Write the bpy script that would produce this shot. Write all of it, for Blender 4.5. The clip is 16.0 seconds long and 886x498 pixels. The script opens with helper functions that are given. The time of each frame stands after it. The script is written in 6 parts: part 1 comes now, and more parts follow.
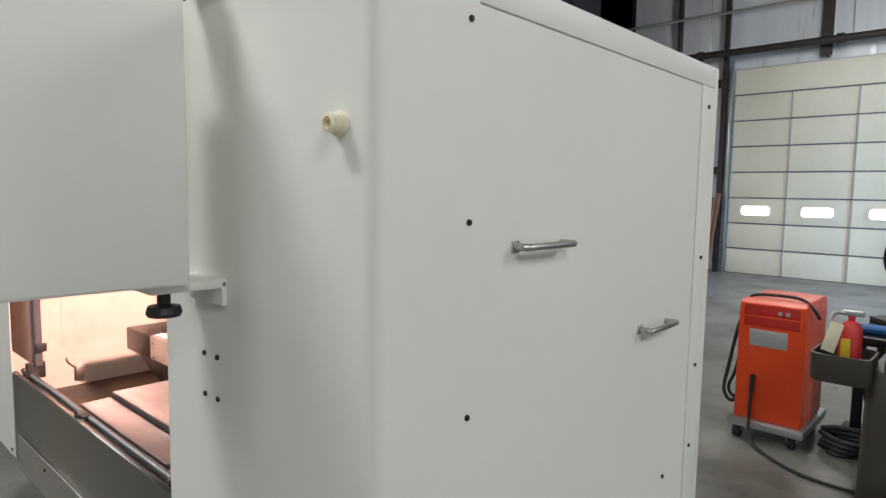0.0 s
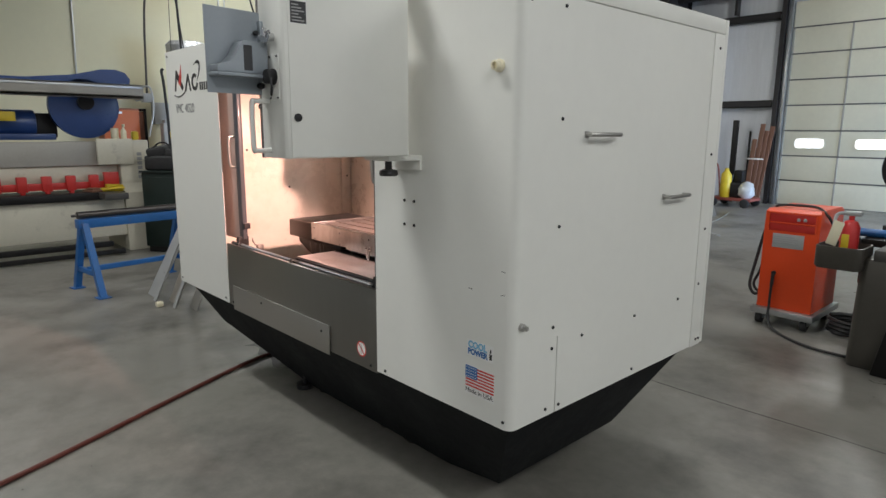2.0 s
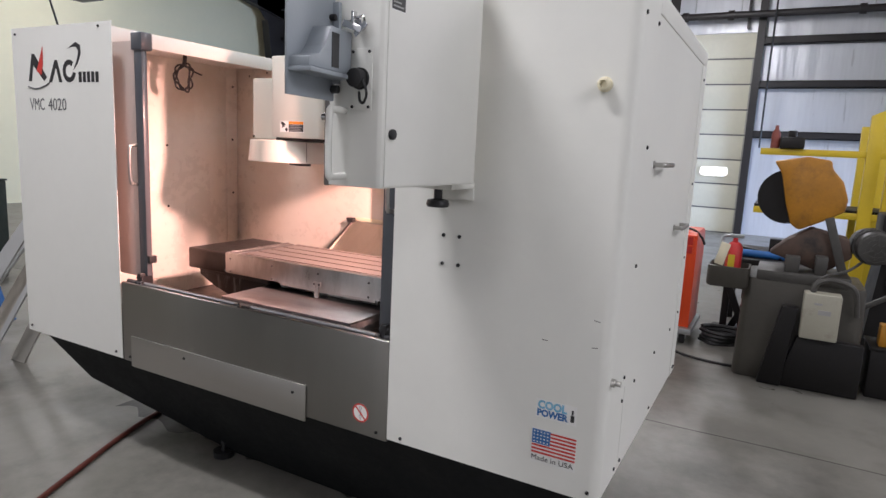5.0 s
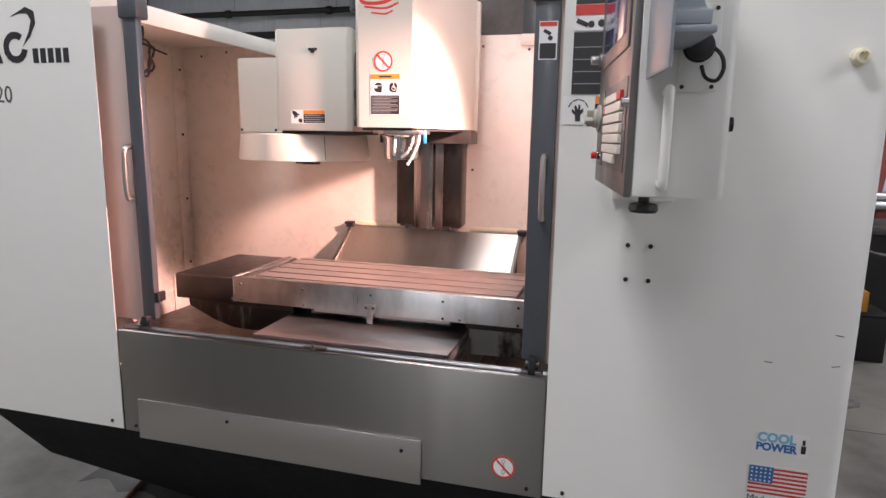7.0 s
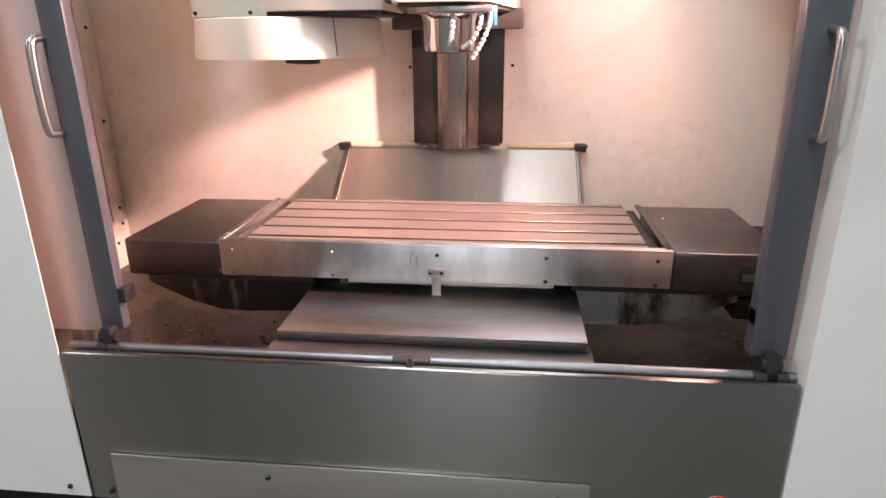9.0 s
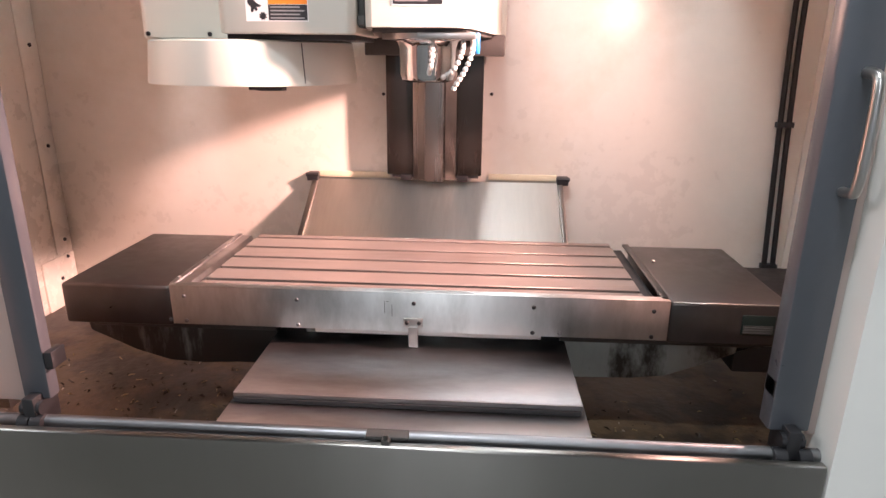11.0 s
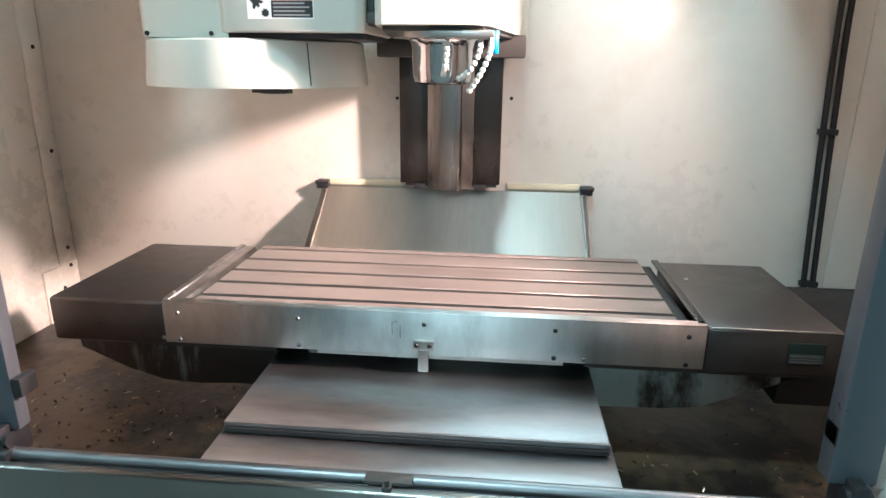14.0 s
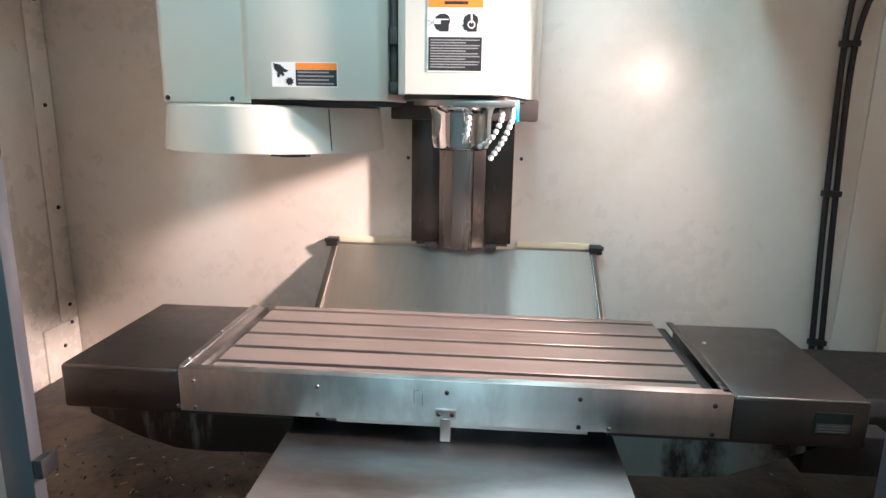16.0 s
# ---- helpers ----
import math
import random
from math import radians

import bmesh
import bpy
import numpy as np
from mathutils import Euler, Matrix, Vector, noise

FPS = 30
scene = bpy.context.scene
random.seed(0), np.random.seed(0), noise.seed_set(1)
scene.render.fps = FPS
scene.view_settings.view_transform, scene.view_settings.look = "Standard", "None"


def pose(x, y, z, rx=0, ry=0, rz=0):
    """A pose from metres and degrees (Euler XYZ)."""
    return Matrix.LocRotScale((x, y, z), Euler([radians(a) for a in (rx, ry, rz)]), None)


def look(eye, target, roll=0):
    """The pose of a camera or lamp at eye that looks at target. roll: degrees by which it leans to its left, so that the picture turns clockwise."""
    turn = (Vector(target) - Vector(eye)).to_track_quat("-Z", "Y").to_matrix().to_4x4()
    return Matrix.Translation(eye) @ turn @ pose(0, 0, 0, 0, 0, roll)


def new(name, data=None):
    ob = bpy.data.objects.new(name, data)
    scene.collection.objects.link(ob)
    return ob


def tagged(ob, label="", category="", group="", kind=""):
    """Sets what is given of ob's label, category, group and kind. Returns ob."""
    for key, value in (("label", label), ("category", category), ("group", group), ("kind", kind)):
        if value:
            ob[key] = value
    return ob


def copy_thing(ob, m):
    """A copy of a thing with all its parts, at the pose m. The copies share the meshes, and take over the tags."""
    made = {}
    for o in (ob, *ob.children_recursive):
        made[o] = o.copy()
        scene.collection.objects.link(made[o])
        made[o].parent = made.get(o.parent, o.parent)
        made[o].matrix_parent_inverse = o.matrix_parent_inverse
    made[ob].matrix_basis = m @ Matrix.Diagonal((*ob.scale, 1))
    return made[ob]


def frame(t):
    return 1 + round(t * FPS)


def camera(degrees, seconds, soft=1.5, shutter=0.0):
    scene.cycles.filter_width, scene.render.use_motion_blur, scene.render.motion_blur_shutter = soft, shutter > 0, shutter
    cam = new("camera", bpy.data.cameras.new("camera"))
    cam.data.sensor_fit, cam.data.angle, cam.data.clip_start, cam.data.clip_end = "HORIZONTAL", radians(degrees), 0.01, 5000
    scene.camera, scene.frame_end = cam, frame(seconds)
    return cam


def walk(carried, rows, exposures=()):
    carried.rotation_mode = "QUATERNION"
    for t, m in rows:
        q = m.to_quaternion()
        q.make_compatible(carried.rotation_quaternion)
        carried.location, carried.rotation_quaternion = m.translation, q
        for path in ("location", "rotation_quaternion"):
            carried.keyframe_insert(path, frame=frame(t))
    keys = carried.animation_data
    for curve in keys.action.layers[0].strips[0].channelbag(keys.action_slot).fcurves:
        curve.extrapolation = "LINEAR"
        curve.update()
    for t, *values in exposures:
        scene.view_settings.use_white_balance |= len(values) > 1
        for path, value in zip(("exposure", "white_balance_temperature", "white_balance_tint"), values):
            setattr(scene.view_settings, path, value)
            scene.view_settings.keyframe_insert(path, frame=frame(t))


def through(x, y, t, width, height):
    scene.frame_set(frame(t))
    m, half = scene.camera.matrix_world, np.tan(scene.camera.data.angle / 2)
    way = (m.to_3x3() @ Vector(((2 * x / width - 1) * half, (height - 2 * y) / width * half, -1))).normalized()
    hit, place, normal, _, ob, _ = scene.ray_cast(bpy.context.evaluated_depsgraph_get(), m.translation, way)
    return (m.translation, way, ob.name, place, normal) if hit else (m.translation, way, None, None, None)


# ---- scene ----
cam = camera(71.0, 16.0)
PATH = [
    (0, (2.376, -0.676, 1.76), (1.028, 0.79, 1.574), 0.9),
    (0.5, (2.548, -0.94, 1.733), (1.101, 0.436, 1.619), -0.4),
    (1, (2.748, -1.139, 1.718), (1.296, 0.227, 1.564), 0.4),
    (1.5, (2.911, -1.354, 1.689), (1.451, -0.014, 1.421), 0.4),
    (2, (2.976, -1.612, 1.655), (1.534, -0.277, 1.281), 0.4),
    (2.5, (2.997, -1.815, 1.693), (1.669, -0.34, 1.445), 1.2),
    (3, (2.889, -1.867, 1.668), (1.552, -0.387, 1.515), 1.0),
    (3.5, (2.638, -1.849, 1.654), (1.369, -0.311, 1.496), 1.2),
    (4, (2.459, -1.843, 1.668), (1.282, -0.242, 1.435), 3.4),
    (4.2, (2.376, -1.858, 1.668), (1.253, -0.225, 1.399), 2.8),
    (6.3, (1.293, -1.833, 1.66), (0.577, 0.004, 1.325), 2.4),
    (6.5, (1.179, -1.819, 1.657), (0.506, 0.035, 1.321), 0.9),
    (7, (0.959, -1.79, 1.664), (0.435, 0.107, 1.309), 0.9),
    (7.5, (0.782, -1.632, 1.641), (0.321, 0.269, 1.227), 0.2),
    (8, (0.575, -1.385, 1.628), (0.158, 0.506, 1.127), 1.3),
    (8.5, (0.33, -1.212, 1.612), (-0.022, 0.67, 1.036), 0.2),
    (9, (0.217, -1.128, 1.61), (0.003, 0.751, 0.959), -0.6),
    (9.2, (0.207, -1.1, 1.602), (0.037, 0.782, 0.948), -0.2),
    (11.3, (0.17, -0.956, 1.633), (0.057, 0.951, 1.043), 0.6),
    (11.5, (0.168, -0.956, 1.633), (0.049, 0.952, 1.043), 0.5),
    (12, (0.162, -0.956, 1.631), (0.031, 0.951, 1.042), 0.7),
    (12.5, (0.169, -0.937, 1.629), (0.022, 0.968, 1.038), 0.7),
    (13, (0.176, -0.906, 1.628), (0.013, 0.998, 1.036), 0.5),
    (13.5, (0.196, -0.862, 1.617), (0.022, 1.046, 1.043), 1.0),
    (14, (0.178, -0.824, 1.614), (0.003, 1.083, 1.039), 0.6),
    (14.5, (0.142, -0.792, 1.624), (-0.025, 1.115, 1.045), -0.0),
    (15, (0.113, -0.774, 1.637), (-0.036, 1.142, 1.083), 1.1),
    (15.5, (0.097, -0.786, 1.655), (-0.034, 1.148, 1.163), 0.9),
    (16, (0.092, -0.814, 1.665), (-0.048, 1.132, 1.226), 1.0),
]
walk(cam, [(t, look(eye, target, roll)) for t, eye, target, roll in PATH],
     [(0, -0.32, 6400, 9), (0.5, -0.55, 6400, 9), (1.0, -0.58, 6400, 9), (2.0, -0.5, 6400, 8), (2.5, -0.24, 6450, 9), (3.0, -0.17, 6350, 15), (4.2, -0.24, 6300, 16), (6.3, -0.26, 6200, 17), (8.0, -0.37, 6230, 17), (9.2, 0.02, 6130, 13), (11.3, 0.0, 5950, 10), (12.0, -0.05, 5230, 2), (12.6, 0.0, 4850, -3), (13.2, 0.0, 4750, -18), (14.4, 0.0, 4750, -20), (15.2, -0.2, 4800, -20), (16, -0.32, 4780, -18)])

# ---- light ----
world = bpy.data.worlds.new("world")
scene.world = world
world.use_nodes = True
world.node_tree.nodes["Background"].inputs[0].default_value = (0.75, 0.85, 1.0, 1)
world.node_tree.nodes["Background"].inputs[1].default_value = 0.35


def tube_lamp(name, place, radius, power, colour, bare):
    """A bare tube shines all round, a reflector fixture only down."""
    data = bpy.data.lights.new(name, "POINT" if bare else "SPOT")
    data.shadow_soft_size, data.energy, data.color = radius, power, colour
    if not bare:
        data.spot_size, data.spot_blend = radians(171), 0.45
    ob = new(name, data)
    ob.location = place
    return ob


SHOP = (1.0, 0.99, 0.965)
# ceiling tubes: x, y, watts; several are unseen, added to light the shop
TUBES = [(-0.456, -1.45, 172), (0.6, 3.4, 120), (-6.4, 7.3, 170), (-6.4, -1.6, 170), (6.0, -2.0, 180), (6.2, 4.6, 195), (-9.9, 4.6, 130),
         (-10.85, 6.64, 45), (0.5, 10.2, 215), (0.4, -6.6, 95)]
# the fixture over the machine's front is near enough for its length to show in the shadows
near = bpy.data.lights.new("tube_light", "AREA")
near.shape, near.size, near.size_y, near.energy, near.color = "RECTANGLE", 1.16, 0.28, TUBES[0][2], SHOP
new("tube_light", near).location = (*TUBES[0][:2], 5.385)
for lx, ly, watts in TUBES[1:]:
    bare = lx < -9 or ly > 9
    tube_lamp("tube_light", (lx, ly, 4.85 if bare else 5.05), 0.45 if bare else 0.9, watts * (1.7 if bare else 3.0), SHOP, bare)
# bluish daylight on the floor, from a side opening that is unseen and assumed
day = bpy.data.lights.new("assumed_daylight", "AREA")
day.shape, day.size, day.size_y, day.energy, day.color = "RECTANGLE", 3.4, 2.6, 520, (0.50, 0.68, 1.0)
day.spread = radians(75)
new("assumed_daylight", day).matrix_world = look((8.3, 12.0, 2.0), (-2.0, 11.3, 0.0))
# warm work lamp inside the enclosure, behind the front panel
WORK_LAMP = (1.10, 0.57, 2.05)
WARM = (1.0, 0.53, 0.42)
for name, power, degrees, blend, target in (("work_light_flood", 43, 174, 0.30, (0.224, 0.345, 1.624)), ("work_light_beam", 920, 70, 1.0, (-1.40, 0.93, 0.77))):
    spot = bpy.data.lights.new(name, "SPOT")
    spot.energy, spot.color, spot.spot_size, spot.spot_blend, spot.shadow_soft_size = power, WARM, radians(degrees), blend, 0.055
    new(name, spot).matrix_world = look(WORK_LAMP, target)

# ---- materials ----


def mat(name, colour, rough=0.5, metal=0.0, var=0.08, scale=3.0, bump=0.0, bump_scale=120.0, stretch=(1, 1, 1), grime=None, grime_scale=2.0,
        grime_at=(0.55, 0.75), coat=0.0, emit=0.0, rough_var=0.12, random_shade=0.0, aniso=0.0, aniso_turn=0.25, gloss=0.5):
    m = bpy.data.materials.new(name)
    m.use_nodes = True
    nt = m.node_tree
    n, link = nt.nodes, nt.links
    bsdf = n["Principled BSDF"]
    bsdf.inputs["Roughness"].default_value, bsdf.inputs["Metallic"].default_value = rough, metal
    bsdf.inputs["Specular IOR Level"].default_value = gloss
    if aniso:
        bsdf.inputs["Anisotropic"].default_value, bsdf.inputs["Anisotropic Rotation"].default_value = aniso, aniso_turn
        grain = n.new("ShaderNodeCombineXYZ")
        grain.inputs[0].default_value = 1.0
        link.new(grain.outputs[0], bsdf.inputs["Tangent"])
    if coat:
        bsdf.inputs["Coat Weight"].default_value, bsdf.inputs["Coat Roughness"].default_value = coat, 0.12
    geo = n.new("ShaderNodeNewGeometry")
    mapping = n.new("ShaderNodeMapping")
    mapping.inputs["Scale"].default_value = stretch
    link.new(geo.outputs["Position"], mapping.inputs["Vector"])

    def noise_tex(s, detail=4.0, r=0.55):
        t = n.new("ShaderNodeTexNoise")
        t.inputs["Scale"].default_value, t.inputs["Detail"].default_value, t.inputs["Roughness"].default_value = s, detail, r
        link.new(mapping.outputs[0], t.inputs["Vector"])
        return t

    def math_node(op, a, b):
        k = n.new("ShaderNodeMath")
        k.operation = op
        for i, v in enumerate((a, b)):
            if isinstance(v, (int, float)):
                k.inputs[i].default_value = v
            else:
                link.new(v, k.inputs[i])
        return k.outputs[0]

    def mix(fac, a, b, kind="MIX"):
        k = n.new("ShaderNodeMix")
        k.data_type, k.blend_type = "RGBA", kind
        for socket, v in ((k.inputs[0], fac), (k.inputs[6], a), (k.inputs[7], b)):
            if isinstance(v, (int, float)):
                socket.default_value = v
            elif isinstance(v, tuple):
                socket.default_value = (*v, 1) if len(v) == 3 else v
            else:
                link.new(v, socket)
        return k.outputs[2]

    big, fine = noise_tex(scale), noise_tex(scale * 11, 5.0, 0.6)
    both = math_node("ADD", math_node("MULTIPLY", big.outputs[0], 0.62), math_node("MULTIPLY", fine.outputs[0], 0.38))
    shade = n.new("ShaderNodeMapRange")
    shade.inputs["From Min"].default_value, shade.inputs["From Max"].default_value = 0.3, 0.7
    shade.inputs["To Min"].default_value, shade.inputs["To Max"].default_value = 1 - var, 1 + var
    link.new(both, shade.inputs["Value"])
    col = n.new("ShaderNodeVectorMath")
    col.operation = "SCALE"
    col.inputs[0].default_value = colour
    link.new(shade.outputs[0], col.inputs["Scale"])
    out = col.outputs[0]
    if random_shade:
        info = n.new("ShaderNodeObjectInfo")
        k = n.new("ShaderNodeMapRange")
        k.inputs["To Min"].default_value, k.inputs["To Max"].default_value = 1 - random_shade, 1 + random_shade
        link.new(info.outputs["Random"], k.inputs["Value"])
        c2 = n.new("ShaderNodeVectorMath")
        c2.operation = "SCALE"
        link.new(out, c2.inputs[0])
        link.new(k.outputs[0], c2.inputs["Scale"])
        out = c2.outputs[0]
    if grime:
        g = noise_tex(grime_scale, 7.0, 0.65)
        ramp = n.new("ShaderNodeMapRange")
        ramp.inputs["From Min"].default_value, ramp.inputs["From Max"].default_value = grime_at
        link.new(g.outputs[0], ramp.inputs["Value"])
        out = mix(ramp.outputs[0], out, grime)
    link.new(out, bsdf.inputs["Base Color"])
    rr = n.new("ShaderNodeMapRange")
    rr.inputs["From Min"].default_value, rr.inputs["From Max"].default_value = 0.3, 0.7
    rr.inputs["To Min"].default_value, rr.inputs["To Max"].default_value = max(0.03, rough - rough_var), min(1, rough + rough_var)
    link.new(both, rr.inputs["Value"])
    link.new(rr.outputs[0], bsdf.inputs["Roughness"])
    if bump:
        b = n.new("ShaderNodeBump")
        b.inputs["Strength"].default_value, b.inputs["Distance"].default_value = 1.0, bump
        t = noise_tex(bump_scale, 3.0)
        link.new(t.outputs[0], b.inputs["Height"])
        link.new(b.outputs[0], bsdf.inputs["Normal"])
    if emit:
        bsdf.inputs["Emission Color"].default_value = (*colour, 1)
        bsdf.inputs["Emission Strength"].default_value = emit
    return m


def milky(name, colour, through):
    """Milky sheet: part of the light goes through it, spread out."""
    m = mat(name, colour, 0.4, var=0.03, scale=2.0)
    n, link = m.node_tree.nodes, m.node_tree.links
    t, k = n.new("ShaderNodeBsdfTranslucent"), n.new("ShaderNodeMixShader")
    t.inputs["Color"].default_value = (*colour, 1)
    k.inputs[0].default_value = through
    link.new(n["Principled BSDF"].outputs[0], k.inputs[1])
    link.new(t.outputs[0], k.inputs[2])
    link.new(k.outputs[0], n["Material Output"].inputs["Surface"])
    return m


def island_shades(name, colours):
    """Loose chips, each with one of a few metal colours."""
    m = mat(name, colours[0], 0.4, 0.8, var=0.1, scale=30)
    n, link = m.node_tree.nodes, m.node_tree.links
    g, ramp = n.new("ShaderNodeNewGeometry"), n.new("ShaderNodeValToRGB")
    ramp.color_ramp.interpolation = "CONSTANT"
    ramp.color_ramp.elements[0].color = (*colours[0], 1)
    ramp.color_ramp.elements[1].position, ramp.color_ramp.elements[1].color = 0.72, (*colours[1], 1)
    e = ramp.color_ramp.elements.new(0.92)
    e.color = (*colours[2], 1)
    link.new(g.outputs["Random Per Island"], ramp.inputs[0])
    link.new(ramp.outputs[0], n["Principled BSDF"].inputs["Base Color"])
    return m


MILKY = milky("milky_door_sheet", (0.62, 0.54, 0.50), 0.45)
WHITE = mat("white_powder_coat", (0.78, 0.78, 0.735), 0.5, var=0.03, scale=1.3, bump=0.0002, bump_scale=420)
INNER = mat("coolant_stained_white_paint", (0.76, 0.735, 0.67), 0.28, var=0.05, scale=1.6, bump=0.0001, bump_scale=300,
            grime=(0.56, 0.48, 0.35), grime_scale=1.4, grime_at=(0.52, 0.95), rough_var=0.03)
HEADPAINT = mat("cream_enamel", (0.60, 0.60, 0.535), 0.36, var=0.02, scale=1.5, rough_var=0.03)
STEEL = mat("brushed_stainless", (0.29, 0.283, 0.266), 0.31, 1.0, var=0.05, scale=1.5, stretch=(1.1, 1, 0.10), aniso=0.93,
            grime=(0.28, 0.27, 0.25), grime_scale=1.2, grime_at=(0.4, 1.0), rough_var=0.04)
PLATESTEEL = mat("smeared_splash_plate_steel", (0.56, 0.57, 0.56), 0.40, 1.0, var=0.16, scale=2.4, stretch=(1.4, 1, 0.5), aniso=0.9,
                 grime=(0.24, 0.235, 0.22), grime_scale=4.0, grime_at=(0.48, 0.80), rough_var=0.08)
RIBSTEEL = mat("oiled_centre_rib_steel", (0.27, 0.262, 0.25), 0.31, 1.0, var=0.06, scale=1.5, stretch=(1.1, 1, 0.10))
PLATE = mat("dull_stainless_plate", (0.50, 0.49, 0.465), 0.40, 1.0, var=0.05, scale=3, stretch=(0.4, 1, 8))
COVER = mat("oily_dark_sheet_steel", (0.115, 0.105, 0.10), 0.38, 0.9, var=0.12, scale=2.2, bump=0.0002, bump_scale=60,
            grime=(0.07, 0.06, 0.055), grime_scale=2.6, grime_at=(0.5, 0.85))
TABLE = mat("ground_cast_iron_table", (0.27, 0.232, 0.212), 0.40, 0.6, var=0.14, scale=5, stretch=(0.3, 2, 1), bump=0.0002, bump_scale=90,
            grime=(0.15, 0.12, 0.10), grime_scale=7, grime_at=(0.55, 0.85))
SLOT = mat("dark_slot_bottom", (0.05, 0.042, 0.036), 0.5, 0.4, var=0.2, scale=9)
WAY = mat("way_cover_steel", (0.42, 0.42, 0.425), 0.44, 1.0, var=0.18, scale=2.5, stretch=(0.5, 1.5, 1), aniso=0.85, aniso_turn=0.0,
          grime=(0.21, 0.205, 0.20), grime_scale=3.2, grime_at=(0.45, 0.75), rough_var=0.08)
GUARDSTEEL = mat("bright_chip_guard_steel", (0.87, 0.83, 0.76), 0.44, 1.0, var=0.06, scale=2.0, stretch=(3.0, 0.4, 0.4), aniso=0.94,
                 grime=(0.50, 0.45, 0.38), grime_scale=2.0, grime_at=(0.5, 0.95), rough_var=0.05)
CASTING = mat("chipped_grey_green_casting", (0.27, 0.295, 0.28), 0.6, 0.0, var=0.18, scale=4, bump=0.001, bump_scale=30, stretch=(1, 1, 0.45),
              grime=(0.022, 0.019, 0.015), grime_scale=5.5, grime_at=(0.50, 0.60))
# darker copy of CASTING, with the left wing's shade and grime in its colour
SHADECASTING = mat("shaded_grimy_casting", (0.16, 0.175, 0.16), 0.5, 0.0, var=0.3, scale=4, bump=0.001, bump_scale=30, stretch=(1.6, 1, 0.35),
                 grime=(0.014, 0.012, 0.010), grime_scale=6.0, grime_at=(0.40, 0.50))
PAN = mat("wet_rusty_chip_pan", (0.070, 0.045, 0.023), 0.5, 0.0, var=0.4, scale=3.5, bump=0.003, bump_scale=24,
          grime=(0.008, 0.006, 0.004), grime_scale=4.2, grime_at=(0.45, 0.57))
SLATE = mat("slate_grey_door_paint", (0.075, 0.082, 0.095), 0.38, 0.0, var=0.06, scale=6, coat=0.2, grime=(0.30, 0.27, 0.24), grime_scale=14, grime_at=(0.70, 0.9))
DRIVEPAINT = mat("dark_blue_grey_drive_paint", (0.028, 0.032, 0.038), 0.42, var=0.15, scale=5)
CHARCOAL = mat("charcoal_base_paint", (0.008, 0.009, 0.010), 0.7, var=0.2, scale=3, bump=0.0004, bump_scale=60, gloss=0.2)
BLACK = mat("black_plastic", (0.018, 0.018, 0.02), 0.4, var=0.1, scale=20)
RUBBER = mat("black_rubber", (0.016, 0.016, 0.017), 0.65, var=0.15, scale=15)
CHROME = mat("chrome", (0.62, 0.62, 0.63), 0.09, 1.0, var=0.01, scale=4, rough_var=0.02)
NICKEL = mat("satin_nickel", (0.50, 0.49, 0.47), 0.34, 1.0, var=0.02, scale=4, rough_var=0.03)
DARKWAY = mat("oiled_dark_way_steel", (0.075, 0.068, 0.062), 0.26, 0.9, var=0.15, scale=3, stretch=(3, 1, 0.4), rough_var=0.05)
BOLT = mat("blackened_bolt", (0.03, 0.03, 0.032), 0.38, 0.6, var=0.2, scale=60)
ZINC = mat("zinc_screw", (0.45, 0.44, 0.42), 0.35, 1.0, var=0.1, scale=60)
CREAM = mat("cream_plastic", (0.80, 0.74, 0.55), 0.4, var=0.04, scale=20)
GREYPAINT = mat("grey_console_paint", (0.30, 0.335, 0.37), 0.42, var=0.05, scale=8, bump=0.0002, bump_scale=300)
CONSOLE = mat("brown_grey_console_face", (0.15, 0.14, 0.133), 0.38, var=0.06, scale=10)
DIALGREY = mat("grey_dial_plastic", (0.42, 0.41, 0.35), 0.45, var=0.05, scale=20)
CONSOLE_DARK = mat("dark_console_inset", (0.10, 0.095, 0.092), 0.4, var=0.06, scale=10)
KEYCAPS = mat("ivory_keys", (0.72, 0.70, 0.62), 0.45, var=0.05, scale=30)
SCREEN = mat("screen_glass", (0.04, 0.06, 0.16), 0.08, var=0.1, scale=5)
RED = mat("red_plastic", (0.55, 0.03, 0.03), 0.35, var=0.06, scale=20)
GREEN = mat("green_plastic", (0.08, 0.36, 0.16), 0.4, var=0.06, scale=20)
BLUELENS = mat("blue_beacon_lens", (0.01, 0.10, 0.75), 0.1, var=0.1, scale=10, coat=0.6)
DECAL_WHITE = mat("white_decal", (0.82, 0.82, 0.80), 0.4, var=0.02, scale=20)
DECAL_BLACK = mat("black_decal", (0.025, 0.025, 0.028), 0.4, var=0.05, scale=20)
DECAL_GREY = mat("grey_decal_print", (0.32, 0.32, 0.32), 0.4, var=0.05, scale=20)
MODELPRINT = mat("dark_grey_print", (0.10, 0.10, 0.105), 0.4, var=0.05, scale=20)
SCUFF = mat("dark_scuff", (0.10, 0.095, 0.09), 0.6, var=0.2, scale=40)
DECAL_ORANGE = mat("orange_decal", (0.85, 0.27, 0.03), 0.4, var=0.03, scale=20)
DECAL_RED = mat("red_decal", (0.62, 0.05, 0.04), 0.4, var=0.03, scale=20)
DECAL_BLUE = mat("blue_decal", (0.04, 0.16, 0.42), 0.4, var=0.03, scale=20)
DECAL_SKY = mat("light_blue_decal", (0.20, 0.48, 0.68), 0.4, var=0.03, scale=20)
DECAL_YELLOW = mat("yellow_decal", (0.80, 0.58, 0.02), 0.4, var=0.03, scale=20)
COOLANT_PLASTIC = mat("white_jointed_hose", (0.60, 0.585, 0.555), 0.35, var=0.03, scale=20)
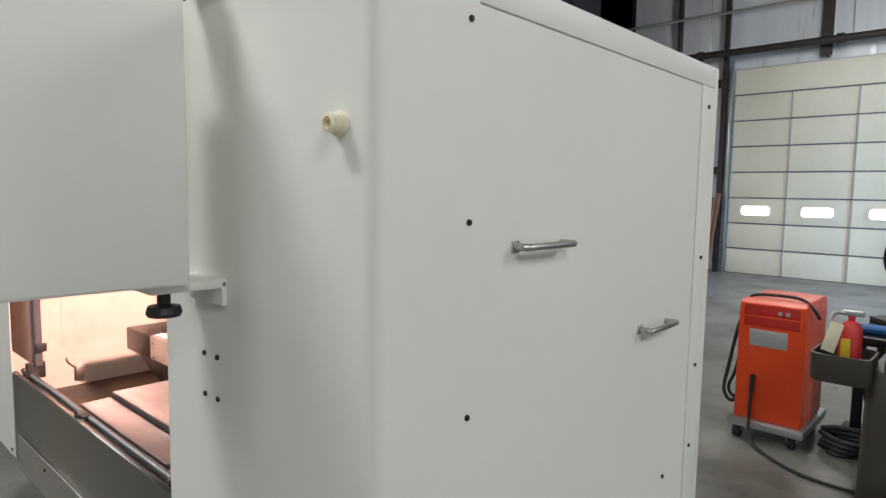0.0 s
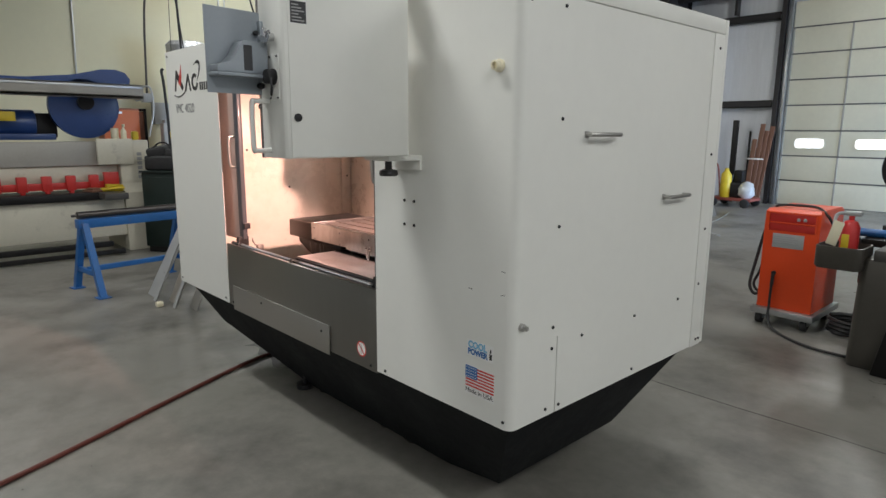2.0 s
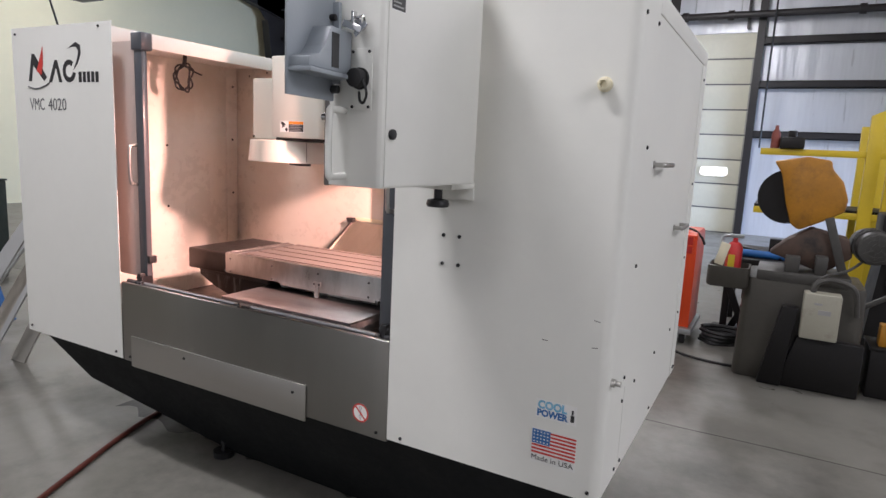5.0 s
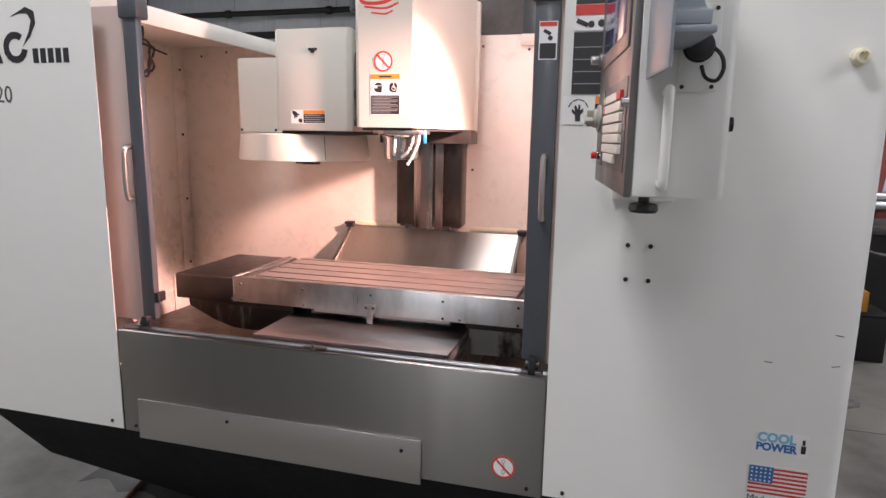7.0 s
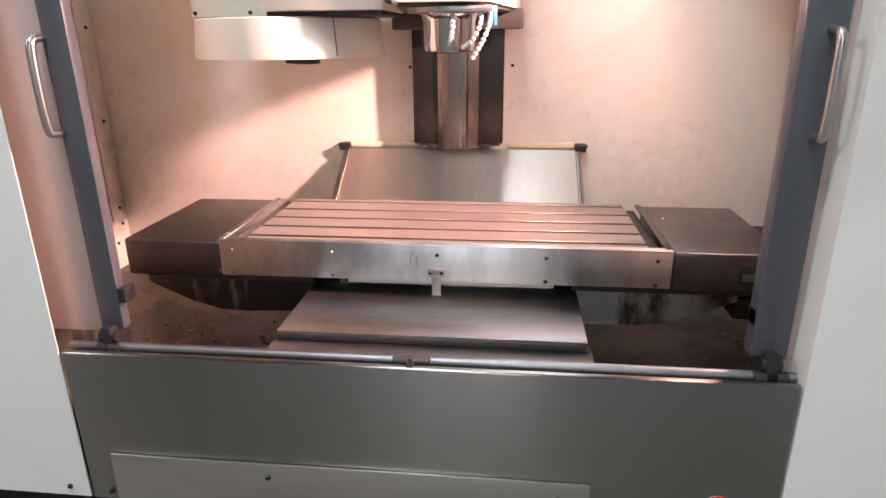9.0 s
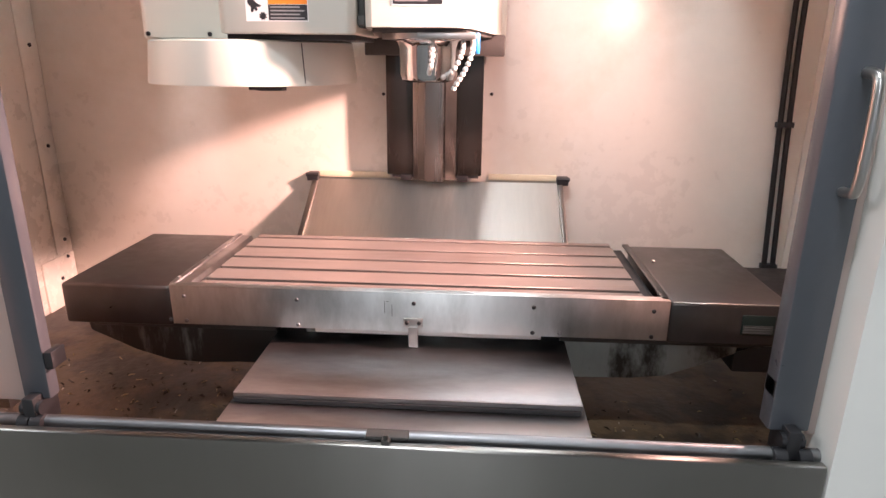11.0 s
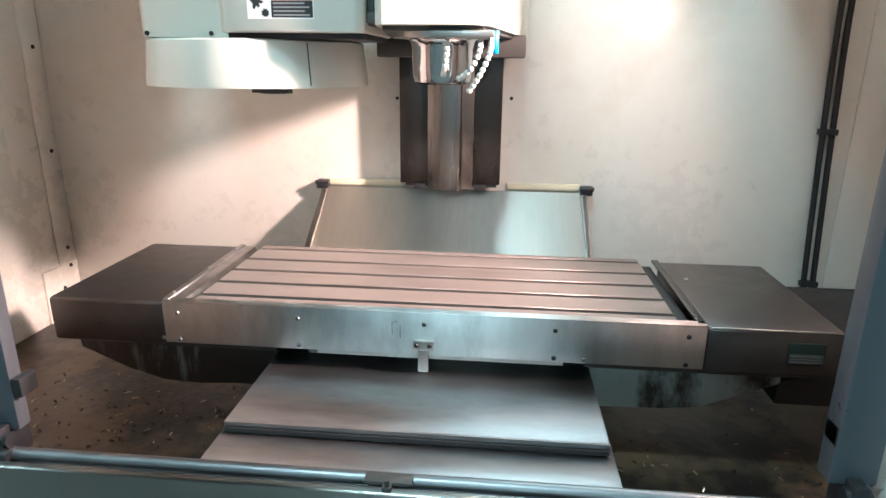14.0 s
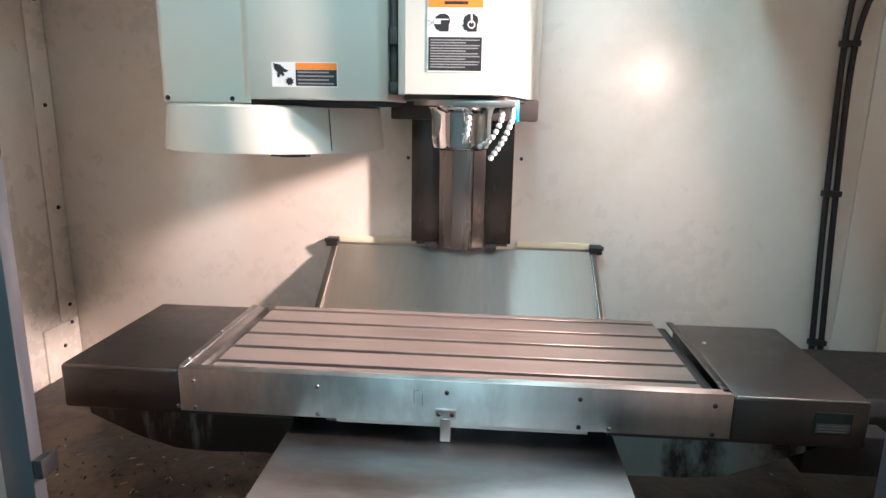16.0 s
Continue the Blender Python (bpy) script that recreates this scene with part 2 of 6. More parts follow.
HOSE_BLUE = mat("blue_hose_fitting", (0.015, 0.14, 0.34), 0.35, var=0.03, scale=20)

CONCRETE = mat("stained_concrete", (0.205, 0.197, 0.175), 0.44, var=0.34, scale=1.1, bump=0.0006, bump_scale=70,
               grime=(0.070, 0.066, 0.057), grime_scale=1.0, grime_at=(0.46, 0.72), rough_var=0.2)
# concrete darkened for the contact shadow under the machine, with oil mottling
SHADOWSTAIN = mat("shadowed_oily_concrete", (0.022, 0.019, 0.016), 0.5, var=0.3, scale=3, bump=0.0005, bump_scale=70, grime=(0.045, 0.042, 0.037), grime_scale=5, grime_at=(0.5, 0.75))
JOINTDIRT = mat("joint_dirt", (0.07, 0.065, 0.06), 0.9, var=0.3, scale=4)
YELLOWWALL = mat("pale_yellow_block_wall", (0.66, 0.62, 0.43), 0.7, var=0.035, scale=0.8, bump=0.001, bump_scale=40)
FOIL = mat("silver_wall_insulation", (0.68, 0.70, 0.74), 0.34, 0.15, var=0.10, scale=0.7, bump=0.03, bump_scale=2.2, stretch=(2.0, 2.0, 0.18))
DARKSTEEL = mat("dark_primer_steel", (0.020, 0.017, 0.017), 0.55, var=0.15, scale=2)
ROOFDECK = mat("roof_insulation_facing", (0.055, 0.050, 0.047), 0.6, var=0.10, scale=0.8)
DOORPANEL = mat("almond_overhead_door", (0.71, 0.695, 0.57), 0.5, var=0.06, scale=0.9)
DOORRIB = mat("grey_door_rib", (0.13, 0.13, 0.125), 0.5, var=0.06, scale=4)
DOORSTILE = mat("pale_grey_door_stile", (0.36, 0.355, 0.32), 0.5, var=0.06, scale=4)
DAYLIGHT = mat("daylit_acrylic", (1.0, 1.0, 1.0), 0.4, emit=2.2)
TUBEGLOW = mat("lit_tube_diffuser", (1.0, 1.0, 0.98), 0.4, emit=9.0)
BROWNDOOR = mat("rust_brown_door", (0.22, 0.065, 0.03), 0.45, var=0.06, scale=3)
ORANGEDOOR = mat("rust_orange_cabinet_paint", (0.46, 0.11, 0.03), 0.45, var=0.06, scale=3)
BLUE = mat("blue_stand_paint", (0.02, 0.12, 0.36), 0.42, var=0.14, scale=6, grime=(0.10, 0.10, 0.11), grime_scale=9, grime_at=(0.62, 0.8))
NAVY = mat("navy_guard_paint", (0.02, 0.055, 0.19), 0.35, var=0.1, scale=4, coat=0.2)
BEIGE = mat("worn_cream_machine_paint", (0.58, 0.55, 0.45), 0.5, var=0.07, scale=2.5, grime=(0.20, 0.18, 0.15), grime_scale=3, grime_at=(0.6, 0.85))
TAUPE = mat("grey_beige_machine_paint", (0.36, 0.345, 0.31), 0.5, var=0.08, scale=3)
SHEARRED = mat("red_holddown_paint", (0.50, 0.025, 0.02), 0.42, var=0.1, scale=6)
OILBLACK = mat("oily_black_iron", (0.012, 0.011, 0.011), 0.48, 0.1, var=0.2, scale=4, gloss=0.3)
WELDORANGE = mat("bright_orange_cabinet_paint", (0.74, 0.068, 0.012), 0.40, var=0.05, scale=4, coat=0.2)
GALV = mat("galvanised_sheet", (0.52, 0.54, 0.55), 0.38, 0.9, var=0.10, scale=4)
SAWYELLOW = mat("worn_amber_guard_paint", (0.40, 0.175, 0.010), 0.45, var=0.2, scale=5, grime=(0.16, 0.07, 0.02), grime_scale=6, grime_at=(0.55, 0.8))
BRIGHTYELLOW = mat("bright_yellow_paint", (0.58, 0.42, 0.02), 0.45, var=0.08, scale=5)
PITGREY = mat("grimy_grey_iron", (0.07, 0.067, 0.062), 0.5, 0.2, var=0.20, scale=3, grime=(0.025, 0.022, 0.02), grime_scale=3, grime_at=(0.5, 0.75))
STANDGREY = mat("grimy_beige_grey_sheet", (0.058, 0.053, 0.044), 0.45, 0.1, var=0.18, scale=3, grime=(0.05, 0.045, 0.038), grime_scale=2.5, grime_at=(0.5, 0.8))
BOXBEIGE = mat("beige_electrical_box", (0.36, 0.345, 0.28), 0.5, var=0.08, scale=6, grime=(0.16, 0.14, 0.11), grime_scale=7, grime_at=(0.55, 0.8))
REDOXIDE = mat("red_oxide_steel", (0.22, 0.05, 0.035), 0.6, var=0.15, scale=4)
RUSTCAST = mat("rusty_brown_casting", (0.085, 0.05, 0.036), 0.6, 0.1, var=0.3, scale=5, bump=0.002, bump_scale=30, grime=(0.03, 0.025, 0.022), grime_scale=5, grime_at=(0.45, 0.65))
SWARF = island_shades("metal_swarf", ((0.05, 0.045, 0.04), (0.30, 0.24, 0.14), (0.42, 0.40, 0.37)))
LUMBER_PALE = mat("weathered_pale_board", (0.50, 0.46, 0.40), 0.6, var=0.12, scale=4, stretch=(6, 6, 0.6))
LUMBER = mat("reddish_lumber", (0.17, 0.08, 0.047), 0.7, var=0.2, scale=3, stretch=(6, 6, 0.6))
DARKGREEN = mat("dark_green_cabinet", (0.004, 0.013, 0.010), 0.5, var=0.1, scale=4)
ELECTRIC = mat("grey_electrical_enclosure", (0.36, 0.37, 0.37), 0.45, var=0.05, scale=6)
HEATERGREY = mat("dusty_dark_heater_enamel", (0.10, 0.105, 0.10), 0.5, var=0.12, scale=6)
HOSE = mat("red_brown_air_hose", (0.11, 0.028, 0.02), 0.5, var=0.15, scale=10)
SHEET = mat("pale_coated_sheet", (0.50, 0.51, 0.51), 0.35, var=0.06, scale=2.0)
RAILSTEEL = mat("dull_rail_steel", (0.24, 0.245, 0.255), 0.42, 1.0, var=0.06, scale=8)
CLEARFILM = mat("crinkled_clear_film", (0.62, 0.63, 0.63), 0.22, 0.3, var=0.15, scale=5, bump=0.012, bump_scale=9)

# ---- mesh helpers ----


def joined(*bms):
    out = bmesh.new()
    for b in bms:
        me = bpy.data.meshes.new("tmp")
        b.to_mesh(me)
        b.free()
        out.from_mesh(me)
        bpy.data.meshes.remove(me)
    return out


def box(x0, x1, y0, y1, z0, z1, b=0.003, seg=2):
    bm = bmesh.new()
    bmesh.ops.create_cube(bm, size=1.0, matrix=Matrix.LocRotScale(((x0 + x1) / 2, (y0 + y1) / 2, (z0 + z1) / 2), None, (abs(x1 - x0), abs(y1 - y0), abs(z1 - z0))))
    b = min(b, 0.45 * min(abs(x1 - x0), abs(y1 - y0), abs(z1 - z0)))
    if b > 0:
        bmesh.ops.bevel(bm, geom=bm.edges[:], offset=b, segments=seg, affect="EDGES", profile=0.5)
    return bm


def turned(bm, m):
    bmesh.ops.transform(bm, matrix=m, verts=bm.verts[:])
    return bm


def cyl(p0, p1, r, seg=16, r2=None, b=0.0):
    p0, p1 = Vector(p0), Vector(p1)
    bm = bmesh.new()
    d = p1 - p0
    rot = d.to_track_quat("Z", "Y").to_matrix().to_4x4()
    bmesh.ops.create_cone(bm, cap_ends=True, cap_tris=False, segments=seg, radius1=r, radius2=r if r2 is None else r2, depth=d.length,
                          matrix=Matrix.Translation((p0 + p1) / 2) @ rot)
    if b:
        rims = [e for e in bm.edges if any(len(f.verts) > 4 for f in e.link_faces)]
        bmesh.ops.bevel(bm, geom=rims, offset=b, segments=2, affect="EDGES", profile=0.5)
    return bm


def prism(poly, axis, a, b, bev=0.0, seg=2):
    """A polygon of two coordinates pushed along an axis from a to b."""
    bm = bmesh.new()

    def at(u, v, w):
        return {"x": (w, u, v), "y": (u, w, v), "z": (u, v, w)}[axis]
    lo = [bm.verts.new(at(u, v, a)) for u, v in poly]
    hi = [bm.verts.new(at(u, v, b)) for u, v in poly]
    n = len(poly)
    bm.faces.new(lo)
    bm.faces.new(hi)
    for i in range(n):
        bm.faces.new((lo[i], lo[(i + 1) % n], hi[(i + 1) % n], hi[i]))
    bmesh.ops.recalc_face_normals(bm, faces=bm.faces[:])
    if bev:
        bmesh.ops.bevel(bm, geom=bm.edges[:], offset=bev, segments=seg, affect="EDGES", profile=0.5)
    return bm


def loft(rings, cap=True, closed=True):
    bm = bmesh.new()
    made = [[bm.verts.new(p) for p in ring] for ring in rings]
    n = len(made[0])
    for a, b in zip(made, made[1:]):
        for i in range(n if closed else n - 1):
            bm.faces.new((a[i], a[(i + 1) % n], b[(i + 1) % n], b[i]))
    if cap:
        bm.faces.new(made[0])
        bm.faces.new(made[-1])
    bmesh.ops.recalc_face_normals(bm, faces=bm.faces[:])
    return bm


def smooth_path(points, steps=6):
    """Points of a smooth curve through the given ones."""
    pts = [Vector(p) for p in points]
    pts = [2 * pts[0] - pts[1]] + pts + [2 * pts[-1] - pts[-2]]
    out = []
    for i in range(1, len(pts) - 2):
        p0, p1, p2, p3 = pts[i - 1:i + 3]
        for k in range(steps):
            t = k / steps
            out.append(0.5 * ((2 * p1) + (p2 - p0) * t + (2 * p0 - 5 * p1 + 4 * p2 - p3) * t * t + (3 * p1 - p0 - 3 * p2 + p3) * t ** 3))
    return out + [pts[-2]]


def tube(points, r, seg=8, steps=6, smooth=True):
    pts = smooth_path(points, steps) if smooth else [Vector(p) for p in points]
    rings, up = [], None
    for i, p in enumerate(pts):
        d = (pts[min(i + 1, len(pts) - 1)] - pts[max(i - 1, 0)]).normalized()
        if up is None:
            up = Vector((0, 0, 1)) if abs(d.z) < 0.9 else Vector((1, 0, 0))
        side = d.cross(up).normalized()
        up = side.cross(d).normalized()
        rings.append([p + r * (math.cos(2 * math.pi * k / seg) * side + math.sin(2 * math.pi * k / seg) * up) for k in range(seg)])
    return loft(rings)


def lathe(profile, place, seg=24, axis="z", cap=True):
    rings = []
    for r, h in profile:
        ring = []
        for k in range(seg):
            a = 2 * math.pi * k / seg
            u, v = r * math.cos(a), r * math.sin(a)
            off = {"z": (u, v, h), "y": (u, h, v), "x": (h, u, v)}[axis]
            ring.append(Vector(place) + Vector(off))
        rings.append(ring)
    return loft(rings, cap)


def mesh_of(name, bm, material, angle=38):
    me = bpy.data.meshes.new(name)
    bm.to_mesh(me)
    bm.free()
    me.materials.append(material)
    for p in me.polygons:
        p.use_smooth = True
    me.set_sharp_from_angle(angle=radians(angle))
    return me


def part(name, bm, material, parent, label=""):
    ob = new(name, mesh_of(name, bm, material))
    ob.parent = parent
    if label:
        tagged(ob, label)
    return ob


def piece(name, me, parent, place=(0, 0, 0), rot=None):
    o = new(name, me)
    o.parent = parent
    o.location = place
    if rot:
        o.rotation_euler = rot
    return o


def thing(name, label, category, place=(0, 0, 0), rz=0.0, group=""):
    e = new(name)
    e.matrix_world = pose(*place, 0, 0, rz)
    e.empty_display_size = 0.1
    return tagged(e, label, category, group)


def solid(name, bm, material, label, category, kind="", group="", place=(0, 0, 0), rz=0.0):
    ob = new(name, mesh_of(name, bm, material))
    ob.matrix_world = pose(*place, 0, 0, rz)
    return tagged(ob, label, category, group, kind)


def letters(name, body, size, place, material, parent, width=0.0, depth=0.0006, facing="-y", bold=0.0):
    """Raised lettering with its lower left corner at place, fitted to a width."""
    c = bpy.data.curves.new(name, "FONT")
    c.body, c.size, c.extrude = body, size, depth
    c.resolution_u, c.offset = 3, bold
    tmp = new("tmp_text", c)
    bpy.context.view_layer.update()
    me = bpy.data.meshes.new_from_object(tmp.evaluated_get(bpy.context.evaluated_depsgraph_get()))
    bpy.data.objects.remove(tmp)
    bpy.data.curves.remove(c)
    xs = [v.co.x for v in me.vertices]
    s = width / (max(xs) - min(xs)) if width else 1.0
    turn = {"-y": pose(0, 0, 0, 90, 0, 0), "+x": pose(0, 0, 0, 90, 0, 90)}[facing]
    me.transform(Matrix.Translation(place) @ turn @ Matrix.Diagonal((s, 1, 1, 1)) @ Matrix.Translation((-min(xs), 0, 0)))
    me.name = name
    me.materials.clear()
    me.materials.append(material)
    ob = new(name, me)
    ob.parent = parent
    return ob


def ring_y(x, y, z, r, w, d=0.0012, seg=28):
    """A flat ring that faces -y."""
    return lathe([(r - w, 0), (r, 0), (r, -d), (r - w, -d), (r - w, 0)], (x, y, z), seg, "y", False)

# ---- the machining centre ----
MC = thing("machining_center", "white vertical machining center with open sliding doors on concrete", "machine")
XL, XR = -0.775, 0.797  # the door opening
Z0, Z1 = 0.57, 2.185  # bottom and top of the white panels

# base pan, tapering to the floor
def pan_y(z):
    """The front of the pan leans in towards the floor."""
    return 0.05 + 0.58 * (0.545 - z)


outline = [(-1.54, 0.60), (-1.54, 0.545), (-1.40, 0.25), (-0.90, 0.14), (-0.40, 0.02), (0.90, 0.02), (1.285, 0.10), (1.55, 0.545), (1.55, 0.60)]
part("base", loft([[(x, pan_y(min(z, 0.545)), z) for x, z in outline], [(x, 1.44 - 0.45 * (0.60 - z), z) for x, z in outline]]), CHARCOAL, MC, "charcoal painted base pan with a keel-shaped bottom")
part("levelling_pad", joined(cyl((-0.44, 0.33, 0.0), (-0.44, 0.33, 0.03), 0.055, 16), cyl((-0.44, 0.33, 0.03), (-0.44, 0.33, 0.12), 0.014, 10)), BLACK, MC)
# added block, its black fills in the shade under the pan
part("machine_bed", box(-0.95, 0.95, 0.55, 1.35, 0.0, 0.30, 0.01), CHARCOAL, MC)

# right front panel, wrapped round the corner
r = 0.035
corner = [(1.60 - r + r * math.sin(a), r - r * math.cos(a)) for a in [math.pi / 2 * k / 6 for k in range(7)]]
wrap = [(XR, 0.0)] + corner + [(1.60, 0.262), (1.58, 0.262), (1.58, 0.03), (XR + 0.02, 0.03), (XR + 0.02, 0.11), (XR, 0.11)]
front_right = part("front_panel", prism(wrap, "z", Z0, Z1), WHITE, MC)
# side: removable panel, top band and rear post
side_panel = part("side_panel", joined(box(1.578, 1.600, 0.262, 1.392, 0.882, 2.114, 0), box(1.578, 1.600, 0.267, 1.392, Z0, 0.882, 0)), WHITE, MC)
part("top_band", box(1.576, 1.601, 0.263, 1.50, 2.118, Z1, 0.003), WHITE, MC)
part("rear_post", joined(box(1.576, 1.603, 1.397, 1.50, Z0 - 0.005, 2.116, 0.003), box(1.40, 1.603, 1.50, 1.53, Z0, Z1, 0.003)), WHITE, MC)
part("roof_panel", joined(box(0.94, 1.575, 0.04, 1.50, 2.166, 2.178, 0.002)), WHITE, MC)

# left front panel, left wall, back wall, left roof
front_left = part("front_panel", prism([(-1.60, 0.0), (XL, 0.0), (XL, 0.004), (-1.575, 0.004), (-1.575, 0.10), (-1.60, 0.10)], "z", 0.56, 2.17, 0.0008, 1), WHITE, MC)
left_wall = part("left_wall", box(-1.60, -1.582, 0.102, 1.53, 0.59, 2.17, 0.002), INNER, MC, "white inner side wall with coolant stains")
part("corner_strip", box(-1.582, -1.574, 1.40, 1.498, 0.82, 2.10, 0.002), INNER, left_wall)
part("corner_strip", box(-1.582, -1.572, 1.30, 1.498, 0.60, 0.812, 0.002), INNER, left_wall)
part("wall_sheet", box(-1.582, -1.5785, 0.42, 1.392, 0.84, 2.06, 0.001), INNER, left_wall)
right_wall = part("right_wall", box(1.562, 1.574, 0.11, 1.498, 0.60, 2.16, 0.002), INNER, MC)
back_wall = part("back_wall", joined(box(-1.582, 1.398, 1.50, 1.53, 0.59, Z1, 0.002), box(0.45, 1.30, 1.485, 1.50, 2.13, Z1, 0.002)), INNER, MC, "white inner back wall with brown stains")
part("roof_panel", joined(box(-1.60, -0.935, 0.032, 1.50, 2.160, 2.172, 0.002), box(-0.935, -0.922, 0.032, 1.50, 2.098, 2.172, 0.002)), WHITE, MC)
pan = part("chip_pan", joined(box(-1.58, 1.56, 0.03, 1.50, 0.575, 0.602, 0.002), box(-0.44, 0.46, 0.06, 1.46, 0.602, 0.64, 0.004)), PAN, MC, "wet brown chip pan with rust and swarf")
part("pan_lip", prism([(0.12, 0.602), (0.22, 0.602), (0.08, 0.78), (0.03, 0.78), (0.03, 0.76)], "x", -1.57, -0.42, 0.002), PAN, MC)
part("pan_lip", prism([(0.12, 0.602), (0.22, 0.602), (0.08, 0.78), (0.03, 0.78), (0.03, 0.76)], "x", 0.45, 1.55, 0.002), PAN, MC)

# stainless front
ss = part("front_apron", joined(box(XL + 0.003, XR - 0.003, 0.002, 0.020, 0.555, 0.952, 0.005, 3), box(XL + 0.003, XR - 0.003, 0.018, 0.085, 0.905, 0.912, 0.002)), STEEL, MC,
          "brushed stainless front apron with smudges")
part("apron_cover", box(-0.70, 0.402, -0.006, 0.001, 0.538, 0.692, 0.002), PLATE, ss, "dull stainless cover plate")
rail = part("door_rail", joined(cyl((XL, 0.045, 0.947), (XR, 0.045, 0.947), 0.0125, 16), box(XL + 0.003, XR - 0.003, 0.028, 0.062, 0.912, 0.928, 0.002)), RAILSTEEL, MC)
part("rail_latch", joined(box(-0.026, 0.054, 0.020, 0.046, 0.953, 0.961, 0.002), box(0.006, 0.022, 0.006, 0.024, 0.936, 0.961, 0.003), cyl((0.014, 0.012, 0.935), (0.014, 0.012, 0.972), 0.005, 10)), PITGREY, MC)

# sliding doors, open: frame bar, sheet, handle
for sx, x0, x1 in ((-1, -0.703, -0.648), (1, 0.708, 0.781)):
    door = part("sliding_door", joined(box(x0, x1, 0.058, 0.100 if sx > 0 else 0.088, 0.985, 2.085, 0.005), box(x0 - 0.01, x1 + (0.004 if sx > 0 else 0.012), 0.05, 0.11, 2.045, 2.125, 0.006)), SLATE, MC,
                "slate grey sliding door bar pushed open")
    xa, xb = (-1.36, x0) if sx < 0 else (x1, 1.42)
    part("door_sheet", box(xa, xb, 0.068, 0.073, 0.975, 2.09, 0.001), MILKY, door, "milky white door sheet")
    part("guide_foot", joined(box((x0 + x1) / 2 - 0.012, (x0 + x1) / 2 + 0.012, 0.03, 0.10, 0.930, 1.00, 0.003), cyl(((x0 + x1) / 2 - 0.02, 0.045, 0.976), ((x0 + x1) / 2 + 0.02, 0.045, 0.976), 0.014, 12)), BLACK, door)
    for xr in (x0 + 0.004, x1 - 0.026):
        part("roller", cyl((xr, 0.036, 0.948), (xr + 0.022, 0.036, 0.948), 0.016, 12), BLACK, door)
    hx = -0.700 if sx < 0 else 0.753
    part("handle", tube([(hx, 0.070, 1.43), (hx, 0.04, 1.43), (hx, 0.02, 1.45), (hx, 0.02, 1.59), (hx, 0.04, 1.612), (hx, 0.070, 1.612)], 0.0085, 10, 5), NICKEL, door, "satin metal pull handle")
    part("latch_block", box(x0 if sx > 0 else x1, (x0 if sx > 0 else x1) + 0.016, 0.06, 0.10, 1.05, 1.085, 0.002), BLACK, door)
    if sx > 0:
        part("warning_label", box(0.722, 0.774, 0.0573, 0.0582, 1.885, 1.99, 0.0), DECAL_WHITE, door, "white and grey warning label")
        part("label_stripe", box(0.724, 0.772, 0.0568, 0.0574, 1.976, 1.988, 0), DECAL_RED, door)
        part("label_print", box(0.725, 0.771, 0.0568, 0.0574, 1.888, 1.930, 0), DECAL_BLACK, door)
        part("pictogram", joined(turned(box(-0.011, 0.011, 0.0568, 0.0574, -0.005, 0.005, 0), Matrix.Translation((0.745, 0, 1.960)) @ pose(0, 0, 0, 0, 30, 0)), cyl((0.754, 0.0568, 1.944), (0.754, 0.0574, 1.944), 0.007, 10)), DECAL_BLACK, door)

# bolts on the white panels
me = mesh_of("bolt", joined(lathe([(0.0, -0.005), (0.005, -0.005), (0.0066, -0.003), (0.0066, 0.0)], (0, 0, 0), 10, "y")), BOLT)
for x, z in ((1.001, 1.374), (1.062, 1.374), (1.001, 1.276), (1.062, 1.276), (0.858, 0.589), (1.566, 0.60), (1.541, 2.169)):
    piece("bolt", me, front_right, (x, 0, z))
for x, z in ((-1.565, 2.14), (-0.87, 2.15), (-0.825, 0.587), (-1.565, 0.59)):
    piece("bolt", me, front_left, (x, 0, z))
for x, z in ((-0.319, 0.657), (0.335, 0.65)):
    piece("bolt", me, ss, (x, -0.006, z))
for x, z in ((-0.72, 0.58), (0.747, 0.582)):
    piece("bolt", me, ss, (x, 0.002, z))
meside = mesh_of("bolt", joined(lathe([(0.0, 0.005), (0.005, 0.005), (0.0066, 0.003), (0.0066, 0.0)], (0, 0, 0), 10, "x")), BOLT)
for y, z in ((0.199, 2.155), (0.240, 1.70), (0.245, 1.31), (0.233, 0.924), (0.231, 0.84), (0.205, 0.60), (0.236, 2.082), (0.05, 2.08)):
    piece("bolt", meside, front_right, (1.60, y, z))
for y, z in ((0.83, 0.60), (0.288, 0.596), (0.426, 0.851), (0.826, 0.851), (1.226, 0.856)):
    piece("bolt", meside, side_panel, (1.600, y, z))
for y, z in ((1.45, 2.05), (1.45, 1.55), (1.45, 1.18), (1.45, 0.60), (1.48, 0.60), (1.43, 0.90)):
    piece("bolt", meside, front_right, (1.603, y, z))
# pull handles on the side panel
for y0, z in ((0.392, 1.645), (1.012, 1.370)):
    part("pull_handle", joined(box(1.600, 1.604, y0 - 0.012, y0 + 0.014, z - 0.013, z + 0.013, 0.001),
         tube([(1.598, y0, z), (1.627, y0, z), (1.636, y0 + 0.012, z), (1.636, y0 + 0.168, z), (1.627, y0 + 0.180, z), (1.598, y0 + 0.180, z)], 0.0085, 10, 4)), NICKEL, side_panel, "chrome bar pull handle")
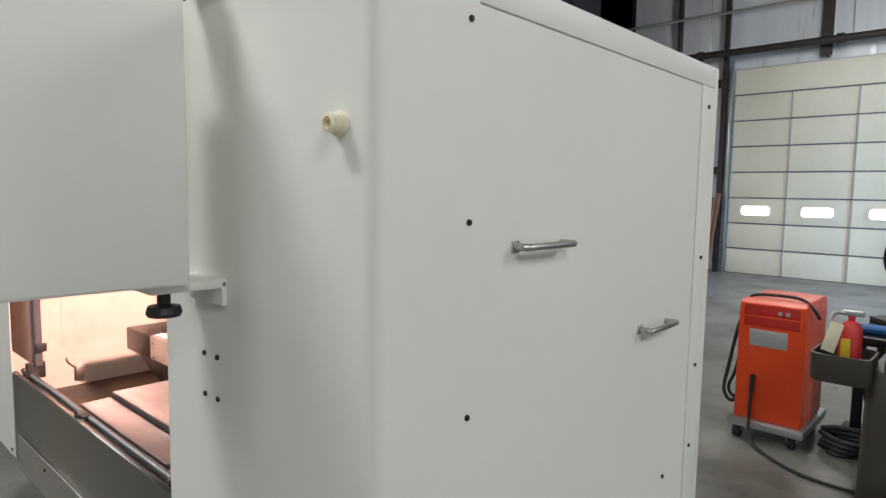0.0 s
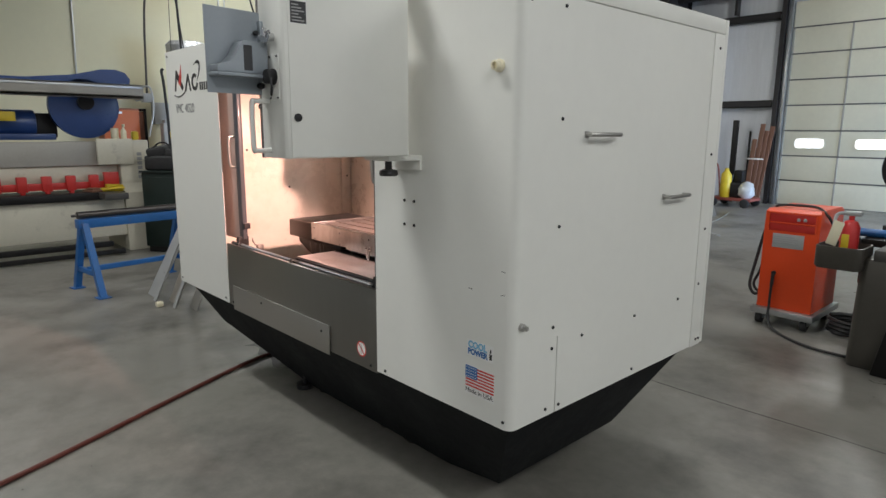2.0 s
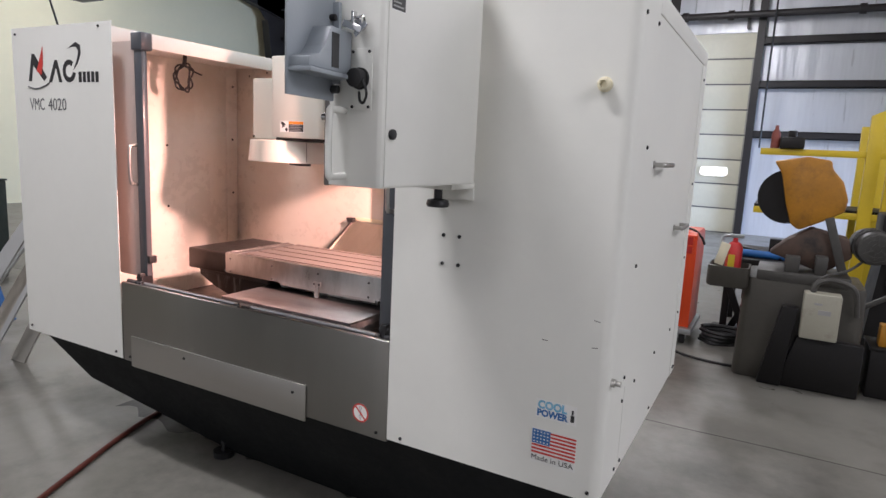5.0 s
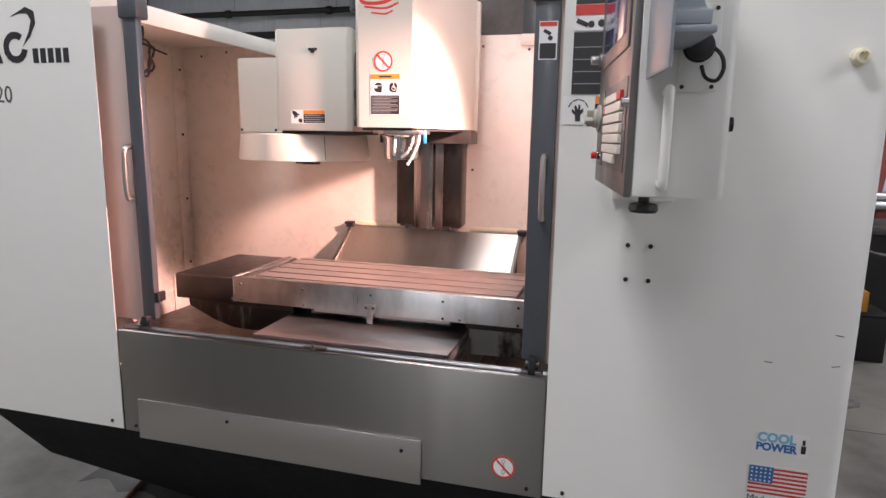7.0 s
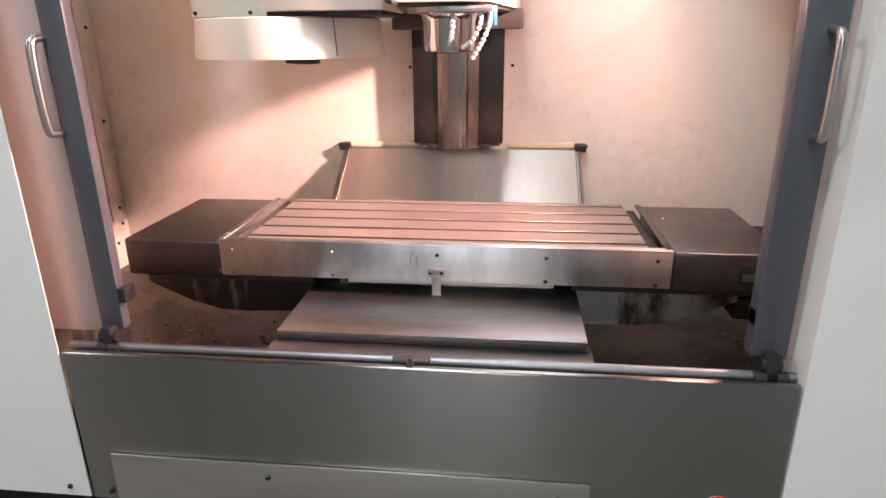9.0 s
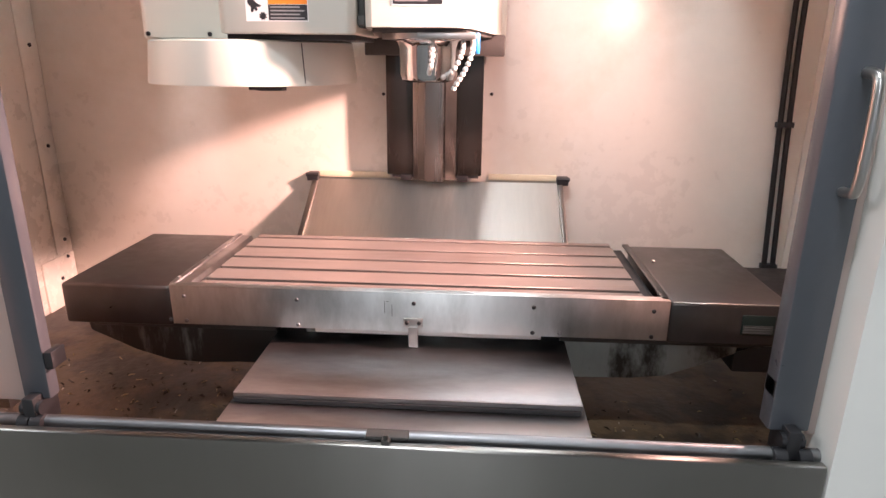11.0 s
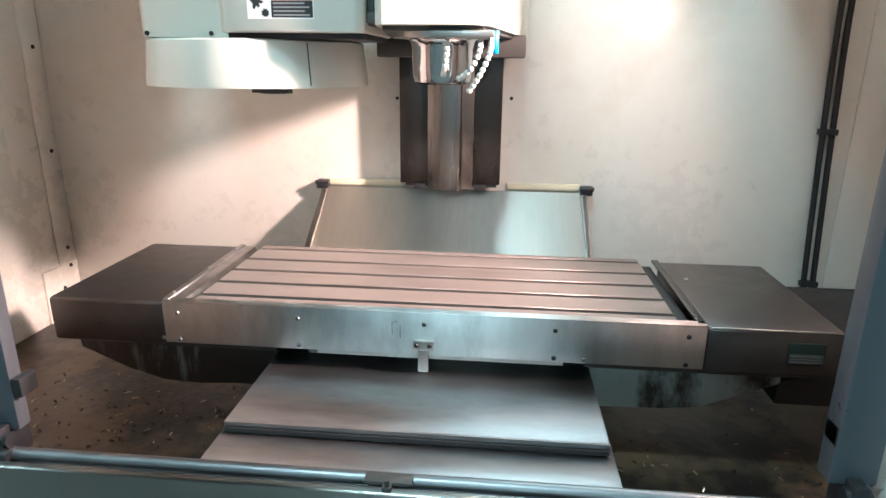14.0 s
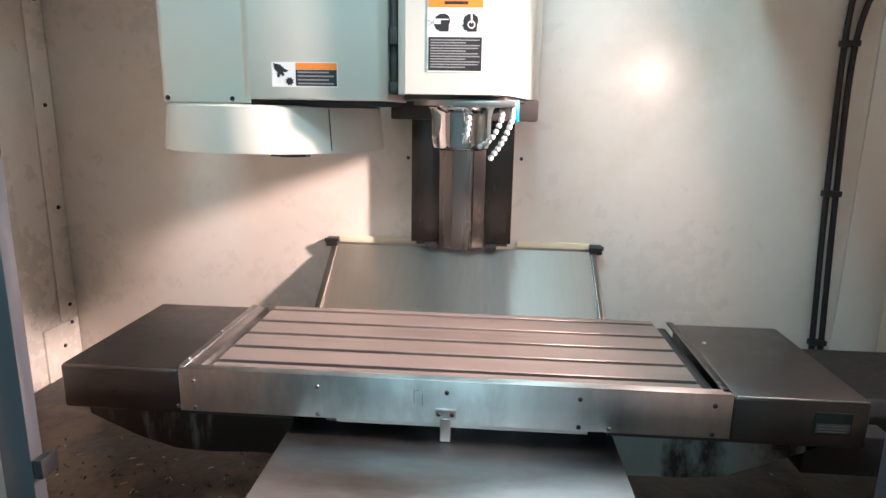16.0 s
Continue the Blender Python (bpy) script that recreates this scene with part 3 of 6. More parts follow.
# drain tap, stub knob
part("stub_knob", joined(lathe([(0.022, 0.0), (0.022, -0.009), (0.018, -0.011), (0.017, -0.029), (0.011, -0.031), (0.009, -0.018), (0.0, -0.018)], (1.512, 0, 1.872), 20, "y")), CREAM, front_right, "cream plastic knob")
part("drain_stub", joined(lathe([(0.014, 0), (0.014, 0.012), (0.009, 0.014), (0.009, 0.03), (0.0, 0.03)], (1.60, 0.045, 0.965), 12, "x")), NICKEL, front_right)
me_scuff = mesh_of("scuff_mark", box(-0.010, 0.010, -0.0006, 0.0, -0.0012, 0.0012, 0), SCUFF)
for x, z, a in ((1.55, 1.165, 8), (1.55, 1.08, -10), (1.388, 1.075, 3)):
    piece("scuff_mark", me_scuff, front_right, (min(x, 1.55), -0.0002, z), (0, radians(a), 0))

# decals on the front
letters("model_lettering", "VMC", 0.085, (-1.462, -0.0004, 1.762), MODELPRINT, front_left, 0.128)
letters("model_lettering", "4020", 0.085, (-1.300, -0.0004, 1.762), MODELPRINT, front_left, 0.153)
# maker's mark, drawn as plain shapes
part("logo_shape", prism([(-1.462, 1.905), (-1.425, 2.04), (-1.405, 2.04), (-1.30, 1.925), (-1.325, 1.905), (-1.415, 1.985), (-1.435, 1.905)], "y", -0.0012, 0.0003), DECAL_BLACK, front_left)
part("logo_shape", tube([(-1.468, -0.0006, 1.878), (-1.40, -0.0006, 1.868), (-1.33, -0.0006, 1.878), (-1.28, -0.0006, 1.895)], 0.004, 6, 5), DECAL_BLACK, front_left)
part("logo_shape", prism([(-1.385, 1.955), (-1.325, 2.072), (-1.328, 1.985), (-1.345, 1.935)], "y", -0.0022, -0.001), DECAL_RED, front_left)
part("logo_shape", prism([(-1.285, 1.898), (-1.228, 2.005), (-1.208, 2.005), (-1.172, 1.898), (-1.196, 1.898), (-1.219, 1.972), (-1.258, 1.898)], "y", -0.0012, 0.0003), DECAL_BLACK, front_left)
part("logo_shape", prism([(-1.11 + 0.054 * math.cos(radians(a)), 1.951 + 0.054 * math.sin(radians(a))) for a in range(50, 351, 25)] + [(-1.11 + 0.030 * math.cos(radians(a)), 1.951 + 0.030 * math.sin(radians(a))) for a in range(350, 49, -25)], "y", -0.0012, 0.0003), DECAL_BLACK, front_left)
part("logo_shape", prism([(-1.118, 2.055), (-1.05, 2.085), (-1.015, 2.07), (-1.012, 2.03), (-1.04, 1.985), (-1.075, 1.955), (-1.045, 2.0), (-1.03, 2.04), (-1.045, 2.062), (-1.08, 2.064)], "y", -0.0012, 0.0003), DECAL_BLACK, front_left)
for k in range(5):
    part("logo_shape", box(-1.035 + 0.033 * k, -1.012 + 0.033 * k, -0.0012, 0.0003, 1.897, 1.946, 0), DECAL_BLACK, front_left)
# cooling label
part("sticker", box(1.375, 1.512, -0.0008, 0.0003, 0.812, 0.876, 0), DECAL_WHITE, front_right, "white sticker with blue lettering")
letters("sticker_lettering", "COOL", 0.037, (1.382, -0.0012, 0.846), DECAL_SKY, front_right, 0.098, 0.0004, bold=0.0016)
letters("sticker_lettering", "POWER", 0.031, (1.381, -0.0012, 0.820), DECAL_BLUE, front_right, 0.104, 0.0004, bold=0.0014)
part("sticker_figure", joined(box(1.493, 1.505, -0.0016, -0.0006, 0.822, 0.845, 0.002), box(1.495, 1.502, -0.0016, -0.0006, 0.847, 0.862, 0.002)), DECAL_BLACK, front_right)
# flag sticker
part("flag_sticker", box(1.368, 1.520, -0.0008, 0.0003, 0.655, 0.775, 0), DECAL_WHITE, front_right, "stars and stripes sticker with lettering")
for k in range(7):
    part("stripe", box(1.370, 1.518, -0.0014, -0.0006, 0.688 + 0.0123 * k, 0.6945 + 0.0123 * k, 0), DECAL_RED, front_right)
part("canton", box(1.370, 1.432, -0.0022, -0.0012, 0.722, 0.771, 0), DECAL_BLUE, front_right)
me_star = mesh_of("star", box(-0.0022, 0.0022, -0.0026, -0.0020, -0.0022, 0.0022, 0), DECAL_WHITE)
for i in range(4):
    for j in range(5):
        piece("star", me_star, front_right, (1.3775 + 0.0115 * j, 0, 0.7285 + 0.0118 * i))
letters("sticker_lettering", "Made in USA", 0.026, (1.372, -0.0012, 0.664), DECAL_BLACK, front_right, 0.142, 0.0004)
# no-entry signs


def ban_sign(x, y, z, r, parent):
    part("ban_sign", lathe([(0.0, -0.0003), (r, -0.0003), (r, 0.0001)], (x, y, z), 28, "y"), DECAL_WHITE, parent, "round white and red prohibition sign")
    part("sign_ring", ring_y(x, y - 0.0003, z, r, r * 0.17, 0.0003), DECAL_RED, parent)
    part("sign_figure", joined(ring_y(x, y - 0.0003, z + r * 0.52, r * 0.17, r * 0.06, 0.0003), ring_y(x, y - 0.0003, z - r * 0.40, r * 0.17, r * 0.06, 0.0003), box(x - r * 0.04, x + r * 0.04, y - 0.0006, y - 0.0002, z - r * 0.72, z - r * 0.56, 0),
         box(x - r * 0.05, x + r * 0.05, y - 0.0006, y - 0.0002, z - r * 0.22, z + r * 0.34, 0), box(x - r * 0.14, x + r * 0.14, y - 0.0006, y - 0.0002, z + r * 0.02, z + r * 0.12, 0)), DECAL_GREY, parent)
    part("sign_bar", turned(box(-r * 0.08, r * 0.08, -0.0010, -0.0005, -r * 0.86, r * 0.86, 0), Matrix.Translation((x, y, z)) @ pose(0, 0, 0, 0, -45, 0)), DECAL_RED, parent)


ban_sign(0.672, 0.002, 0.643, 0.038, ss)


def warning_label(x0, x1, y, z0, z1, parent, icons=1, stripe=DECAL_ORANGE, rows=5):
    """A portrait safety label: coloured head, pictograms on white, unreadable rows on black."""
    h, w = z1 - z0, x1 - x0
    part("warning_label", box(x0, x1, y - 0.0003, y + 0.0002, z0, z1, 0), DECAL_WHITE, parent, "safety label with orange head and black text field")
    part("label_stripe", box(x0 + 0.002, x1 - 0.002, y - 0.0006, y - 0.0002, z1 - 0.14 * h, z1 - 0.02 * h, 0), stripe, parent)
    part("label_field", box(x0 + 0.003, x1 - 0.003, y - 0.0006, y - 0.0002, z0 + 0.02 * h, z0 + 0.47 * h, 0), DECAL_BLACK, parent)
    part("stripe_print", box(x0 + 0.30 * w, x0 + 0.72 * w, y - 0.0009, y - 0.0005, z1 - 0.10 * h, z1 - 0.06 * h, 0), DECAL_BLACK, parent)
    for k in range(icons):
        cx, cz, s = x0 + w * (k + 0.53) / icons, z0 + 0.66 * h, min(0.145 * h, 0.3 * w / icons)
        profile = [(0.75, -1.0), (0.8, -0.2), (0.95, 0.2), (0.8, 0.7), (0.35, 1.0), (-0.3, 0.98), (-0.75, 0.65), (-0.85, 0.2), (-0.8, -0.05), (-1.0, -0.35), (-0.8, -0.45), (-0.78, -0.75), (-0.4, -0.85), (-0.35, -1.0)]
        part("pictogram", prism([(cx + s * px_, cz + s * pz_) for px_, pz_ in profile], "y", y - 0.0006, y - 0.0002), DECAL_BLACK, parent)
        if k:
            part("pictogram_inset", joined(ring_y(cx + 0.12 * s, y - 0.0006, cz - s * 0.2, s * 0.46, s * 0.14, 0.0003), box(cx + s * 0.02, cx + s * 0.22, y - 0.0009, y - 0.0005, cz - s * 0.05, cz + s * 0.95, 0)), DECAL_WHITE, parent)
        else:
            part("pictogram_inset", joined(box(cx - s * 0.95, cx + s * 0.75, y - 0.0009, y - 0.0005, cz + s * 0.30, cz + s * 0.42, 0), box(cx - s * 0.95, cx - s * 0.2, y - 0.0009, y - 0.0005, cz - s * 0.15, cz + s * 0.30, 0)), DECAL_WHITE, parent)
            for a in (32, -32):
                part("pictogram_line", turned(box(-s * 0.32, s * 0.32, -0.0006, -0.0002, -s * 0.05, s * 0.05, 0), Matrix.Translation((cx - s * 1.45, y, cz + s * (0.12 if a > 0 else -0.2))) @ pose(0, 0, 0, 0, a, 0)), DECAL_GREY, parent)
    for k in range(rows):
        zz = z0 + 0.06 * h + k * 0.4 * h / rows
        part("text_bar", box(x0 + 0.008, x1 - 0.008 - (0.25 * w if k % 3 == 0 else 0.03 * w * (k % 2)), y - 0.0009, y - 0.0005, zz, zz + 0.16 * h / rows, 0), DECAL_GREY, parent)



# ---- control pendant, swung square to the front ----
PX0, PX1, PY0, PY1, PZ0, PZ1 = 0.986, 1.154, -0.605, -0.105, 1.562, 2.165
SIDE = Matrix.Translation((1.140, PY0, 0)) @ pose(0, 0, 0, 0, 0, -math.degrees(math.atan2(PX1 - 1.140, PY1 - PY0))) @ Matrix.Translation((-PX1, -PY0, 0))  # the back leans out towards the machine
pend = part("control_pendant", joined(prism([(PX1, PY1), (1.140, PY0 + 0.008), (1.132, PY0), (PX0, PY0), (0.918, PY1)], "z", PZ0, PZ1, 0.002, 1),
            turned(box(PX1 - 0.004, PX1 + 0.003, PY0 + 0.02, PY1 - 0.004, PZ0 + 0.004, PZ1 - 0.004, 0.002), SIDE)), WHITE, MC, "white control pendant with grey console face")
part("top_bracket", joined(box(0.985, 1.085, -0.145, 0.0, 2.186, 2.248, 0.004), box(1.0, 1.07, -0.13, -0.04, 2.164, 2.187, 0.002), prism([(-0.02, 2.180), (0.30, 2.180), (0.30, 2.196), (0.0, 2.248), (-0.02, 2.248)], "x", 0.985, 1.085, 0.003)), WHITE, MC)
bracket = part("lower_bracket", joined(box(0.95, 1.11, -0.165, 0.0, 1.540, 1.560, 0.004), box(0.95, 1.11, -0.012, 0.0, 1.50, 1.556, 0.003)), WHITE, MC)
part("clamp_knob", joined(cyl((1.03, -0.105, 1.54), (1.03, -0.105, 1.505), 0.014, 12), lathe([(0.0, 0.0), (0.034, 0.002), (0.038, 0.010), (0.034, 0.024), (0.016, 0.028), (0.0, 0.028)], (1.03, -0.105, 1.478), 14)), BLACK, bracket, "black star knob")
# console face towards -x: a frame that leans with the wedge
ang = math.degrees(math.atan2(PX0 - 0.918, PY1 - PY0))
FACE = Matrix.Translation((PX0, PY0, 0)) @ pose(0, 0, 0, 0, 0, ang)  # local: +y along the face, -x out of it
face_len = math.hypot(PX0 - 0.918, PY1 - PY0)


def on_face(bm):
    return turned(bm, FACE)


part("console_face", on_face(box(-0.014, 0.0, 0.0, face_len, PZ0 - 0.002, PZ1, 0.003)), CONSOLE, pend, "brown-grey console face")
part("key_inset", on_face(box(-0.016, -0.013, 0.022, 0.355, 1.603, 1.778, 0.001)), CONSOLE_DARK, pend)
part("dial_inset", on_face(box(-0.016, -0.013, 0.372, 0.485, 1.603, 1.778, 0.001)), CONSOLE_DARK, pend)
for k in range(7):
    z = 1.6165 + 0.0205 * k
    a, b, n = (0.058, 0.318, 9) if k else (0.125, 0.285, 5)
    for j in range(n):
        y = a + (b - a) * j / n
        m = RED if (k == 6 and j < 2) or (k == 5 and j == n - 1) else GREEN if (k == 6 and j == n - 1) else KEYCAPS
        part("key", on_face(box(-0.023, -0.015, y, y + (b - a) / n - 0.0012, z, z + 0.0172, 0.0012, 1)), m, pend)
part("screen_bezel", on_face(box(-0.018, -0.013, 0.03, 0.47, 1.83, 2.12, 0.004)), CONSOLE_DARK, pend)
part("screen", on_face(box(-0.0195, -0.0175, 0.07, 0.40, 1.86, 2.09, 0.003)), SCREEN, pend, "dark blue screen")
part("mode_dial", on_face(joined(cyl((-0.014, 0.435, 1.715), (-0.024, 0.435, 1.715), 0.033, 22, b=0.003), cyl((-0.024, 0.435, 1.715), (-0.034, 0.435, 1.715), 0.024, 14, 0.022, b=0.002),
     turned(box(-0.056, -0.034, -0.022, 0.022, -0.006, 0.006, 0.003), Matrix.Translation((0, 0.435, 1.715)) @ pose(0, 0, 0, 30, 0, 0)), turned(box(-0.050, -0.034, -0.020, 0.020, -0.005, 0.005, 0.003), Matrix.Translation((0, 0.435, 1.715)) @ pose(0, 0, 0, 110, 0, 0)))), DIALGREY, pend, "grey selector dial")
part("stop_button", on_face(cyl((-0.020, 0.435, 1.625), (-0.034, 0.435, 1.625), 0.009, 14, b=0.002)), RED, pend, "red push button")
part("button_collar", on_face(cyl((-0.014, 0.435, 1.625), (-0.022, 0.435, 1.625), 0.012, 14, b=0.001)), CHROME, pend)
part("start_button", on_face(cyl((-0.014, 0.395, 1.625), (-0.024, 0.395, 1.625), 0.009, 12, b=0.002)), BLACK, pend, "black push button in a chrome ring")
part("button_collar", on_face(cyl((-0.014, 0.395, 1.625), (-0.018, 0.395, 1.625), 0.012, 14, b=0.001)), CHROME, pend)
part("port_cap", on_face(cyl((-0.014, 0.012, 1.731), (-0.026, 0.012, 1.731), 0.009, 12)), CHROME, pend)
part("toggle", on_face(joined(cyl((-0.014, 0.45, 1.855), (-0.024, 0.45, 1.855), 0.016, 14), cyl((-0.024, 0.45, 1.855), (-0.045, 0.45, 1.855), 0.011, 12, b=0.002))), NICKEL, pend)
# end of the pendant that faces the room: handle, connector plate, bracket with tray
part("grab_handle", tube([(1.035, PY0, 1.587), (1.035, PY0 - 0.048, 1.587), (1.035, PY0 - 0.060, 1.599), (1.035, PY0 - 0.060, 1.733), (1.035, PY0 - 0.048, 1.746), (1.035, PY0, 1.746)], 0.0085, 10, 4), WHITE, pend, "white painted grab handle")
part("connector_plate", box(1.050, 1.114, PY0 - 0.003, PY0 + 0.001, 1.748, 1.893, 0.001), WHITE, pend)
me_s = mesh_of("screw", lathe([(0.0, -0.003), (0.003, -0.003), (0.004, 0)], (0, 0, 0), 8, "y"), BOLT)
for x, z in ((1.058, 1.885), (1.106, 1.885), (1.058, 1.756), (1.106, 1.756)):
    piece("screw", me_s, pend, (x, PY0 - 0.003, z))
part("connector_cap", joined(cyl((1.081, PY0 - 0.003, 1.822), (1.081, PY0 - 0.032, 1.822), 0.0225, 20, b=0.003), cyl((1.081, PY0, 1.822), (1.081, PY0 - 0.008, 1.822), 0.026, 20)), RUBBER, pend, "black round connector cap")
part("cap_strap", tube([(1.098, PY0 - 0.02, 1.822), (1.114, PY0 - 0.03, 1.805), (1.119, PY0 - 0.03, 1.782), (1.109, PY0 - 0.028, 1.764), (1.093, PY0 - 0.02, 1.770), (1.086, PY0 - 0.014, 1.79)], 0.0035, 6, 5), RUBBER, pend)
lock_ring = tube([(1.056, PY0 - 0.022, 1.950), (1.075, PY0 - 0.030, 1.932), (1.104, PY0 - 0.026, 1.944), (1.094, PY0 - 0.02, 1.962), (1.056, PY0 - 0.022, 1.950)], 0.003, 6, 4)
part("key_ring", joined(cyl((1.080, PY0, 1.945), (1.080, PY0 - 0.02, 1.945), 0.013, 14), lock_ring, turned(box(-0.026, 0.026, -0.0015, 0.0015, -0.008, 0.008, 0.001), Matrix.Translation((1.076, PY0 - 0.034, 1.938)) @ pose(0, 0, 0, 0, 20, 8)),
     turned(box(-0.020, 0.024, -0.0015, 0.0015, -0.007, 0.007, 0.001), Matrix.Translation((1.096, PY0 - 0.030, 1.930)) @ pose(0, 0, 0, 0, -35, -6)), box(1.072, 1.080, PY0 - 0.034, PY0 - 0.02, 1.93, 1.972, 0.001)), CHROME, pend, "bunch of chrome keys in the lock")
HOLD = Matrix.Translation((1.0, PY0 - 0.004, 0)) @ pose(0, 0, 0, 0, 0, 7)  # the plate swings out along its own -y


def on_holder(bm):
    return turned(bm, HOLD)


holder = part("side_holder", on_holder(joined(box(-0.003, 0.003, -0.196, 0.0, 1.768, 2.028, 0.0028), box(-0.003, 0.02, -0.012, 0.0, 1.81, 2.0, 0.001))), GREYPAINT, pend, "grey sheet-metal tool holder plate")
part("holder_pocket", on_holder(joined(prism([(-0.188, 1.830), (-0.010, 1.830), (-0.010, 1.928), (-0.098, 1.928), (-0.128, 1.880), (-0.150, 1.860), (-0.188, 1.850)], "x", 0.003, 0.055, 0.002),
     box(0.003, 0.062, -0.192, -0.006, 1.818, 1.8285, 0.002))), GREYPAINT, pend)
part("pocket_slot", on_holder(box(0.0545, 0.0562, -0.098, -0.068, 1.838, 1.915, 0.0)), DECAL_BLACK, pend)
part("holder_knob", on_holder(cyl((0.003, -0.022, 1.962), (0.018, -0.022, 1.962), 0.008, 12, b=0.002)), BLACK, pend)
part("holder_knob", on_holder(cyl((0.003, -0.012, 1.796), (0.022, -0.012, 1.796), 0.010, 12, b=0.002)), BLACK, pend)
# back of the pendant, towards +x
def on_side(bm):
    return turned(bm, SIDE)


part("key_lock", on_side(cyl((PX1 + 0.002, -0.562, 1.694), (PX1 + 0.012, -0.562, 1.694), 0.013, 16, b=0.002)), BOLT, pend)
lx = PX1 + 0.003
part("warning_label", on_side(box(lx - 0.001, lx + 0.0004, -0.578, -0.518, 1.985, 2.135, 0)), DECAL_WHITE, pend, "safety label with orange head and black text field")
part("label_stripe", on_side(box(lx + 0.0002, lx + 0.0008, -0.577, -0.519, 2.117, 2.133, 0)), DECAL_ORANGE, pend)
part("label_field", on_side(box(lx + 0.0002, lx + 0.0008, -0.576, -0.520, 1.987, 2.053, 0)), DECAL_BLACK, pend)
part("pictogram", on_side(joined(prism([(-0.552, 2.060), (-0.536, 2.066), (-0.530, 2.082), (-0.538, 2.098), (-0.552, 2.100), (-0.556, 2.086)], "x", lx + 0.0002, lx + 0.0008), turned(box(lx + 0.0002, lx + 0.0008, -0.003, 0.003, -0.018, 0.018, 0), Matrix.Translation((0, -0.561, 2.094)) @ pose(0, 0, 0, 35, 0, 0)))), DECAL_BLACK, pend)
for k in range(6):
    part("label_row", on_side(box(lx + 0.0007, lx + 0.0011, -0.571, -0.527 - 0.01 * (k % 3), 1.993 + 0.0095 * k, 1.997 + 0.0095 * k, 0)), DECAL_GREY, pend)
# beacon
part("beacon", joined(lathe([(0.042, 0.0), (0.042, 0.012), (0.036, 0.014), (0.036, 0.035), (0.03, 0.052), (0.018, 0.064), (0.0, 0.068)], (1.062, -0.352, 2.164), 18)), BLUELENS, pend, "blue plastic beacon dome")

# ---- spindle head ----
hf, hb = 0.727, 1.41  # front and back of the head cover
head = part("spindle_head", joined(loft([[(-0.137, hf + 0.02, z), (-0.117, hf, z), (0.119, hf, z), (0.139, hf + 0.02, z), (0.236, hb, z), (-0.232, hb, z)] for z in (1.700, 1.702)] +
            [[(-0.139, hf + 0.02, 2.43), (-0.119, hf, 2.45), (0.119, hf, 2.45), (0.139, hf + 0.02, 2.43), (0.236, hb, 2.335), (-0.232, hb, 2.335)]])), HEADPAINT, MC, "cream enamelled spindle head cover")
part("head_flange", box(0.205, 0.252, 1.395, 1.43, 1.69, 2.33, 0.004), HEADPAINT, head)
part("head_flange", box(-0.248, -0.20, 1.395, 1.43, 1.69, 2.33, 0.004), HEADPAINT, head)
part("head_base", joined(prism([(-0.125, hf + 0.05), (0.127, hf + 0.05), (0.222, hb + 0.01), (-0.218, hb + 0.01)], "z", 1.688, 1.701, 0.003), box(-0.24, 0.245, 1.28, 1.44, 1.63, 1.70, 0.006)), PITGREY, head, "dark grey iron head casting")
sx, sy = 0.013, 0.90
part("spindle_nose", lathe([(0.090, 0.085), (0.090, 0.062), (0.086, 0.058), (0.081, 0.040), (0.079, -0.028), (0.074, -0.044), (0.06, -0.05), (0.035, -0.05), (0.033, -0.03), (0.0, -0.03)], (sx, sy, 1.608), 48), CHROME, head, "polished spindle nose ring")
part("coolant_ring", lathe([(0.130, 0.0), (0.130, 0.014), (0.09, 0.016)], (sx, sy, 1.674), 28), NICKEL, head)
part("ring_block", box(-0.002, 0.152, 0.735, 0.80, 1.671, 1.689, 0.004), NICKEL, head)
me_seg = mesh_of("hose_bead", lathe([(0.004, -0.0065), (0.0066, -0.0045), (0.0074, 0.0), (0.0056, 0.005), (0.004, 0.0065)], (0, 0, 0), 10), COOLANT_PLASTIC)


def bead_hose(points, n):
    pts = smooth_path(points, 10)
    for k in range(n):
        f = k * (len(pts) - 2) / (n - 1)
        i = int(f)
        p = pts[i].lerp(pts[i + 1], f - i)
        d = (pts[i] - pts[i + 1]).normalized()
        o = piece("hose_bead", me_seg, head, p)
        o.rotation_euler = d.to_track_quat("Z", "Y").to_euler()


bead_hose([(0.144, 0.755, 1.674), (0.143, 0.745, 1.640), (0.122, 0.745, 1.590), (0.092, 0.755, 1.544)], 12)
bead_hose([(0.119, 0.755, 1.674), (0.117, 0.745, 1.640), (0.096, 0.745, 1.598), (0.065, 0.760, 1.574)], 10)
bead_hose([(0.038, 0.757, 1.672), (0.038, 0.750, 1.640), (0.034, 0.752, 1.608), (0.028, 0.765, 1.584)], 8)
part("hose_fitting", cyl((0.152, 0.80, 1.636), (0.152, 0.80, 1.690), 0.011, 12, b=0.002), HOSE_BLUE, head, "blue hose fitting")
warning_label(-0.065, 0.068, hf - 0.0005, 1.752, 1.922, head, 2, DECAL_ORANGE, 11)
ban_sign(-0.007, hf - 0.0005, 1.970, 0.042, head)
def printed(points, r):
    """A brushed stroke lying flat on the head's face."""
    return turned(tube([(x, 0, z) for x, z in points], r, 6, 5), Matrix.Translation((0, hf, 0)) @ Matrix.Diagonal((1, 0.06, 1, 1)))


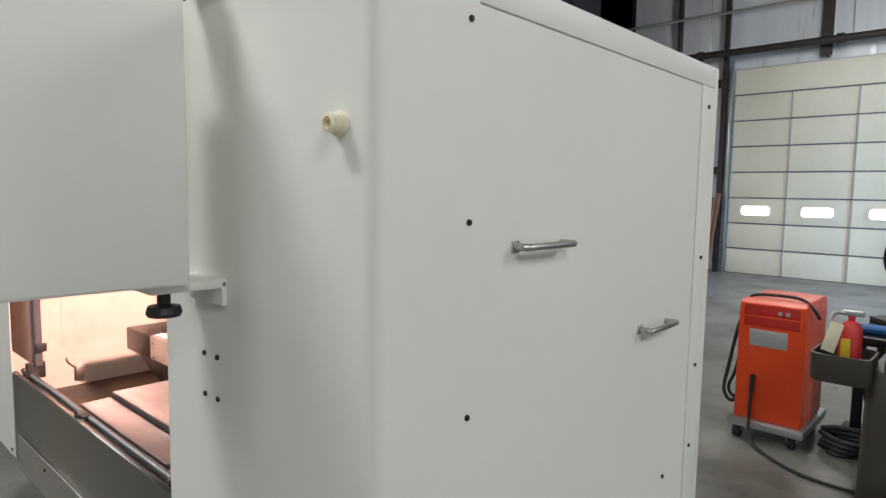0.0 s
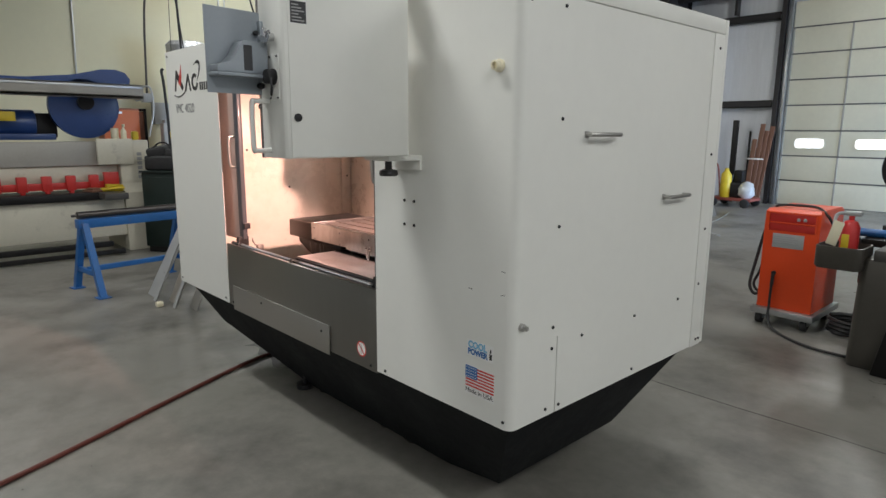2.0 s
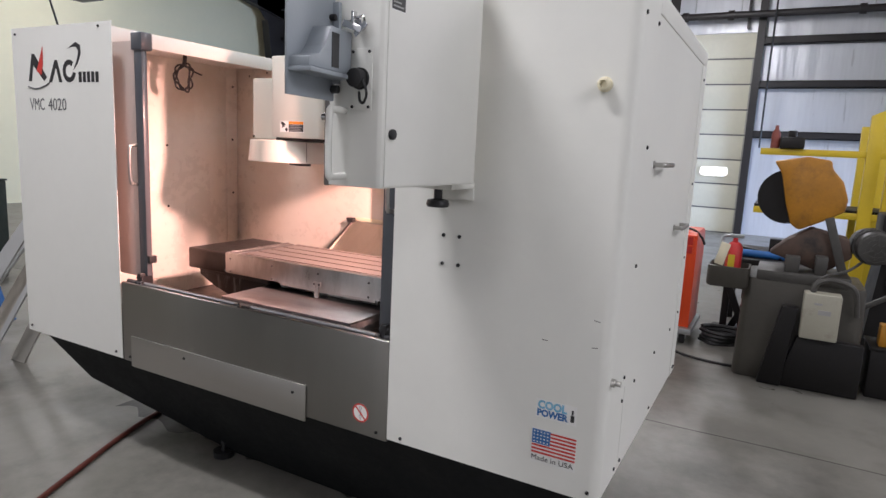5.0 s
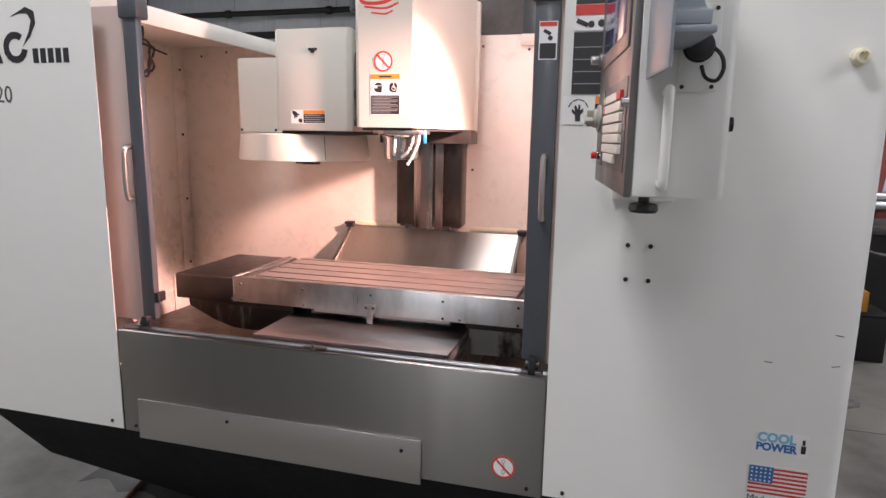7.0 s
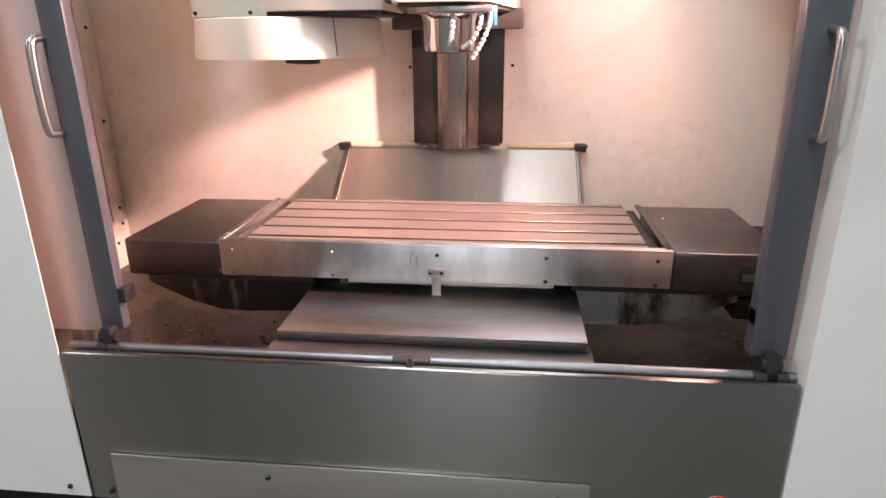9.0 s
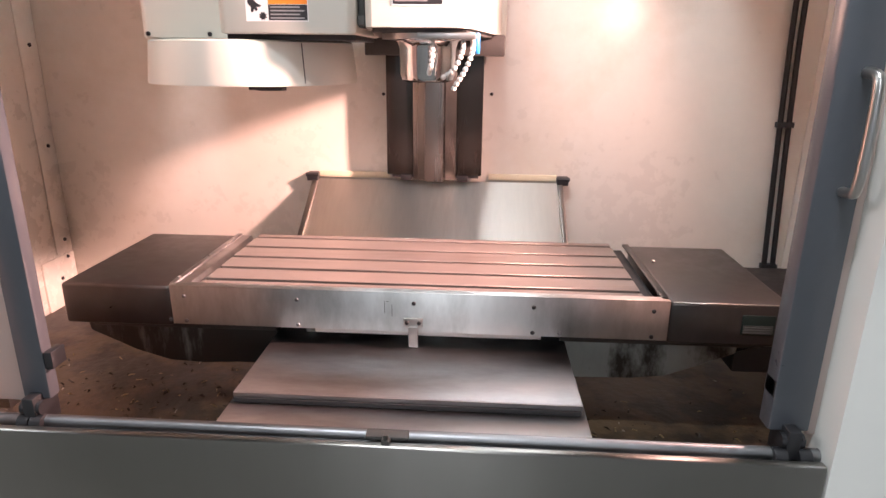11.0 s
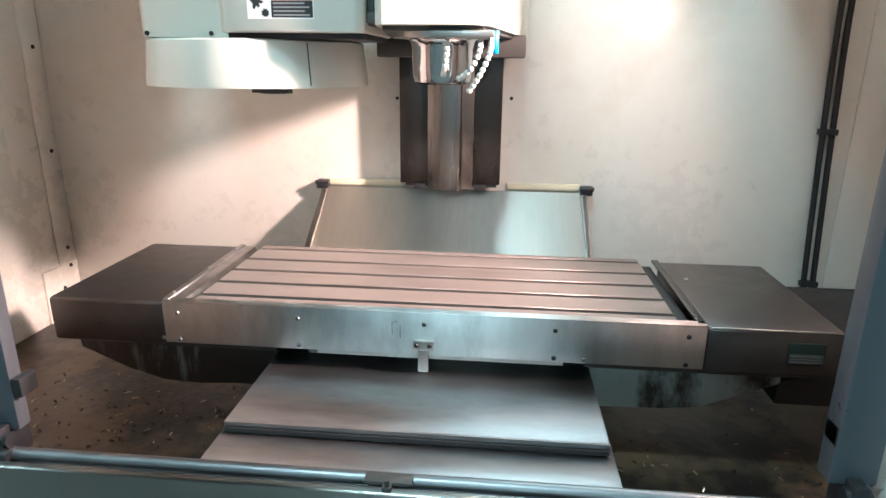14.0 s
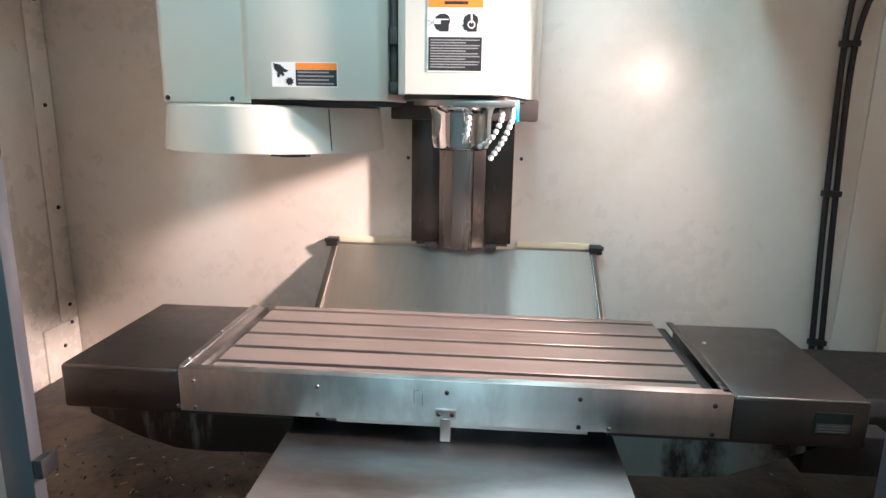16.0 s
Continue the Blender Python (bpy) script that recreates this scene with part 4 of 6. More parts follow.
part("logo_shape", joined(printed([(-0.115, 2.235), (-0.09, 2.205), (0.0, 2.205), (0.085, 2.245)], 0.008), printed([(-0.09, 2.19), (0.0, 2.18), (0.06, 2.20)], 0.005), printed([(-0.06, 2.165), (0.0, 2.158), (0.035, 2.17)], 0.004)), DECAL_RED, head)
part("logo_shape", box(-0.07, 0.03, hf - 0.0004, hf + 0.0002, 2.235, 2.26, 0), DECAL_GREY, head)

# ---- tool changer ----
atc = part("tool_changer", prism([(-0.538, 0.777), (-0.518, 0.757), (-0.188, 0.757), (-0.168, 0.777), (-0.168, 1.15), (-0.538, 1.15)], "z", 1.682, 2.118, 0.006), HEADPAINT, MC, "cream enamelled tool changer cover")
part("changer_back", prism([(-0.835, 0.93), (-0.815, 0.91), (-0.54, 0.91), (-0.54, 1.40), (-0.835, 1.40)], "z", 1.672, 2.02, 0.006), HEADPAINT, atc)
cx, cy = -0.547, 1.053


def d_ring(r, z):
    ring = []
    for k in range(32):
        a = 2 * math.pi * k / 32
        ring.append((cx + r * math.cos(a), cy + r * math.sin(a), z))
    return ring


part("carousel_cover", loft([d_ring(0.296, 1.668), d_ring(0.306, 1.663), d_ring(0.318, 1.552), d_ring(0.317, 1.545), d_ring(0.300, 1.544)]), HEADPAINT, atc, "glossy cream carousel cover")
seam_a = radians(-46)
part("cover_seam", loft([[(cx + r_ * math.cos(seam_a + da), cy + r_ * math.sin(seam_a + da), z_) for da, r_ in ((-0.004, ro - 0.004), (0.004, ro - 0.004), (0.004, ro + 0.0012), (-0.004, ro + 0.0012))] for ro, z_ in ((0.318, 1.552), (0.3065, 1.660))]), PITGREY, atc)
part("carousel_hub", joined(cyl((-0.47, 0.96, 1.525), (-0.47, 0.96, 1.55), 0.045, 14), box(-0.52, -0.42, 0.90, 0.94, 1.528, 1.542, 0.002)), BLACK, atc)
# dark filler for the shaded gap beside the head, with small bracket bits
part("changer_hanger", joined(box(-0.166, -0.150, 0.80, 1.10, 1.70, 2.02, 0.003), box(-0.166, -0.146, 0.785, 0.802, 1.82, 1.86, 0.002), box(-0.166, -0.146, 0.785, 0.802, 1.705, 1.73, 0.002)), PITGREY, atc)
part("changer_slide", box(-0.53, -0.175, 0.80, 1.1, 1.668, 1.684, 0.002), BLACK, atc)
for x, y in ((-0.81, 0.91), (-0.625, 0.91)):
    piece("bolt", me, atc, (x, y, 1.684))
part("changer_knob", joined(box(-0.365, -0.325, 0.752, 0.758, 2.025, 2.035, 0.001), cyl((-0.345, 0.757, 2.022), (-0.345, 0.748, 2.022), 0.008, 10)), BLACK, atc)
part("warning_label", box(-0.457, -0.290, 0.7567, 0.7572, 1.713, 1.773, 0), DECAL_WHITE, atc, "landscape safety label with orange head")
part("label_field", box(-0.396, -0.292, 0.7564, 0.7568, 1.716, 1.755, 0), DECAL_BLACK, atc)
part("label_stripe", box(-0.396, -0.292, 0.7564, 0.7568, 1.756, 1.771, 0), DECAL_ORANGE, atc)
part("pictogram", joined(prism([(-0.452, 1.770), (-0.434, 1.766), (-0.424, 1.757), (-0.414, 1.752), (-0.420, 1.748), (-0.428, 1.749), (-0.424, 1.742), (-0.430, 1.738), (-0.434, 1.744), (-0.438, 1.735), (-0.443, 1.737), (-0.442, 1.748), (-0.450, 1.756)], "y", 0.7564, 0.7568),
     prism([(-0.4115 + (0.0115 if k % 2 else 0.0075) * math.cos(math.pi * k / 8), 1.7265 + (0.0115 if k % 2 else 0.0075) * math.sin(math.pi * k / 8)) for k in range(16)], "y", 0.7564, 0.7568)), DECAL_BLACK, atc)
part("label_rows", joined(*[box(-0.391, -0.300 - 0.012 * (k % 2), 0.7561, 0.7565, 1.720 + 0.009 * k, 1.7235 + 0.009 * k, 0) for k in range(4)]), DECAL_GREY, atc)

# ---- column cover, rear guard ----
part("way_cover", joined(box(-0.183, -0.083, 1.385, 1.498, 1.194, 2.0, 0.003), box(0.080, 0.176, 1.385, 1.498, 1.194, 2.0, 0.003)), DARKWAY, MC, "dark steel vertical way cover")
part("way_cover", joined(prism([(-0.083, 1.498), (-0.083, 1.378), (-0.038, 1.370), (-0.034, 1.335), (0.034, 1.335), (0.038, 1.370), (0.080, 1.378), (0.080, 1.498)], "z", 1.178, 2.0, 0.002)), RIBSTEEL, MC, "bright steel centre rib")
part("cover_clip", joined(box(-0.165, 0.165, 1.39, 1.495, 1.184, 1.194, 0.001), box(-0.13, -0.09, 1.372, 1.40, 1.176, 1.194, 0.002), box(0.085, 0.125, 1.372, 1.40, 1.174, 1.194, 0.002)), BLACK, MC)
ty0, tz0, ty1, tz1 = 1.16, 0.940, 1.472, 1.156  # lower and upper edge of the sloping guard
guard = part("rear_guard", joined(prism([(ty0, tz0), (ty1, tz1), (ty1 + 0.004, tz1 - 0.006), (ty0 + 0.004, tz0 - 0.006)], "x", -0.475, 0.475)), GUARDSTEEL, MC, "sloping stainless chip guard")
part("guard_flap", prism([(1.03, 0.850), (1.215, 0.983), (1.217, 0.979), (1.032, 0.846)], "x", -0.45, 0.46), GUARDSTEEL, guard)
for s in (-1, 1):
    part("guard_rail", prism([(ty0 - 0.03, tz0 - 0.02), (ty1 + 0.005, tz1 - 0.002), (ty1 + 0.005, tz1 + 0.014), (ty0 - 0.03, tz0 + 0.006)], "x", s * 0.485 - 0.010, s * 0.485 + 0.010, 0.002), STEEL, guard)
    part("guard_hinge", joined(box(s * 0.495 - 0.022, s * 0.495 + 0.022, 1.452, 1.492, 1.150, 1.182, 0.003), cyl((s * 0.495 - 0.026, 1.457, 1.174), (s * 0.495 + 0.026, 1.457, 1.174), 0.008, 10)), BLACK, guard)
part("guard_bar", box(-0.475, -0.19, 1.488, 1.4985, 1.160, 1.184, 0.002), CREAM, guard)
part("guard_bar", box(0.205, 0.475, 1.488, 1.4985, 1.160, 1.184, 0.002), CREAM, guard)
part("guard_column", box(-0.47, 0.47, 1.478, 1.498, 0.64, 1.150, 0.004), PITGREY, MC)

# ---- saddle, way covers, table ----
part("saddle", joined(box(-0.375, 0.405, 0.66, 1.33, 0.64, 0.925, 0.006), box(-0.30, 0.33, 0.60, 1.08, 0.885, 0.93, 0.004)), CASTING, MC, "grimy grey iron saddle")
for nm, poly in (("saddle_wing", [(-0.93, 0.922), (-0.38, 0.922), (-0.38, 0.788), (-0.506, 0.788), (-0.60, 0.783), (-0.70, 0.787), (-0.80, 0.817), (-0.925, 0.874)]),
                 ("saddle_wing", [(0.41, 0.922), (0.93, 0.922), (0.917, 0.888), (0.85, 0.862), (0.771, 0.828), (0.69, 0.796), (0.602, 0.786), (0.41, 0.782)])):
    wing = part(nm, prism(poly, "y", 0.60, 1.0, 0.006), CASTING if poly[0][0] > 0 else SHADECASTING, MC, "chipped pale casting wing under the table" if poly[0][0] > 0 else "casting wing darkened for shade and grime, with pale runs")
    # dark strip along the wing top, for its shade and oily grime
    part("wing_lip", prism([(poly[0][0] * 0.99, 0.9225), (poly[1][0], 0.9225), (poly[1][0], 0.895), (poly[0][0] * 0.97, 0.895)], "y", 0.590, 0.602, 0.003), PITGREY, wing)
for x0, x1, ya, yb, top, front, back in ((-0.378, 0.414, 0.272, 0.68, 0.892, 0.868, 0.68), (-0.386, 0.422, 0.150, 0.30, 0.868, 0.842, 0.60), (-0.402, 0.434, 0.068, 0.20, 0.846, 0.70, 0.50)):
    sc = part("slide_cover", box(x0, x1, ya, yb, top - 0.010, top, 0.0015), WAY, MC, "stainless sliding way cover")
    part("cover_side", box(x0, x0 + 0.004, ya, back, 0.66, top - 0.0105, 0.001), WAY, sc)
    part("cover_side", box(x1 - 0.004, x1, ya, back, 0.66, top - 0.0105, 0.001), WAY, sc)
    part("cover_lip", box(x0, x1, ya - 0.0045, ya - 0.0005, front, top, 0.001), WAY, sc)
part("cover_wiper", box(-0.376, 0.412, 0.262, 0.2668, 0.870, 0.881, 0.001), RUBBER, MC)
part("cover_wiper", box(-0.384, 0.420, 0.140, 0.1448, 0.846, 0.857, 0.001), RUBBER, MC)
# the body is darker than the lands and shows in the slots
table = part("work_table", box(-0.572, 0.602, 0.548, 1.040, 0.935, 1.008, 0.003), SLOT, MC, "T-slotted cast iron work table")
slots = [0.546, 0.600, 0.699, 0.800, 0.902, 1.008, 1.044]
for k, (a, b) in enumerate(zip(slots, slots[1:])):
    part("table_land", box(-0.574, 0.604, a + (0.009 if k else 0.0), b - (0.009 if k < 5 else 0), 1.006, 1.041, 0.0008, 1), TABLE, table)
plate = part("front_plate", joined(box(-0.642, 0.664, 0.533, 0.545, 0.934, 1.043, 0.002), box(-0.642, 0.664, 0.533, 0.562, 1.0405, 1.0445, 0.0015)), PLATESTEEL, table, "stainless splash plate with smears")
part("lower_strip", box(-0.26, 0.345, 0.552, 0.560, 0.916, 0.940, 0.001), PLATE, plate)
me_z = mesh_of("screw", lathe([(0.0, -0.004), (0.004, -0.004), (0.006, -0.001), (0.006, 0)], (0, 0, 0), 10, "y"), BOLT)
me_zn = mesh_of("screw", lathe([(0.0, -0.004), (0.004, -0.004), (0.006, -0.001), (0.006, 0)], (0, 0, 0), 10, "y"), RAILSTEEL)
for x, m_ in ((-0.604, me_zn), (-0.300, me_zn), (0.320, me_z), (0.624, me_z)):
    for z in (1.015, 0.944):
        piece("screw", m_, plate, (x, 0.533, z))
piece("screw", me_z, plate, (0.010, 0.533, 1.015))
piece("screw", me_zn, plate, (0.39, 0.533, 0.944))
part("stop_tab", joined(box(-0.017, 0.033, 0.525, 0.534, 0.950, 0.975, 0.002), box(-0.004, 0.021, 0.522, 0.532, 0.894, 0.953, 0.003)), NICKEL, plate, "small bright stop bracket")
piece("screw", me_z, plate, (-0.008, 0.525, 0.963))
piece("screw", me_z, plate, (0.024, 0.525, 0.963))
part("scribed_mark", joined(box(-0.068, -0.0665, 0.5322, 0.5332, 0.985, 1.020, 0), box(-0.062, -0.056, 0.5322, 0.5332, 1.018, 1.0195, 0), box(-0.0485, -0.047, 0.5322, 0.5332, 0.978, 1.010, 0)), SCUFF, plate)


def end_cover(lo, hi, label):
    """Folded sheet cover over a table end: rounded outer corners, thin bright front edge."""
    return part("end_cover", box(lo, hi, 0.536, 1.030, 0.924, 1.040, 0.010, 3), COVER, table, label)


left_cover = end_cover(-0.945, -0.6425, "dark oily sheet steel table end cover")
part("cover_flange", prism([(-0.632, 1.0405), (-0.600, 1.0405), (-0.585, 1.012), (-0.588, 1.011), (-0.602, 1.0375), (-0.632, 1.0375)], "y", 0.546, 1.032, 0.0005, 1), WAY, left_cover, "bent steel flange with round screws")
part("flange_rise", box(-0.646, -0.630, 0.546, 1.030, 1.0385, 1.047, 0.002), WAY, left_cover)
me_c = mesh_of("screw", lathe([(0.006, 0), (0.006, 0.002), (0.003, 0.005), (0.0, 0.005)], (0, 0, 0), 10), ZINC)
for y in (0.585, 0.78, 0.965):
    piece("screw", me_c, left_cover, (-0.637, y, 1.047))
me_l = mesh_of("slot_lug", box(-0.010, 0.010, -0.007, 0.007, -0.004, 0.004, 0.0015, 1), ZINC)
for y in slots[1:-1]:
    piece("slot_lug", me_l, left_cover, (-0.583, y, 1.018))
piece("screw", me_zn, left_cover, (-0.648, 0.536, 0.945))
right_cover = end_cover(0.6645, 0.968, "dark oily sheet steel table end cover with a green plate")
# black strip puts in the shade of the open gap beside the table
part("gap_seal", box(0.604, 0.6445, 0.548, 1.035, 0.985, 1.022, 0.002), RUBBER, right_cover)
part("cover_lip", box(0.6445, 0.664, 0.546, 1.030, 1.0385, 1.0445, 0.0015), COVER, right_cover)
# brighter strip draws the highlight along the cover's front edge
part("cover_edge", box(0.672, 0.960, 0.5352, 0.5385, 1.0375, 1.0408, 0.0006, 1), PLATE, right_cover)
piece("screw", me_c, right_cover, (0.705, 0.87, 1.040))
part("maker_plate", box(0.846, 0.928, 0.533, 0.5362, 0.958, 1.012, 0.001), DARKGREEN, right_cover, "green maker's plate with unreadable print")
part("plate_field", box(0.850, 0.924, 0.5318, 0.5332, 0.962, 0.985, 0.0004, 1), PITGREY, right_cover)
part("plate_rows", joined(*[box(0.853, 0.917, 0.5308, 0.5322, 0.965 + 0.007 * k, 0.967 + 0.007 * k, 0) for k in range(3)]), SCUFF, right_cover)
part("switch_box", box(0.868, 1.07, 0.60, 0.73, 0.818, 0.922, 0.004), RUBBER, table)
part("cable_cover", prism([(0.660, 0.83), (1.04, 0.83), (1.04, 0.975), (0.70, 0.975), (0.668, 0.94)], "x", 0.972, 1.42, 0.006), OILBLACK, table, "oily black cable cover beside the table")
part("limit_switch", joined(box(-0.985, -0.95, 0.30, 0.34, 0.80, 0.88, 0.003), tube([(-0.97, 0.30, 0.87), (-0.96, 0.27, 0.90), (-0.95, 0.26, 0.93)], 0.004, 6, 4)), NICKEL, MC)

# swarf lying in the chip pan
rng_s = random.Random(11)
verts, faces = [], []
for k in range(560):
    x, y = (rng_s.uniform(-1.25, -0.42), rng_s.gauss(0.55, 0.22)) if k % 2 else (rng_s.uniform(0.47, 1.3), rng_s.gauss(0.42, 0.2))
    if not 0.23 < y < 1.4:
        continue
    l, w_, a = rng_s.uniform(0.003, 0.011), rng_s.uniform(0.001, 0.003), rng_s.uniform(0, 6.28)
    h_, n0 = rng_s.uniform(0.001, 0.006), len(verts)
    ca, sa = math.cos(a), math.sin(a)
    for px_, py_, pz_ in ((-l, -w_, 0), (l, -w_, h_), (l, w_, h_), (-l, w_, 0), (0, 0, h_ * 1.6)):
        verts.append((x + px_ * ca - py_ * sa, y + px_ * sa + py_ * ca, 0.6025 + pz_))
    faces += [(n0, n0 + 1, n0 + 4), (n0 + 1, n0 + 2, n0 + 4), (n0 + 2, n0 + 3, n0 + 4), (n0 + 3, n0, n0 + 4), (n0, n0 + 3, n0 + 2, n0 + 1)]
swarf_mesh = bpy.data.meshes.new("swarf")
swarf_mesh.from_pydata(verts, [], faces)
swarf_mesh.materials.append(SWARF)
tagged(new("swarf", swarf_mesh), "small brass-coloured and dark metal chips in the pan", "swarf", kind="stuff")

# safety labels on the front panel beside the console
part("warning_label", box(0.803, 0.925, -0.0022, 0.001, 1.704, 1.780, 0), DECAL_WHITE, MC, "white safety label with a dark drawing")
part("label_field", box(0.890, 0.924, -0.0034, -0.0020, 1.705, 1.760, 0), DECAL_BLACK, MC)
part("label_stripe", box(0.890, 0.924, -0.0034, -0.0020, 1.761, 1.779, 0), DECAL_ORANGE, MC)
for k in range(4):
    part("label_row", box(0.893, 0.921 - 0.006 * (k % 2), -0.0044, -0.0032, 1.710 + 0.0115 * k, 1.7135 + 0.0115 * k, 0), DECAL_GREY, MC)
part("pictogram", prism([(0.838, 1.712), (0.852, 1.712), (0.852, 1.730), (0.860, 1.738), (0.858, 1.748), (0.851, 1.742), (0.851, 1.756), (0.846, 1.758), (0.844, 1.744), (0.839, 1.757), (0.834, 1.752), (0.836, 1.740), (0.829, 1.746), (0.827, 1.738), (0.837, 1.728)], "y", -0.0030, -0.0020), DECAL_BLACK, MC)
part("pictogram_line", joined(*[turned(box(-0.008, 0.008, -0.0030, -0.0020, -0.0015, 0.0015, 0), Matrix.Translation((0.845 + 0.026 * math.cos(radians(a)), 0, 1.744 + 0.026 * math.sin(radians(a)))) @ pose(0, 0, 0, 0, -(a + 90), 0)) for a in (30, 70, 110, 150)]), DECAL_BLACK, MC)
part("warning_label", box(0.824, 0.925, -0.0022, 0.001, 1.785, 1.948, 0), DECAL_BLACK, MC, "black safety label with unreadable print")
for k in range(4):
    part("label_row", box(0.828, 0.922, -0.0034, -0.0020, 1.812 + 0.032 * k, 1.8142 + 0.032 * k, 0), DECAL_GREY, MC)
part("warning_label", box(0.824, 0.925, -0.0022, 0.001, 1.952, 2.036, 0), DECAL_WHITE, MC, "white safety label with a red head")
part("label_stripe", box(0.826, 0.923, -0.0034, -0.0020, 1.992, 2.018, 0), DECAL_RED, MC)
part("label_head", box(0.826, 0.923, -0.0034, -0.0020, 2.020, 2.034, 0), DECAL_BLACK, MC)
part("pictogram", joined(turned(box(-0.016, 0.016, -0.0034, -0.0020, -0.006, 0.006, 0.0005), Matrix.Translation((0.845, 0, 1.972)) @ pose(0, 0, 0, 0, 25, 0)), cyl((0.868, -0.0034, 1.968), (0.868, -0.0020, 1.968), 0.009, 10), cyl((0.895, -0.0034, 1.970), (0.895, -0.0020, 1.970), 0.010, 10)), DECAL_BLACK, MC)

# ---- lines and bolts inside ----
for xs in ((1.290, 1.277, 1.293, 1.322, 1.324), (1.372, 1.312, 1.325, 1.355, 1.358)):
    part("coolant_line", tube([(x, 1.485, z) for x, z in zip(xs, (2.16, 1.905, 1.395, 0.835, 0.76))], 0.0105, 8, 5), RUBBER, MC, "black coolant line")
for x, z in ((1.294, 1.905), (1.309, 1.395), (1.339, 0.835)):
    part("line_clip", box(x - 0.030, x + 0.030, 1.470, 1.50, z - 0.010, z + 0.010, 0.002), BLACK, MC)
mein = mesh_of("bolt", lathe([(0.0, 0.006), (0.006, 0.006), (0.008, 0.003), (0.008, 0.0)], (0, 0, 0), 10, "x"), BOLT)
for y, z in ((1.45, 1.655), (1.455, 1.268), (1.455, 0.875), (1.455, 2.03), (1.40, 0.72), (1.455, 0.80)):
    piece("bolt", mein, left_wall, (-1.573, y, z))
for y, z in ((0.9, 1.60), (0.9, 1.2), (0.55, 1.5)):
    piece("bolt", mein, left_wall, (-1.578, y, z))
for x, z in ((-0.21, 1.487), (0.208, 1.492), (-1.28, 2.13), (-1.45, 2.11), (-1.0, 2.13), (0.49, 2.11), (0.25, 2.13)):
    piece("bolt", me, back_wall, (x, 1.50, z))
coil = []
for k in range(40):
    a = 2 * math.pi * k / 13
    rr = 0.075 + 0.012 * math.sin(k * 1.7)
    coil.append((-1.265 + rr * 0.85 * math.cos(a), 0.79 + 0.018 * math.sin(k * 0.9), 2.015 + rr * math.sin(a)))
part("coiled_cable", joined(tube(coil, 0.0055, 6, 3), tube([(-1.265, 0.79, 2.09), (-1.255, 0.79, 2.12), (-1.255, 0.79, 2.16)], 0.012, 6, 3), tube([(-1.205, 0.79, 2.06), (-1.175, 0.80, 2.045), (-1.135, 0.81, 2.03)], 0.005, 6, 3)), RUBBER, MC, "coil of black cable hanging inside")
away = Vector((0.876, 0.225, 0.426))
lamp_eye = Vector(WORK_LAMP)
lamp = part("work_lamp", joined(cyl(lamp_eye + away * 0.04, lamp_eye + away * 0.11, 0.045, 18, 0.028, b=0.003), cyl(lamp_eye + away * 0.10, (1.24, 0.57, 2.164), 0.010, 10)), BLACK, MC, "black work lamp under the roof panel")

# ---- on top of the column ----
drive = part("drive_box", joined(box(-0.24, -0.03, 1.30, 1.62, 2.20, 2.84, 0.012), box(-0.16, -0.04, 1.34, 1.60, 2.84, 2.88, 0.006)), DRIVEPAINT, MC, "dark blue-grey motor drive box")
part("drive_motor", joined(cyl((-0.30, 1.42, 2.3), (-0.30, 1.42, 2.80), 0.15, 24, b=0.012), cyl((-0.30, 1.42, 2.80), (-0.30, 1.42, 2.83), 0.10, 20)), DRIVEPAINT, MC, "dark cylindrical motor")
part("column", box(-0.45, 0.45, 1.56, 2.2, 0.62, 2.45, 0.01), PITGREY, MC)
part("warning_triangle", prism([(1.43, 2.680), (1.495, 2.680), (1.462, 2.747)], "x", -0.0305, -0.0285), DECAL_YELLOW, drive, "yellow warning triangle")
for off in (-0.085, 0.0, 0.085):
    part("cable_hose", tube([(0.17, 1.66 + off, 2.3), (0.17, 1.66 + off, 2.75), (0.15, 1.66 + off, 3.0), (0.05, 1.66 + off, 3.13), (-0.08, 1.66 + off, 3.09), (-0.15, 1.66 + off, 2.95), (-0.16, 1.66 + off, 2.75)], 0.040, 12, 6), BLACK, MC, "black cable hose arching over the column")

# ---- the workshop ----
WX0, WX1, WY0, WY1, WH = -13.0, 8.5, -8.5, 14.3, 7.0
DX0, DX1, DH = -2.50, 1.12, 4.56  # overhead door
solid("floor", box(WX0 - 0.3, WX1 + 0.3, WY0 - 0.3, WY1 + 0.3, -0.25, 0.0, 0), CONCRETE, "worn grey concrete workshop floor with stains", "floor", "structure")
solid("wall_west", box(WX0 - 0.25, WX0, WY0, WY1, 0, WH, 0), YELLOWWALL, "pale yellow painted block wall", "wall", "structure")
solid("wall_south", box(WX0, WX1, WY0 - 0.25, WY0, 0, WH, 0), FOIL, "silver insulated metal wall", "wall", "structure")
# unseen opening at y 10.2 to 13.8, assumed for the daylight lamp
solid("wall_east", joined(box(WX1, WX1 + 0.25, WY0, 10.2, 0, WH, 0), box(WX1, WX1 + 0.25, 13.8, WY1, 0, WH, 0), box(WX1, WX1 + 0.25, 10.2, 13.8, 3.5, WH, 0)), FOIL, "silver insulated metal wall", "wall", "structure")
wall_north = solid("wall_north", joined(box(WX0, DX0, WY1, WY1 + 0.25, 0, WH, 0), box(DX1, WX1, WY1, WY1 + 0.25, 0, WH, 0), box(DX0, DX1, WY1, WY1 + 0.25, DH + 0.02, WH, 0)), FOIL, "silver insulated metal wall with dark girts", "wall", "structure")
